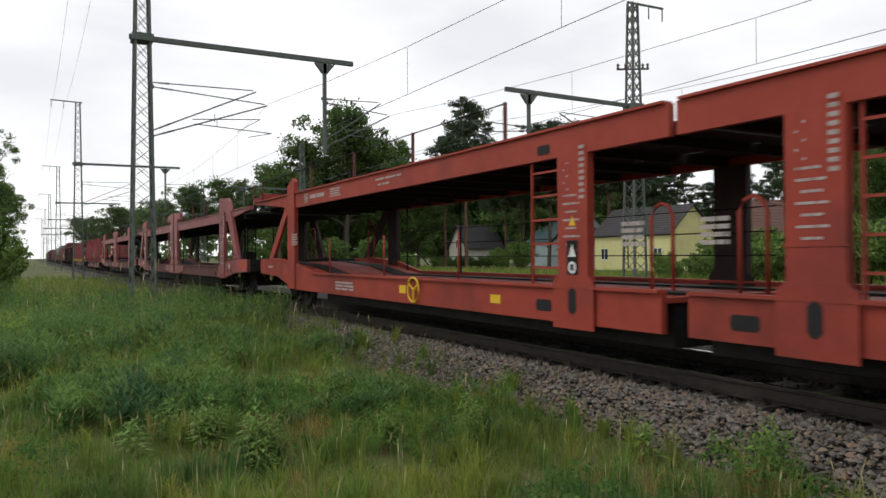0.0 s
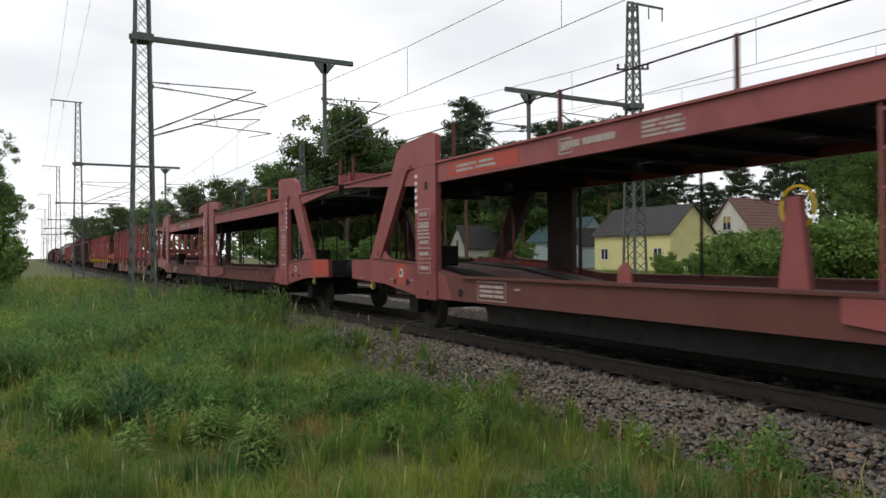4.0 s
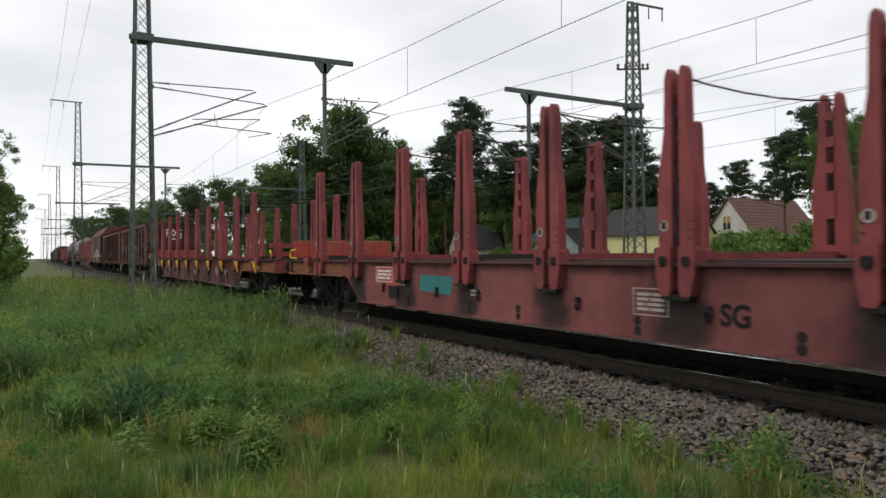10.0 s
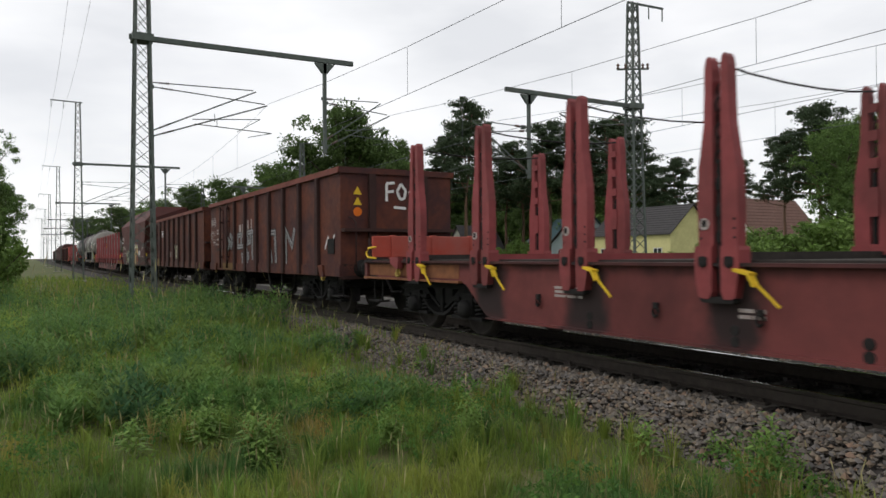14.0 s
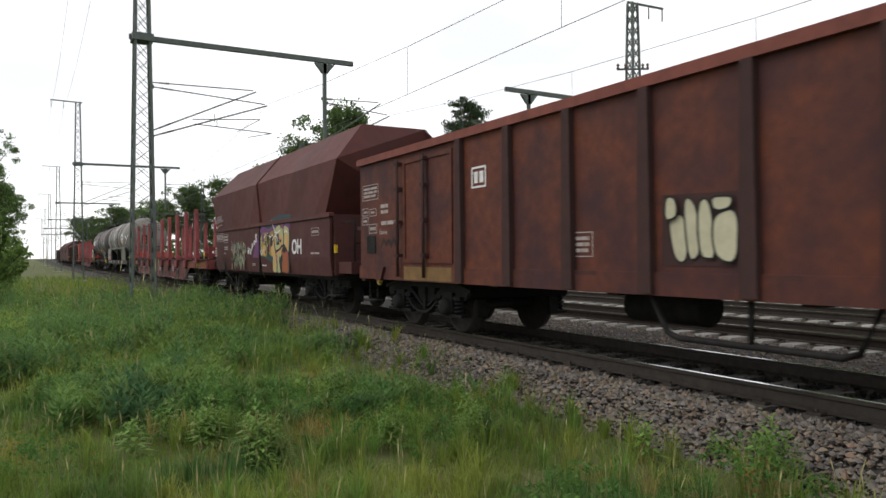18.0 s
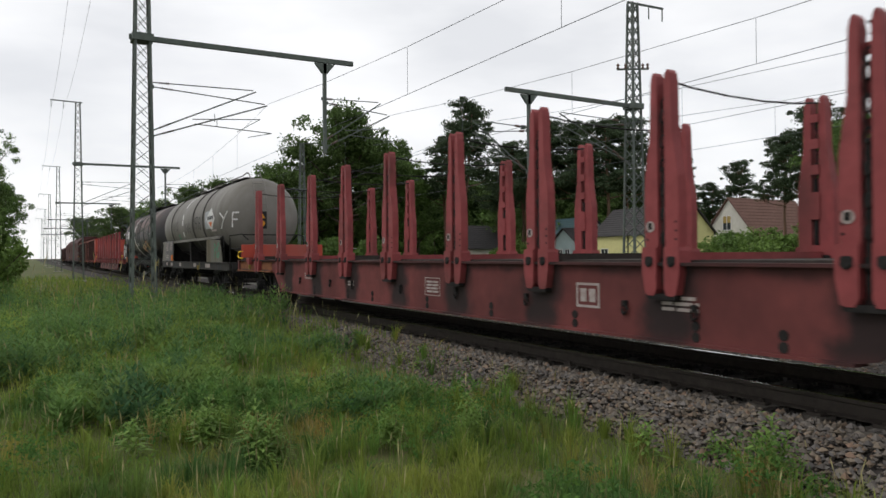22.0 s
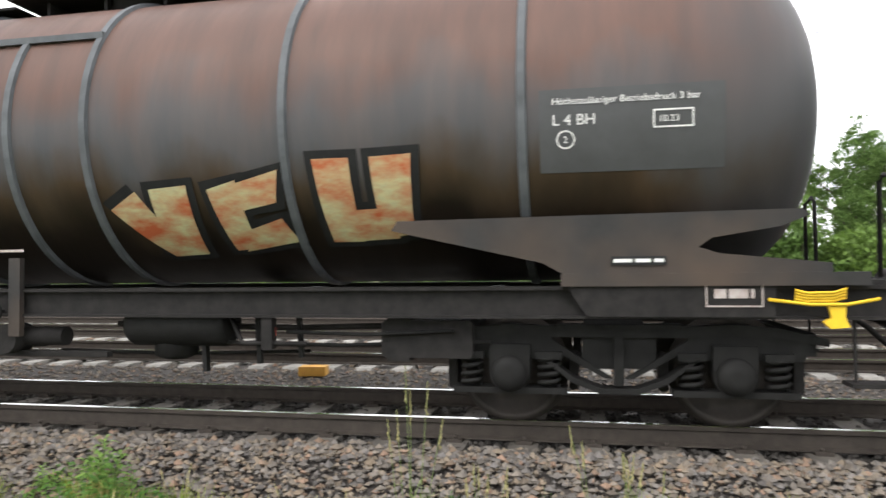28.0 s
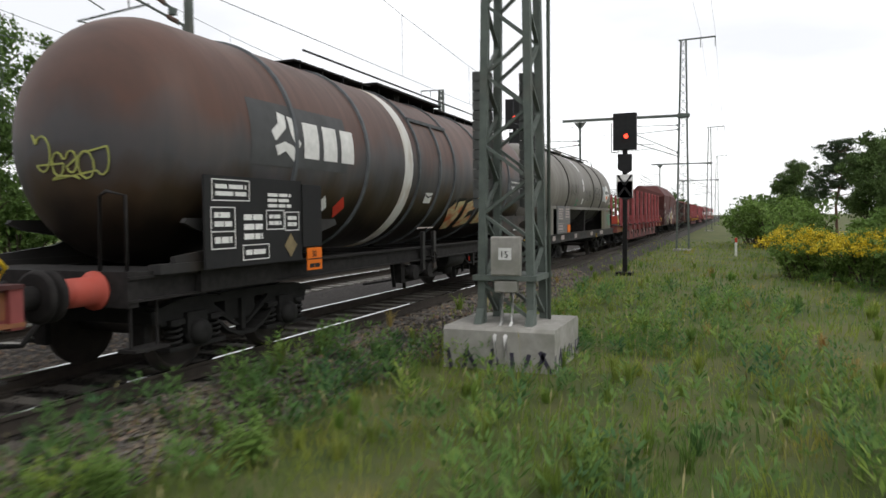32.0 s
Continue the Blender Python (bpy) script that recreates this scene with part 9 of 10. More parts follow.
protos = {"o": OAK, "a": ASH, "p": PINE, "q": PINE2, "r": BIRCH, "b": BUSH, "c": BUSH2, "g": GORSE, "h": HEDGE}
rr = random.Random(77)
PLANTS = [  # kind, direction, distance, height factor, width factor
    ("o", 60.4, 148, 1.7, 1.2), ("o", 58.2, 152, 1.75, 1.2), ("o", 56.0, 150, 1.65, 1.2), ("o", 54.0, 134, 1.6, 1.1), ("o", 51.2, 132, 1.6, 1.1), ("o", 49.4, 130, 1.5, 1.2), ("o", 46.8, 126, 1.35, 1.2), ("o", 45.4, 128, 1.2, 1.2), ("a", 63.0, 132, 1.5, 1.1), ("a", 41.6, 124, 1.0, 1.2),
    ("b", 61.0, 144, 3.4, 1.2), ("b", 58.6, 146, 3.3, 1.2), ("b", 56.4, 144, 3.4, 1.2), ("b", 54.2, 140, 3.3, 1.2), ("b", 52.4, 128, 3.0, 1.2), ("b", 50.4, 126, 3.0, 1.2), ("b", 48.2, 124, 3.0, 1.2), ("b", 46.2, 122, 2.7, 1.2), ("b", 44.2, 120, 2.4, 1.2), ("b", 63.4, 118, 3.0, 1.2), ("b", 66.4, 100, 2.5, 1.4), ("b", 70.0, 98, 2.6, 1.4), ("b", 73.0, 104, 2.4, 1.4),
    ("c", 56.0, 92, 1.1, 0.9), ("c", 54.4, 96, 1.5, 0.9), ("c", 43.0, 50, 0.6, 0.8),
    ("c", 39.4, 55, 1.25, 1.0), ("c", 37.4, 54, 1.4, 1.1), ("a", 28.0, 66, 1.3, 1.1), ("a", 30.8, 72, 1.35, 1.0),
    ("o", 68.0, 92, 1.98, 0.95), ("o", 66.2, 98, 1.75, 0.9), ("o", 70.2, 96, 1.6, 0.9), ("a", 65.0, 96, 1.7, 0.9), ("a", 73.0, 92, 1.35, 0.85), ("o", 76.0, 118, 1.4, 1.0), ("o", 79.5, 150, 1.55, 1.0), ("a", 82.0, 190, 1.6, 1.1), ("o", 84.3, 240, 1.7, 1.2), ("o", 86.2, 320, 1.8, 1.4),
    ("o", 71.0, 105, 1.3, 1.0), ("a", 63.5, 100, 1.35, 1.0), ("p", 58.6, 96, 2.15, 1.0), ("q", 60.2, 104, 1.9, 1.0), ("p", 55.4, 112, 1.85, 1.1), ("p", 52.2, 104, 2.0, 1.1), ("p", 49.8, 102, 1.95, 1.15), ("q", 47.8, 98, 1.95, 1.2), ("p", 46.2, 102, 2.0, 1.1),
    ("q", 54.2, 112, 1.8, 1.2), ("q", 42.6, 112, 1.6, 1.0), ("p", 44.2, 116, 1.5, 1.1), ("p", 38.4, 120, 1.55, 1.0), ("q", 40.3, 122, 1.3, 1.2), ("o", 62.4, 112, 1.3, 1.1), ("o", 57.5, 158, 1.3, 1.2), ("o", 53.0, 132, 1.2, 1.3), ("o", 48.5, 130, 1.2, 1.3), ("o", 44.5, 122, 1.15, 1.3),
    ("p", 33.2, 72, 1.45, 1.1), ("q", 35.2, 80, 1.4, 1.0), ("r", 29.8, 58, 1.1, 1.0), ("a", 26.0, 62, 1.05, 1.0), ("r", 31.5, 55, 1.0, 0.9), ("a", 22.0, 60, 1.3, 1.0),
    ("b", 38.6, 47, 1.0, 1.1), ("c", 36.6, 46, 1.05, 1.1), ("c", 34.6, 45, 1.15, 1.1), ("c", 32.6, 44, 1.35, 1.1), ("c", 30.6, 43, 1.5, 1.1), ("c", 28.6, 42, 1.4, 1.1), ("c", 41.0, 52, 0.75, 1.0), ("c", 43.6, 55, 0.8, 0.8), ("c", 63.4, 78, 0.9, 0.9), ("b", 66.0, 72, 1.2, 1.2), ("b", 69.0, 75, 1.2, 1.2),
    ("r", -17.0, 38, 0.72, 0.9), ("r", -19.5, 37, 0.8, 0.9), ("a", -22.5, 39, 0.75, 0.9), ("r", -40.5, 44, 1.85, 0.75), ("r", -37.5, 46, 1.8, 0.8), ("r", -42.5, 46, 1.15, 0.9), ("r", -39.0, 42, 1.1, 0.9), ("r", -35.5, 42, 1.15, 0.9), ("o", -56.0, 95, 1.1, 1.0), ("o", -66.0, 130, 1.0, 1.0), ("a", -74.0, 170, 1.2, 1.2), ("o", -79.0, 260, 1.3, 1.3),
    ("r", 93.4, 39, 0.72, 0.85), ("c", 94.5, 30, 1.4, 0.8), ("c", 91.7, 44, 1.0, 0.9), ("a", 92.0, 75, 0.85, 0.8), ("c", 94.3, 30, 0.9, 1.0), ("o", 97.0, 34, 0.75, 1.0),
    ("o", -93.4, 70, 0.62, 0.8), ("p", -95.6, 62, 0.68, 1.3), ("o", -97.6, 52, 0.62, 0.9), ("o", -99.8, 46, 0.62, 1.0), ("c", -90.9, 66, 1.2, 1.0), ("c", -92.0, 60, 1.3, 1.2), ("c", -93.2, 46, 1.0, 1.0), ("b", -91.6, 90, 1.3, 1.3), ("c", -98.0, 40, 0.9, 1.2),
]
for kind, az, d, sc, wd in PLANTS:
    x, y = spot(az, d)
    put(protos[kind], x, y, sc, rr.uniform(0, 360), wd, lumpy(x, y) - 0.02)
for i in range(9):
    x, y = spot(-92.6 - i * 1.15, 36 - i * 1.0)
    put(GORSE, x, y, rr.uniform(0.75, 1.05), rr.uniform(0, 360), 1.1, lumpy(x, y))
for i in range(16):
    put(BUSH if i % 2 else BUSH2, -14 + i * 3.1, 31.5 + rr.uniform(-1, 1.5), rr.uniform(1.1, 1.6), rr.uniform(0, 360), 1.0)
for i in range(8):
    put(HEDGE, -112 + i * 2.4, 62.0, rr.uniform(0.95, 1.05), rr.uniform(0, 360), 1.0)
for p in protos.values():        # the patterns themselves stand far back in the wood
    p.matrix_basis = pose(-140 + 6 * list(protos.values()).index(p), 150, -0.6)
# far woods as one hill of foliage on the horizon
rng = np.random.default_rng(9)
cent = []
for a in np.arange(-96, 96, 0.32):
    d = 420 + 60 * math.sin(a * 0.7)
    x, y = spot(a, d)
    if abs(y) < 26:
        continue
    for q in range(4):
        cent.append((x + rng.normal(0, 4), y + rng.normal(0, 4), rng.uniform(0, 11)))
v, f = leaf_cloud(cent, 12, 4.0, 1.5, 12)
tagged(new("far_woods", cloud_mesh("far_woods", v, f, LEAFDARK)), "distant belt of dark green woodland", "woods", "", "stuff")

# ---- grass and weeds ----
def patchy(name, colours, sizes, lim, island=0.2, rough=0.7):
    """Leaf colours that drift from patch to patch of the meadow."""
    m = bpy.data.materials.new(name)
    m.use_nodes = True
    n, l = m.node_tree.nodes, m.node_tree.links
    b = n["Principled BSDF"]
    tc = n.new("ShaderNodeTexCoord")
    col = None
    for i, c in enumerate(colours):
        if col is None:
            o = n.new("ShaderNodeRGB")
            o.outputs[0].default_value = (*c, 1)
            col = o.outputs[0]
            continue
        mp = n.new("ShaderNodeMapping")
        mp.inputs["Location"].default_value = (7.3 * i, 3.1 * i, 0)
        mp.inputs["Scale"].default_value = (1, 1, 0.3)
        l.new(tc.outputs["Object"], mp.inputs["Vector"])
        no = n.new("ShaderNodeTexNoise")
        no.inputs["Scale"].default_value, no.inputs["Detail"].default_value = 1 / sizes[i - 1], 3
        l.new(mp.outputs["Vector"], no.inputs["Vector"])
        r = n.new("ShaderNodeMapRange")
        r.inputs[1].default_value, r.inputs[2].default_value = lim[i - 1], lim[i - 1] + 0.14
        l.new(no.outputs["Fac"], r.inputs[0])
        x = n.new("ShaderNodeMixRGB")
        x.inputs[2].default_value = (*c, 1)
        l.new(r.outputs[0], x.inputs[0])
        l.new(col, x.inputs[1])
        col = x.outputs[0]
    o = n.new("ShaderNodeMapRange")
    o.inputs[3].default_value, o.inputs[4].default_value = 1 - island, 1 + island
    l.new(n.new("ShaderNodeNewGeometry").outputs["Random Per Island"], o.inputs[0])
    x = n.new("ShaderNodeMixRGB")
    x.blend_type = "MULTIPLY"
    x.inputs[0].default_value = 1.0
    l.new(col, x.inputs[1])
    l.new(o.outputs[0], x.inputs[2])
    l.new(x.outputs[0], b.inputs["Base Color"])
    b.inputs["Roughness"].default_value = rough
    b.inputs["Specular IOR Level"].default_value = 0.15
    see_through(m, x.outputs[0], 0.42)
    return m


GRASS = patchy("meadow_grass", ((0.165, 0.235, 0.043), (0.265, 0.305, 0.06), (0.078, 0.16, 0.046), (0.38, 0.27, 0.078)), (1.8, 1.5, 1.6), (0.49, 0.51, 0.58))
HERB = patchy("dark_herb_leaves", ((0.075, 0.165, 0.04), (0.125, 0.23, 0.05)), (0.7,), (0.48,))
GRASSDRY = mat("seeding_grass", (0.30, 0.27, 0.13), (0.22, 0.20, 0.09), 0.8, 0.8, island=0.3, spec=0.2)
WEED = mat("weed_leaves", (0.19, 0.30, 0.07), (0.14, 0.24, 0.055), 2, 0.65, island=0.2, spec=0.2, leafy=0.35)


EDGE = ((-60, 6.0), (-18, 6.1), (-13, 5.95), (-9, 5.55), (-5, 5.2), (-2, 5.1), (3, 5.15), (5.5, 5.5), (9, 5.95), (14, 6.05), (60, 6.0))


def edge(x):
    """Where the grass ends towards the ballast."""
    y = 6.0
    for (a, b), (c, d) in zip(EDGE, EDGE[1:]):
        if a <= x < c:
            y = b + (d - b) * (x - a) / (c - a)
    return y + 0.22 * noise.noise((x * 0.5, 1.7, 0)) + 0.28 * noise.noise((x * 1.7, 4.0, 0))


def turf(x, y):
    """The height of what the grass stands on."""
    return max(lumpy(x, y) if y < 5.45 else -0.6, bed_z(x, y) if y > 5.05 else -1)


def blades(name, pts, hts, wid, material, label, seed, lean=0.35):
    rng = np.random.default_rng(seed)
    n = len(pts)
    a = rng.uniform(0, 6.283, n)
    side = np.stack([np.cos(a), np.sin(a), np.zeros(n)], 1) * wid[:, None]
    b = rng.uniform(0, 6.283, n)
    ln = rng.uniform(0.05, lean, n) * hts
    bend = np.stack([np.cos(b) * ln, np.sin(b) * ln, np.zeros(n)], 1)
    up = np.stack([np.zeros(n), np.zeros(n), hts], 1)
    v = np.stack([pts - side, pts + side, pts + up * 0.55 + bend * 0.35 - side * 0.75, pts + up * 0.55 + bend * 0.35 + side * 0.75, pts + up * (1 - 0.15 * lean) + bend], 1).reshape(-1, 3)
    k = np.arange(n)[:, None] * 5
    f = [tuple(q) for q in (k + np.array([[0, 1, 3, 2]]))] + [tuple(q) for q in (k + np.array([[2, 3, 4]]))]
    return tagged(new(name, cloud_mesh(name, v, f, material)), label, "grass", "", "stuff")


def meadow(count, r0, r1, seed, h0, h1, a0=-104, a1=98):
    rng = np.random.default_rng(seed)
    r = r0 * (r1 / r0) ** rng.uniform(0, 1, count)
    az = np.radians(rng.uniform(a0, a1, count))
    x, y = -r * np.sin(az), r * np.cos(az)
    lim = np.array([edge(q) for q in x])
    keep = (y < lim) & (y > -40)
    x, y, r = x[keep], y[keep], r[keep]
    tuft = np.array([noise.noise((p * 0.55, q * 0.55, 0.0)) for p, q in zip(x, y)])
    fine = np.array([noise.noise((p * 2.1, q * 2.1, 5.0)) for p, q in zip(x, y)])
    near_edge = np.clip((lim[keep] - y) / 1.2, 0.25, 1)
    keep2 = rng.uniform(0, 1, len(x)) < (0.55 + 0.6 * fine) * (0.4 + 0.6 * near_edge)
    x, y, r, tuft, near_edge = x[keep2], y[keep2], r[keep2], tuft[keep2], near_edge[keep2]
    z = np.array([turf(p, q) for p, q in zip(x, y)])
    h = (h0 + (h1 - h0) * rng.uniform(0, 1, len(x)) ** 1.6) * (0.8 + 0.75 * np.clip(tuft, -0.5, 0.8)) * near_edge ** 0.5 * (1 + 1.3 * np.clip((-x - 8.5) / 8, 0, 1))
    return np.stack([x, y, z], 1), h, 0.0012 + 0.00036 * r


p, h, w = meadow(620000, 3.6, 70, 2, 0.08, 0.36)
blades("meadow_grass", p, h, w, GRASS, "uneven knee-high green meadow grass", 6, 0.8)

p, h, w = meadow(60000, 4.0, 60, 12, 0.08, 0.34, 98, 256)
blades("rear_meadow_grass", p, h, w * 1.6, GRASS, "uneven green meadow grass away from the tracks", 13, 0.8)
p, h, w = meadow(30000, 0.5, 4.0, 14, 0.06, 0.24, -180, 180)
blades("trodden_grass", p, h, w * 1.6, GRASS, "short trodden grass", 15, 0.9)


def tufts(name, material, label, count, per, size, seed, r0=3.8, r1=40, wide=1.0, patch=None):
    """Bunches of blades that arch outwards from a root."""
    rng = np.random.default_rng(seed)
    r = r0 * (r1 / r0) ** rng.uniform(0, 1, count)
    az = np.radians(rng.uniform(-104, 98, count))
    x, y = -r * np.sin(az), r * np.cos(az)
    ok = [i for i in range(count) if y[i] < edge(x[i]) - 0.05 and y[i] > -20 and (patch is None or noise.noise((x[i] * patch[0] + seed, y[i] * patch[0], 0)) > patch[1])]
    x, y, r = x[ok], y[ok], r[ok]
    root = np.array([(a, b, turf(a, b)) for a, b in zip(x, y)])
    sc = size * rng.uniform(0.6, 1.25, len(x))
    c, sc, r = np.repeat(root, per, 0), np.repeat(sc, per), np.repeat(r, per)
    n = len(c)
    a = rng.uniform(0, 6.283, n)
    d = np.stack([np.cos(a), np.sin(a), np.zeros(n)], 1)
    sd = np.stack([-np.sin(a), np.cos(a), np.zeros(n)], 1) * (wide * (0.0013 + 0.00032 * r))[:, None]
    ht = (sc * rng.uniform(0.55, 1.1, n))[:, None]
    out = rng.uniform(0.1, 0.75, n)[:, None]
    z = np.array([0, 0, 1.0])
    c = c + d * (0.05 * rng.uniform(0, 1, n))[:, None]
    m = c + d * ht * out * 0.35 + z * ht * 0.62
    e = c + d * ht * out + z * ht * (1 - 0.35 * out)
    v = np.stack([c - sd, c + sd, m - sd * 0.85, m + sd * 0.85, e], 1).reshape(-1, 3)
    k = np.arange(n)[:, None] * 5
    f = [tuple(q) for q in (k + np.array([[0, 1, 3, 2]]))] + [tuple(q) for q in (k + np.array([[2, 3, 4]]))]
    return tagged(new(name, cloud_mesh(name, v, f, material)), label, "grass", "", "stuff")


tufts("grass_tufts", GRASS, "arching tufts of long green grass", 2000, 44, 0.36, 61)
tufts("lush_grass_tufts", patchy("lush_grass", ((0.14, 0.25, 0.05), (0.20, 0.30, 0.06)), (0.6,), (0.48,)), "fresh bright green grass tufts", 1400, 44, 0.34, 62, patch=(0.45, 0.05))
tufts("dry_grass_tufts", patchy("dry_grass", ((0.34, 0.27, 0.10), (0.30, 0.17, 0.06)), (0.5,), (0.5,)), "dry straw-coloured grass tufts", 700, 34, 0.38, 63, wide=0.8, patch=(0.4, 0.12))
# seed stalks: thin stems with a spindle-shaped head
rng = np.random.default_rng(64)
p, h, w = meadow(9000, 3.8, 40, 8, 0.42, 0.85)
n = len(p)
a = rng.uniform(0, 6.283, n)
ln = (rng.uniform(0.05, 0.3, n) * h)[:, None]
d = np.stack([np.cos(a), np.sin(a), np.zeros(n)], 1)
sd = np.stack([-np.sin(a), np.cos(a), np.zeros(n)], 1)
wd = w[:, None]
up = np.array([0, 0, 1.0])
e = p + d * ln * 0.6 + up * h[:, None] * 0.8
tp = p + d * ln + up * h[:, None]
v = np.stack([p - sd * wd * 0.35, p + sd * wd * 0.35, e + sd * wd * 0.25, e - sd * wd * 0.25, (e + tp) / 2 + sd * wd * 1.5, tp, (e + tp) / 2 - sd * wd * 1.5], 1).reshape(-1, 3)
k = np.arange(n)[:, None] * 7
f = [tuple(q) for q in (k + np.array([[0, 1, 2, 3]]))] + [tuple(q) for q in (k + np.array([[3, 2, 4, 5, 6]]))]
tagged(new("seeding_grass", cloud_mesh("seeding_grass", v, f, GRASSDRY)), "straw-coloured seeding grass stalks", "grass", "", "stuff")
# tall stalks by the ballast
rt = random.Random(91)
s = Shape()
hd = Shape()
for x, y, hh, cnt in ((-1.0, 4.0, 1.3, 6), (-0.65, 4.15, 0.75, 5), (0.27, 4.0, 0.9, 6), (0.06, 4.1, 1.05, 4), (1.9, 4.0, 1.2, 6), (2.25, 4.1, 1.15, 5), (4.25, 4.75, 1.2, 7), (2.1, 4.6, 1.0, 5), (2.4, 4.7, 0.9, 4), (2.7, 4.6, 1.05, 4), (7.5, 3.0, 0.9, 4), (12.0, 4.4, 0.95, 6), (13.5, 3.2, 0.9, 5), (-16.5, 5.2, 0.9, 6), (-18.0, 5.4, 1.0, 6), (-21.0, 5.2, 1.1, 6), (-24.8, 4.3, 1.2, 8), (-25.2, 3.4, 1.2, 8), (-27.0, 3.6, 1.2, 8), (-14.2, 5.3, 0.8, 5)):
    for q in range(cnt):
        a, d = rt.uniform(0, 6.28), rt.uniform(0.02, 0.12)
        bx, by, bz = x + d * math.cos(a), y + d * math.sin(a), turf(x, y) - 0.02
        ht, ln = hh * rt.uniform(0.7, 1.05), rt.uniform(0.03, 0.22)
        top = (bx + ln * math.cos(a), by + ln * math.sin(a), bz + ht)
        limb(s, [(bx, by, bz), (bx + ln * 0.3 * math.cos(a), by + ln * 0.3 * math.sin(a), bz + ht * 0.55), top], 0.003, 0.0016, 4)
        n_ = 9
        for i in range(n_):
            f_ = 0.84 + 0.16 * i / n_
            px_, py_, pz_ = bx + ln * math.cos(a) * f_, by + ln * math.sin(a) * f_, bz + ht * f_
            w_ = 0.011 * (1 - 0.6 * i / n_) * rt.uniform(0.7, 1.4)
            b_ = rt.uniform(0, 6.28)
            hd.add([(px_, py_, pz_ - 0.012), (px_ + w_ * math.cos(b_), py_ + w_ * math.sin(b_), pz_ + 0.01), (px_, py_, pz_ + 0.026), (px_ - w_ * math.sin(b_), py_ + w_ * math.cos(b_), pz_ + 0.008)], [(0, 1, 2), (0, 2, 3), (0, 3, 1), (1, 3, 2)])
        for lf in range(2):
            b_ = rt.uniform(0, 6.28)
            z_ = bz + ht * rt.uniform(0.1, 0.45)
            ex, ey = math.cos(b_), math.sin(b_)
            s.add([(bx, by, z_), (bx + 0.09 * ex - 0.004 * ey, by + 0.09 * ey + 0.004 * ex, z_ + 0.12), (bx + 0.2 * ex, by + 0.2 * ey, z_ + 0.11), (bx + 0.09 * ex + 0.004 * ey, by + 0.09 * ey - 0.004 * ex, z_ + 0.12)], [(0, 1, 2, 3)])
tg = tagged(new("tall_grass_stalks", s.mesh("tall_grass_stalks", mat("pale_green_stalks", (0.20, 0.26, 0.09), (0.15, 0.20, 0.07), 3, 0.7, leafy=0.3))), "tall pale green grass stalks by the ballast", "grass", "", "stuff")
tagged(new("grass_seed_heads", hd.mesh("grass_seed_heads", GRASSDRY)), "straw-coloured seed heads of tall grass", "grass", "", "stuff")
# low dark herbs in clumps among the grass
rng = np.random.default_rng(21)
cl = []
places = [(4.2 * (9.0 ** rng.uniform(0, 1)), rng.uniform(-100, 96)) for i in range(95)]
places = [(-r_ * math.sin(math.radians(a_)), r_ * math.cos(math.radians(a_))) for r_, a_ in places]
places += [(-11.4, 0.9), (-11.0, 1.4), (-12.4, 2.0), (-12.2, 0.6), (-10.2, 0.3), (-10.4, 0.8), (-7.7, 1.25), (-8.0, 1.7), (-6.1, 3.0), (-7.9, 3.4), (-8.6, 2.6), (-14, 3.0), (-9.4, 2.2)]
for i, (x, y) in enumerate(places):
    if y < edge(x) - 0.3 and y > -12:
        big = rng.uniform(0.22, 0.5)
        tall = rng.uniform(0.3, 0.55)
        for q in range(int(300 * big)):
            g = rng.normal(0, big, 2)
            top = tall * math.exp(-(g[0] ** 2 + g[1] ** 2) / (2.2 * big * big))
            cl.append((x + g[0], y + g[1], turf(x, y) + 0.04 + top * rng.uniform(0.25, 1.0)))
v, f = leaf_cloud(cl, 15, 0.075, 0.017, 22)
tagged(new("meadow_herbs", cloud_mesh("meadow_herbs", v, f, HERB)), "clumps of dark green leafy herbs", "herbs", "", "stuff")
def tall_herbs(name, material, label, seed, places, leaves=26):
    """Upright leafy stems: (x0, x1, y0, y1, count, lowest, highest) in each place; leaves turn up along the stem."""
    rng = np.random.default_rng(seed)
    root, height = [], []
    for x0, x1, y0, y1, count, h0, h1 in places:
        for x, y in zip(rng.uniform(x0, x1, count), rng.uniform(y0, y1, count)):
            lush = noise.noise((x * 0.35, y * 0.5, 3.0))
            if y < edge(x) - 0.1 and lush > rng.uniform(-0.55, 0.15):
                root.append((x, y, turf(x, y) - 0.02))
                height.append((h0 + (h1 - h0) * rng.uniform(0, 1)) * (0.8 + 0.5 * lush))
    root, height = np.repeat(np.array(root), leaves, 0), np.repeat(np.array(height), leaves)
    n = len(root)
    a, f = rng.uniform(0, 6.283, n), rng.uniform(0.05, 1, n) ** 0.7
    d = np.stack([np.cos(a), np.sin(a), rng.uniform(0.2, 1.1, n)], 1)
    sd = np.stack([-np.sin(a), np.cos(a), rng.uniform(-0.3, 0.3, n)], 1)
    ln = (0.05 + 0.1 * (1.1 - f))[:, None] * rng.uniform(0.7, 1.4, (n, 1))
    b = root + np.stack([0.05 * np.cos(a), 0.05 * np.sin(a), f * height], 1)
    v = np.stack([b, b + d * ln * 0.5 + sd * ln * 0.16, b + d * ln, b + d * ln * 0.5 - sd * ln * 0.16], 1).reshape(-1, 3)
    return tagged(new(name, cloud_mesh(name, v, np.arange(n * 4).reshape(-1, 4), material)), label, "herbs", "", "stuff")


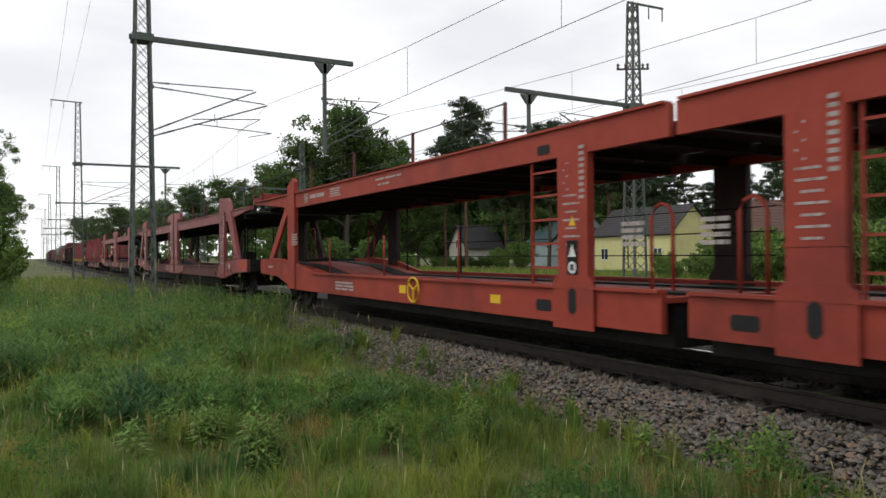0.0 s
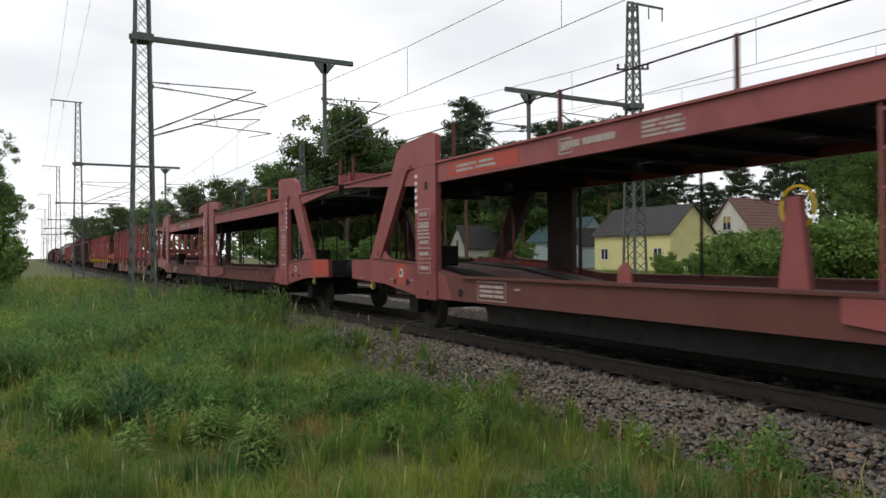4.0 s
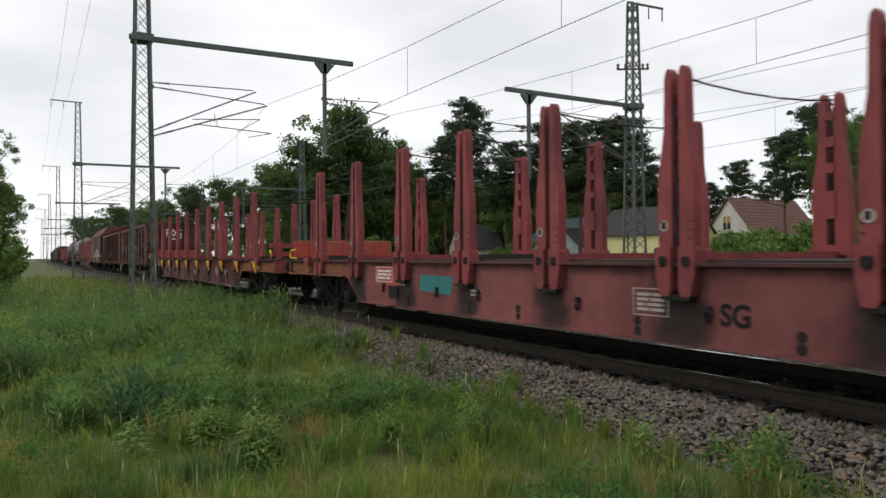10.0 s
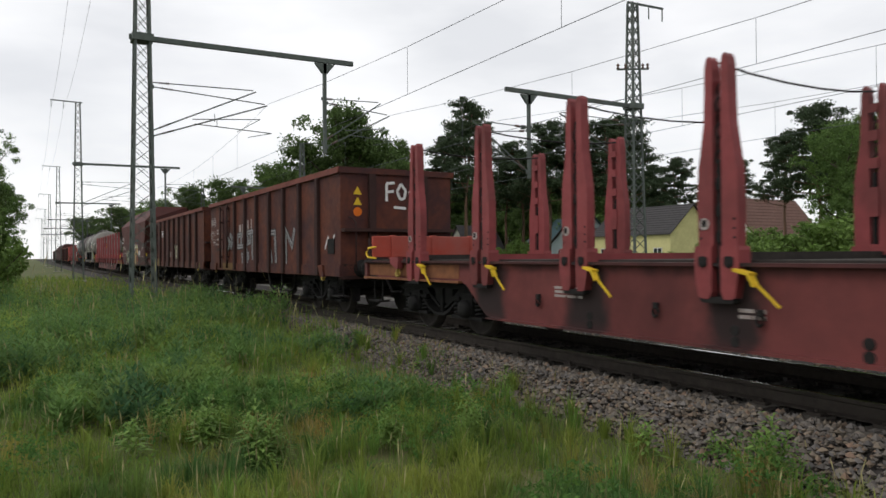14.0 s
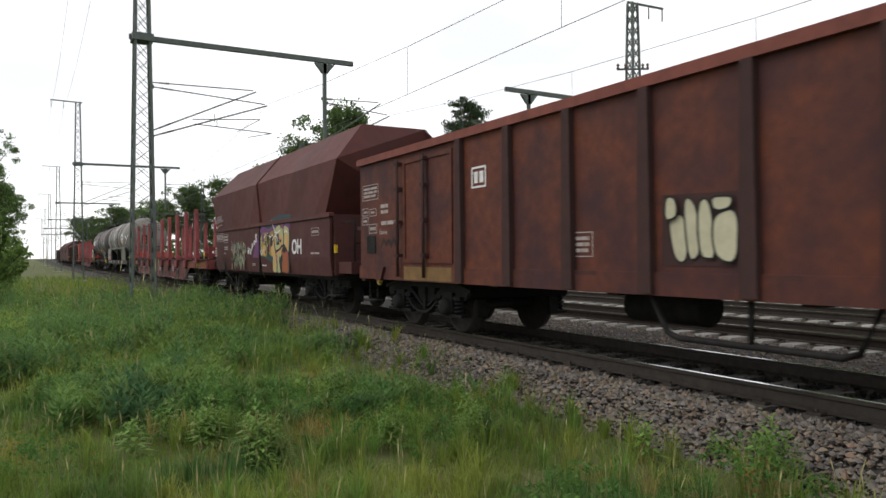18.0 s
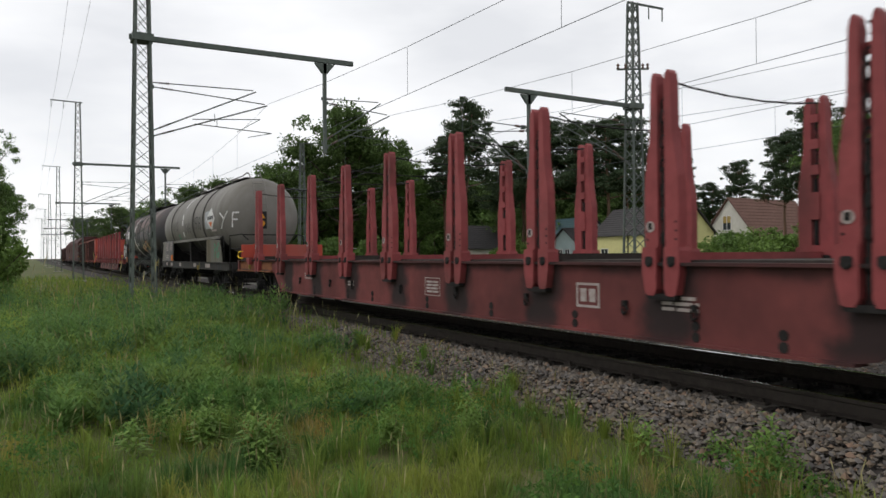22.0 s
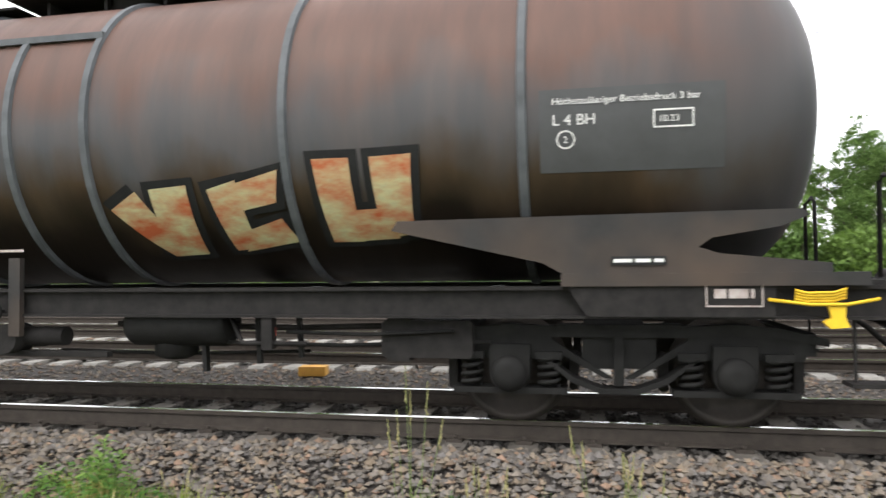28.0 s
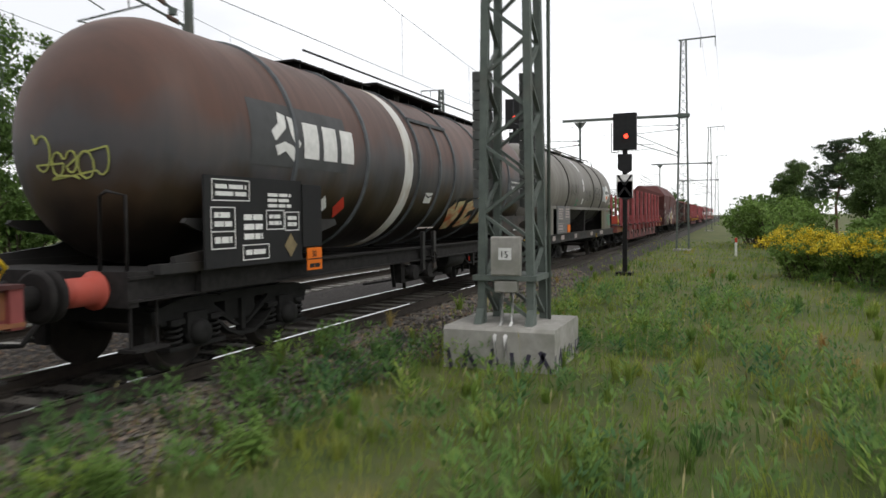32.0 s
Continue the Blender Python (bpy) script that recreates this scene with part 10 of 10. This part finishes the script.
TALL = patchy("tall_herb_leaves", ((0.125, 0.22, 0.06), (0.23, 0.31, 0.06), (0.06, 0.135, 0.055)), (1.6, 1.3), (0.5, 0.48))
tall_herbs("tall_herbs", TALL, "tall blue-green leafy herbs in the meadow", 33, [
    (-18, -11.5, -5, 2.4, 1900, 0.55, 0.95), (-30, -17, -5, 3.4, 1500, 0.7, 1.15), (-32, -18, 2.6, 5.8, 900, 0.4, 0.75), (-18, -12, 2.6, 5.4, 420, 0.25, 0.45),
    (-12, -8.2, 0.2, 2.2, 380, 0.3, 0.55), (-9.2, -7.4, 2.2, 4.0, 160, 0.25, 0.45), (12, 30, -1, 5.0, 500, 0.35, 0.7), (11, 18, 4.6, 5.9, 160, 0.4, 0.7), (9.2, 10.8, -1.6, -0.4, 110, 0.35, 0.6), (12, 16, -3.5, -0.5, 160, 0.3, 0.6), (6.5, 8.2, 3.2, 4.6, 60, 0.15, 0.3)])
# grass strip beyond the tracks
rng = np.random.default_rng(15)
n = 26000
x, y = rng.uniform(-120, 60, n), rng.uniform(24.2, 46, n)
blades("verge_grass", np.stack([x, y, np.full(n, -0.58)], 1), rng.uniform(0.3, 0.9, n), np.full(n, 0.035), GRASS, "tall verge grass beyond the tracks", 16, 0.6)


def weed(seed, h=0.5, leaves=34, branches=3):
    """An upright weed: a stem with many narrow leaves all round."""
    rnd = random.Random(seed)
    t = thing("weed_plant", "leafy pale green roadside weed", "plant", "weeds in the meadow")
    s = Shape()
    limb(s, [(0, 0, -0.03), (0.01, 0.01, h * 0.5), (0.03, 0.0, h)], 0.006, 0.003, 5)
    v, f = [], []
    for j in range(branches + 1):
        top = Vector((0.02, 0.0, h)) if not j else Vector((0.13 * math.cos(j * 2.2), 0.13 * math.sin(j * 2.2), h * rnd.uniform(0.65, 0.9)))
        if j:
            limb(s, [(0, 0, 0.02), tuple(top * 0.5 + Vector((top.x, top.y, 0)) * 0.2), tuple(top)], 0.005, 0.003, 5)
        for i in range(leaves):
            q = 0.15 + 0.85 * i / leaves
            a = i * 2.4 + j
            ln = 0.17 * (1.25 - 0.7 * i / leaves) * rnd.uniform(0.8, 1.2)
            d = Vector((math.cos(a), math.sin(a), 0))
            sd = Vector((-math.sin(a), math.cos(a), 0)) * ln * 0.13
            b = top * q
            k = len(v)
            v += [b, b + d * ln * 0.45 + sd + Vector((0, 0, 0.05)), b + d * ln + Vector((0, 0, 0.03)), b + d * ln * 0.45 - sd + Vector((0, 0, 0.05))]
            f.append((k, k + 1, k + 2, k + 3))
    part("stem", s, WEED, t)
    part("leaves", cloud_mesh("leaves", [tuple(p) for p in v], f, WEED), None, t)
    return t


W1 = weed(1, 0.62, 34, 3)
W2 = weed(2, 0.45, 26, 1)
rw = random.Random(5)
spots = [(-7.12, 0.8), (-7.07, 1.44), (-6.24, 1.76), (-6.3, 1.9), (-6.1, 1.7), (-6.35, 1.72), (-5.98, 3.63), (-6.1, 3.75), (-5.9, 3.5), (-11.2, 0.79), (-11.0, 1.0), (-10.3, 0.1), (-10.03, 5.2), (-7.72, 5.3), (-4.38, 5.2), (-15.48, 5.3), (-7.7, 1.21), (-6.18, 2.92), (-4.6, 4.6), (-3.7, 5.0),
         (5.24, 5.75), (6.03, 5.7), (6.46, 5.7), (6.6, 5.6), (7.05, 5.5), (7.2, 5.4), (8.55, 5.5), (8.7, 5.4), (5.0, 5.3), (6.0, 5.1), (9.0, 4.9), (13.5, 5.9), (13.9, 5.8), (14.4, 5.9), (13.0, 5.7), (3.5, 4.9), (4.0, 4.6)]
spots += [(rw.uniform(3.5, 14), 0) for _ in range(20)]
for i, (x, y) in enumerate(spots):
    if y == 0:
        y = edge(x) - rw.uniform(0.05, 1.6) if i % 3 else rw.uniform(1.0, 5.0)
    put(W1 if i % 2 else W2, x, y, rw.uniform(0.55, 0.9), rw.uniform(0, 360), 1.2, lumpy(x, y))
W1.matrix_basis = pose(-8.3, 3.2, -0.5)
W2.matrix_basis = pose(7.5, 4.6, -0.5)


s = Shape().box(-0.09, 0.09, -0.06, 0.06, -0.1, 0.95, 0.01)
post = solo("marker_post", s, WHITE, "small white marker post in the grass", "post", m=pose(50.0, 0.2, -0.5))
part("red_cap", Shape().box(-0.092, 0.092, -0.062, 0.062, 0.72, 0.96, 0.01), SIGNRED, post, "red top of the post")


# ---- what rolls ----
def motions():
    ts = [i * 0.5 for i in range(65)]
    for ob, u in MOVERS:
        walk(ob, [(t, pose(u + run(t), D, 0)) for t in ts])
    for ob, x, z, r in WHEELS:
        walk(ob, [(i / 15, pose(x, 0, z, 0, math.degrees(run(i / 15) / r), 0)) for i in range(481)])


motions()
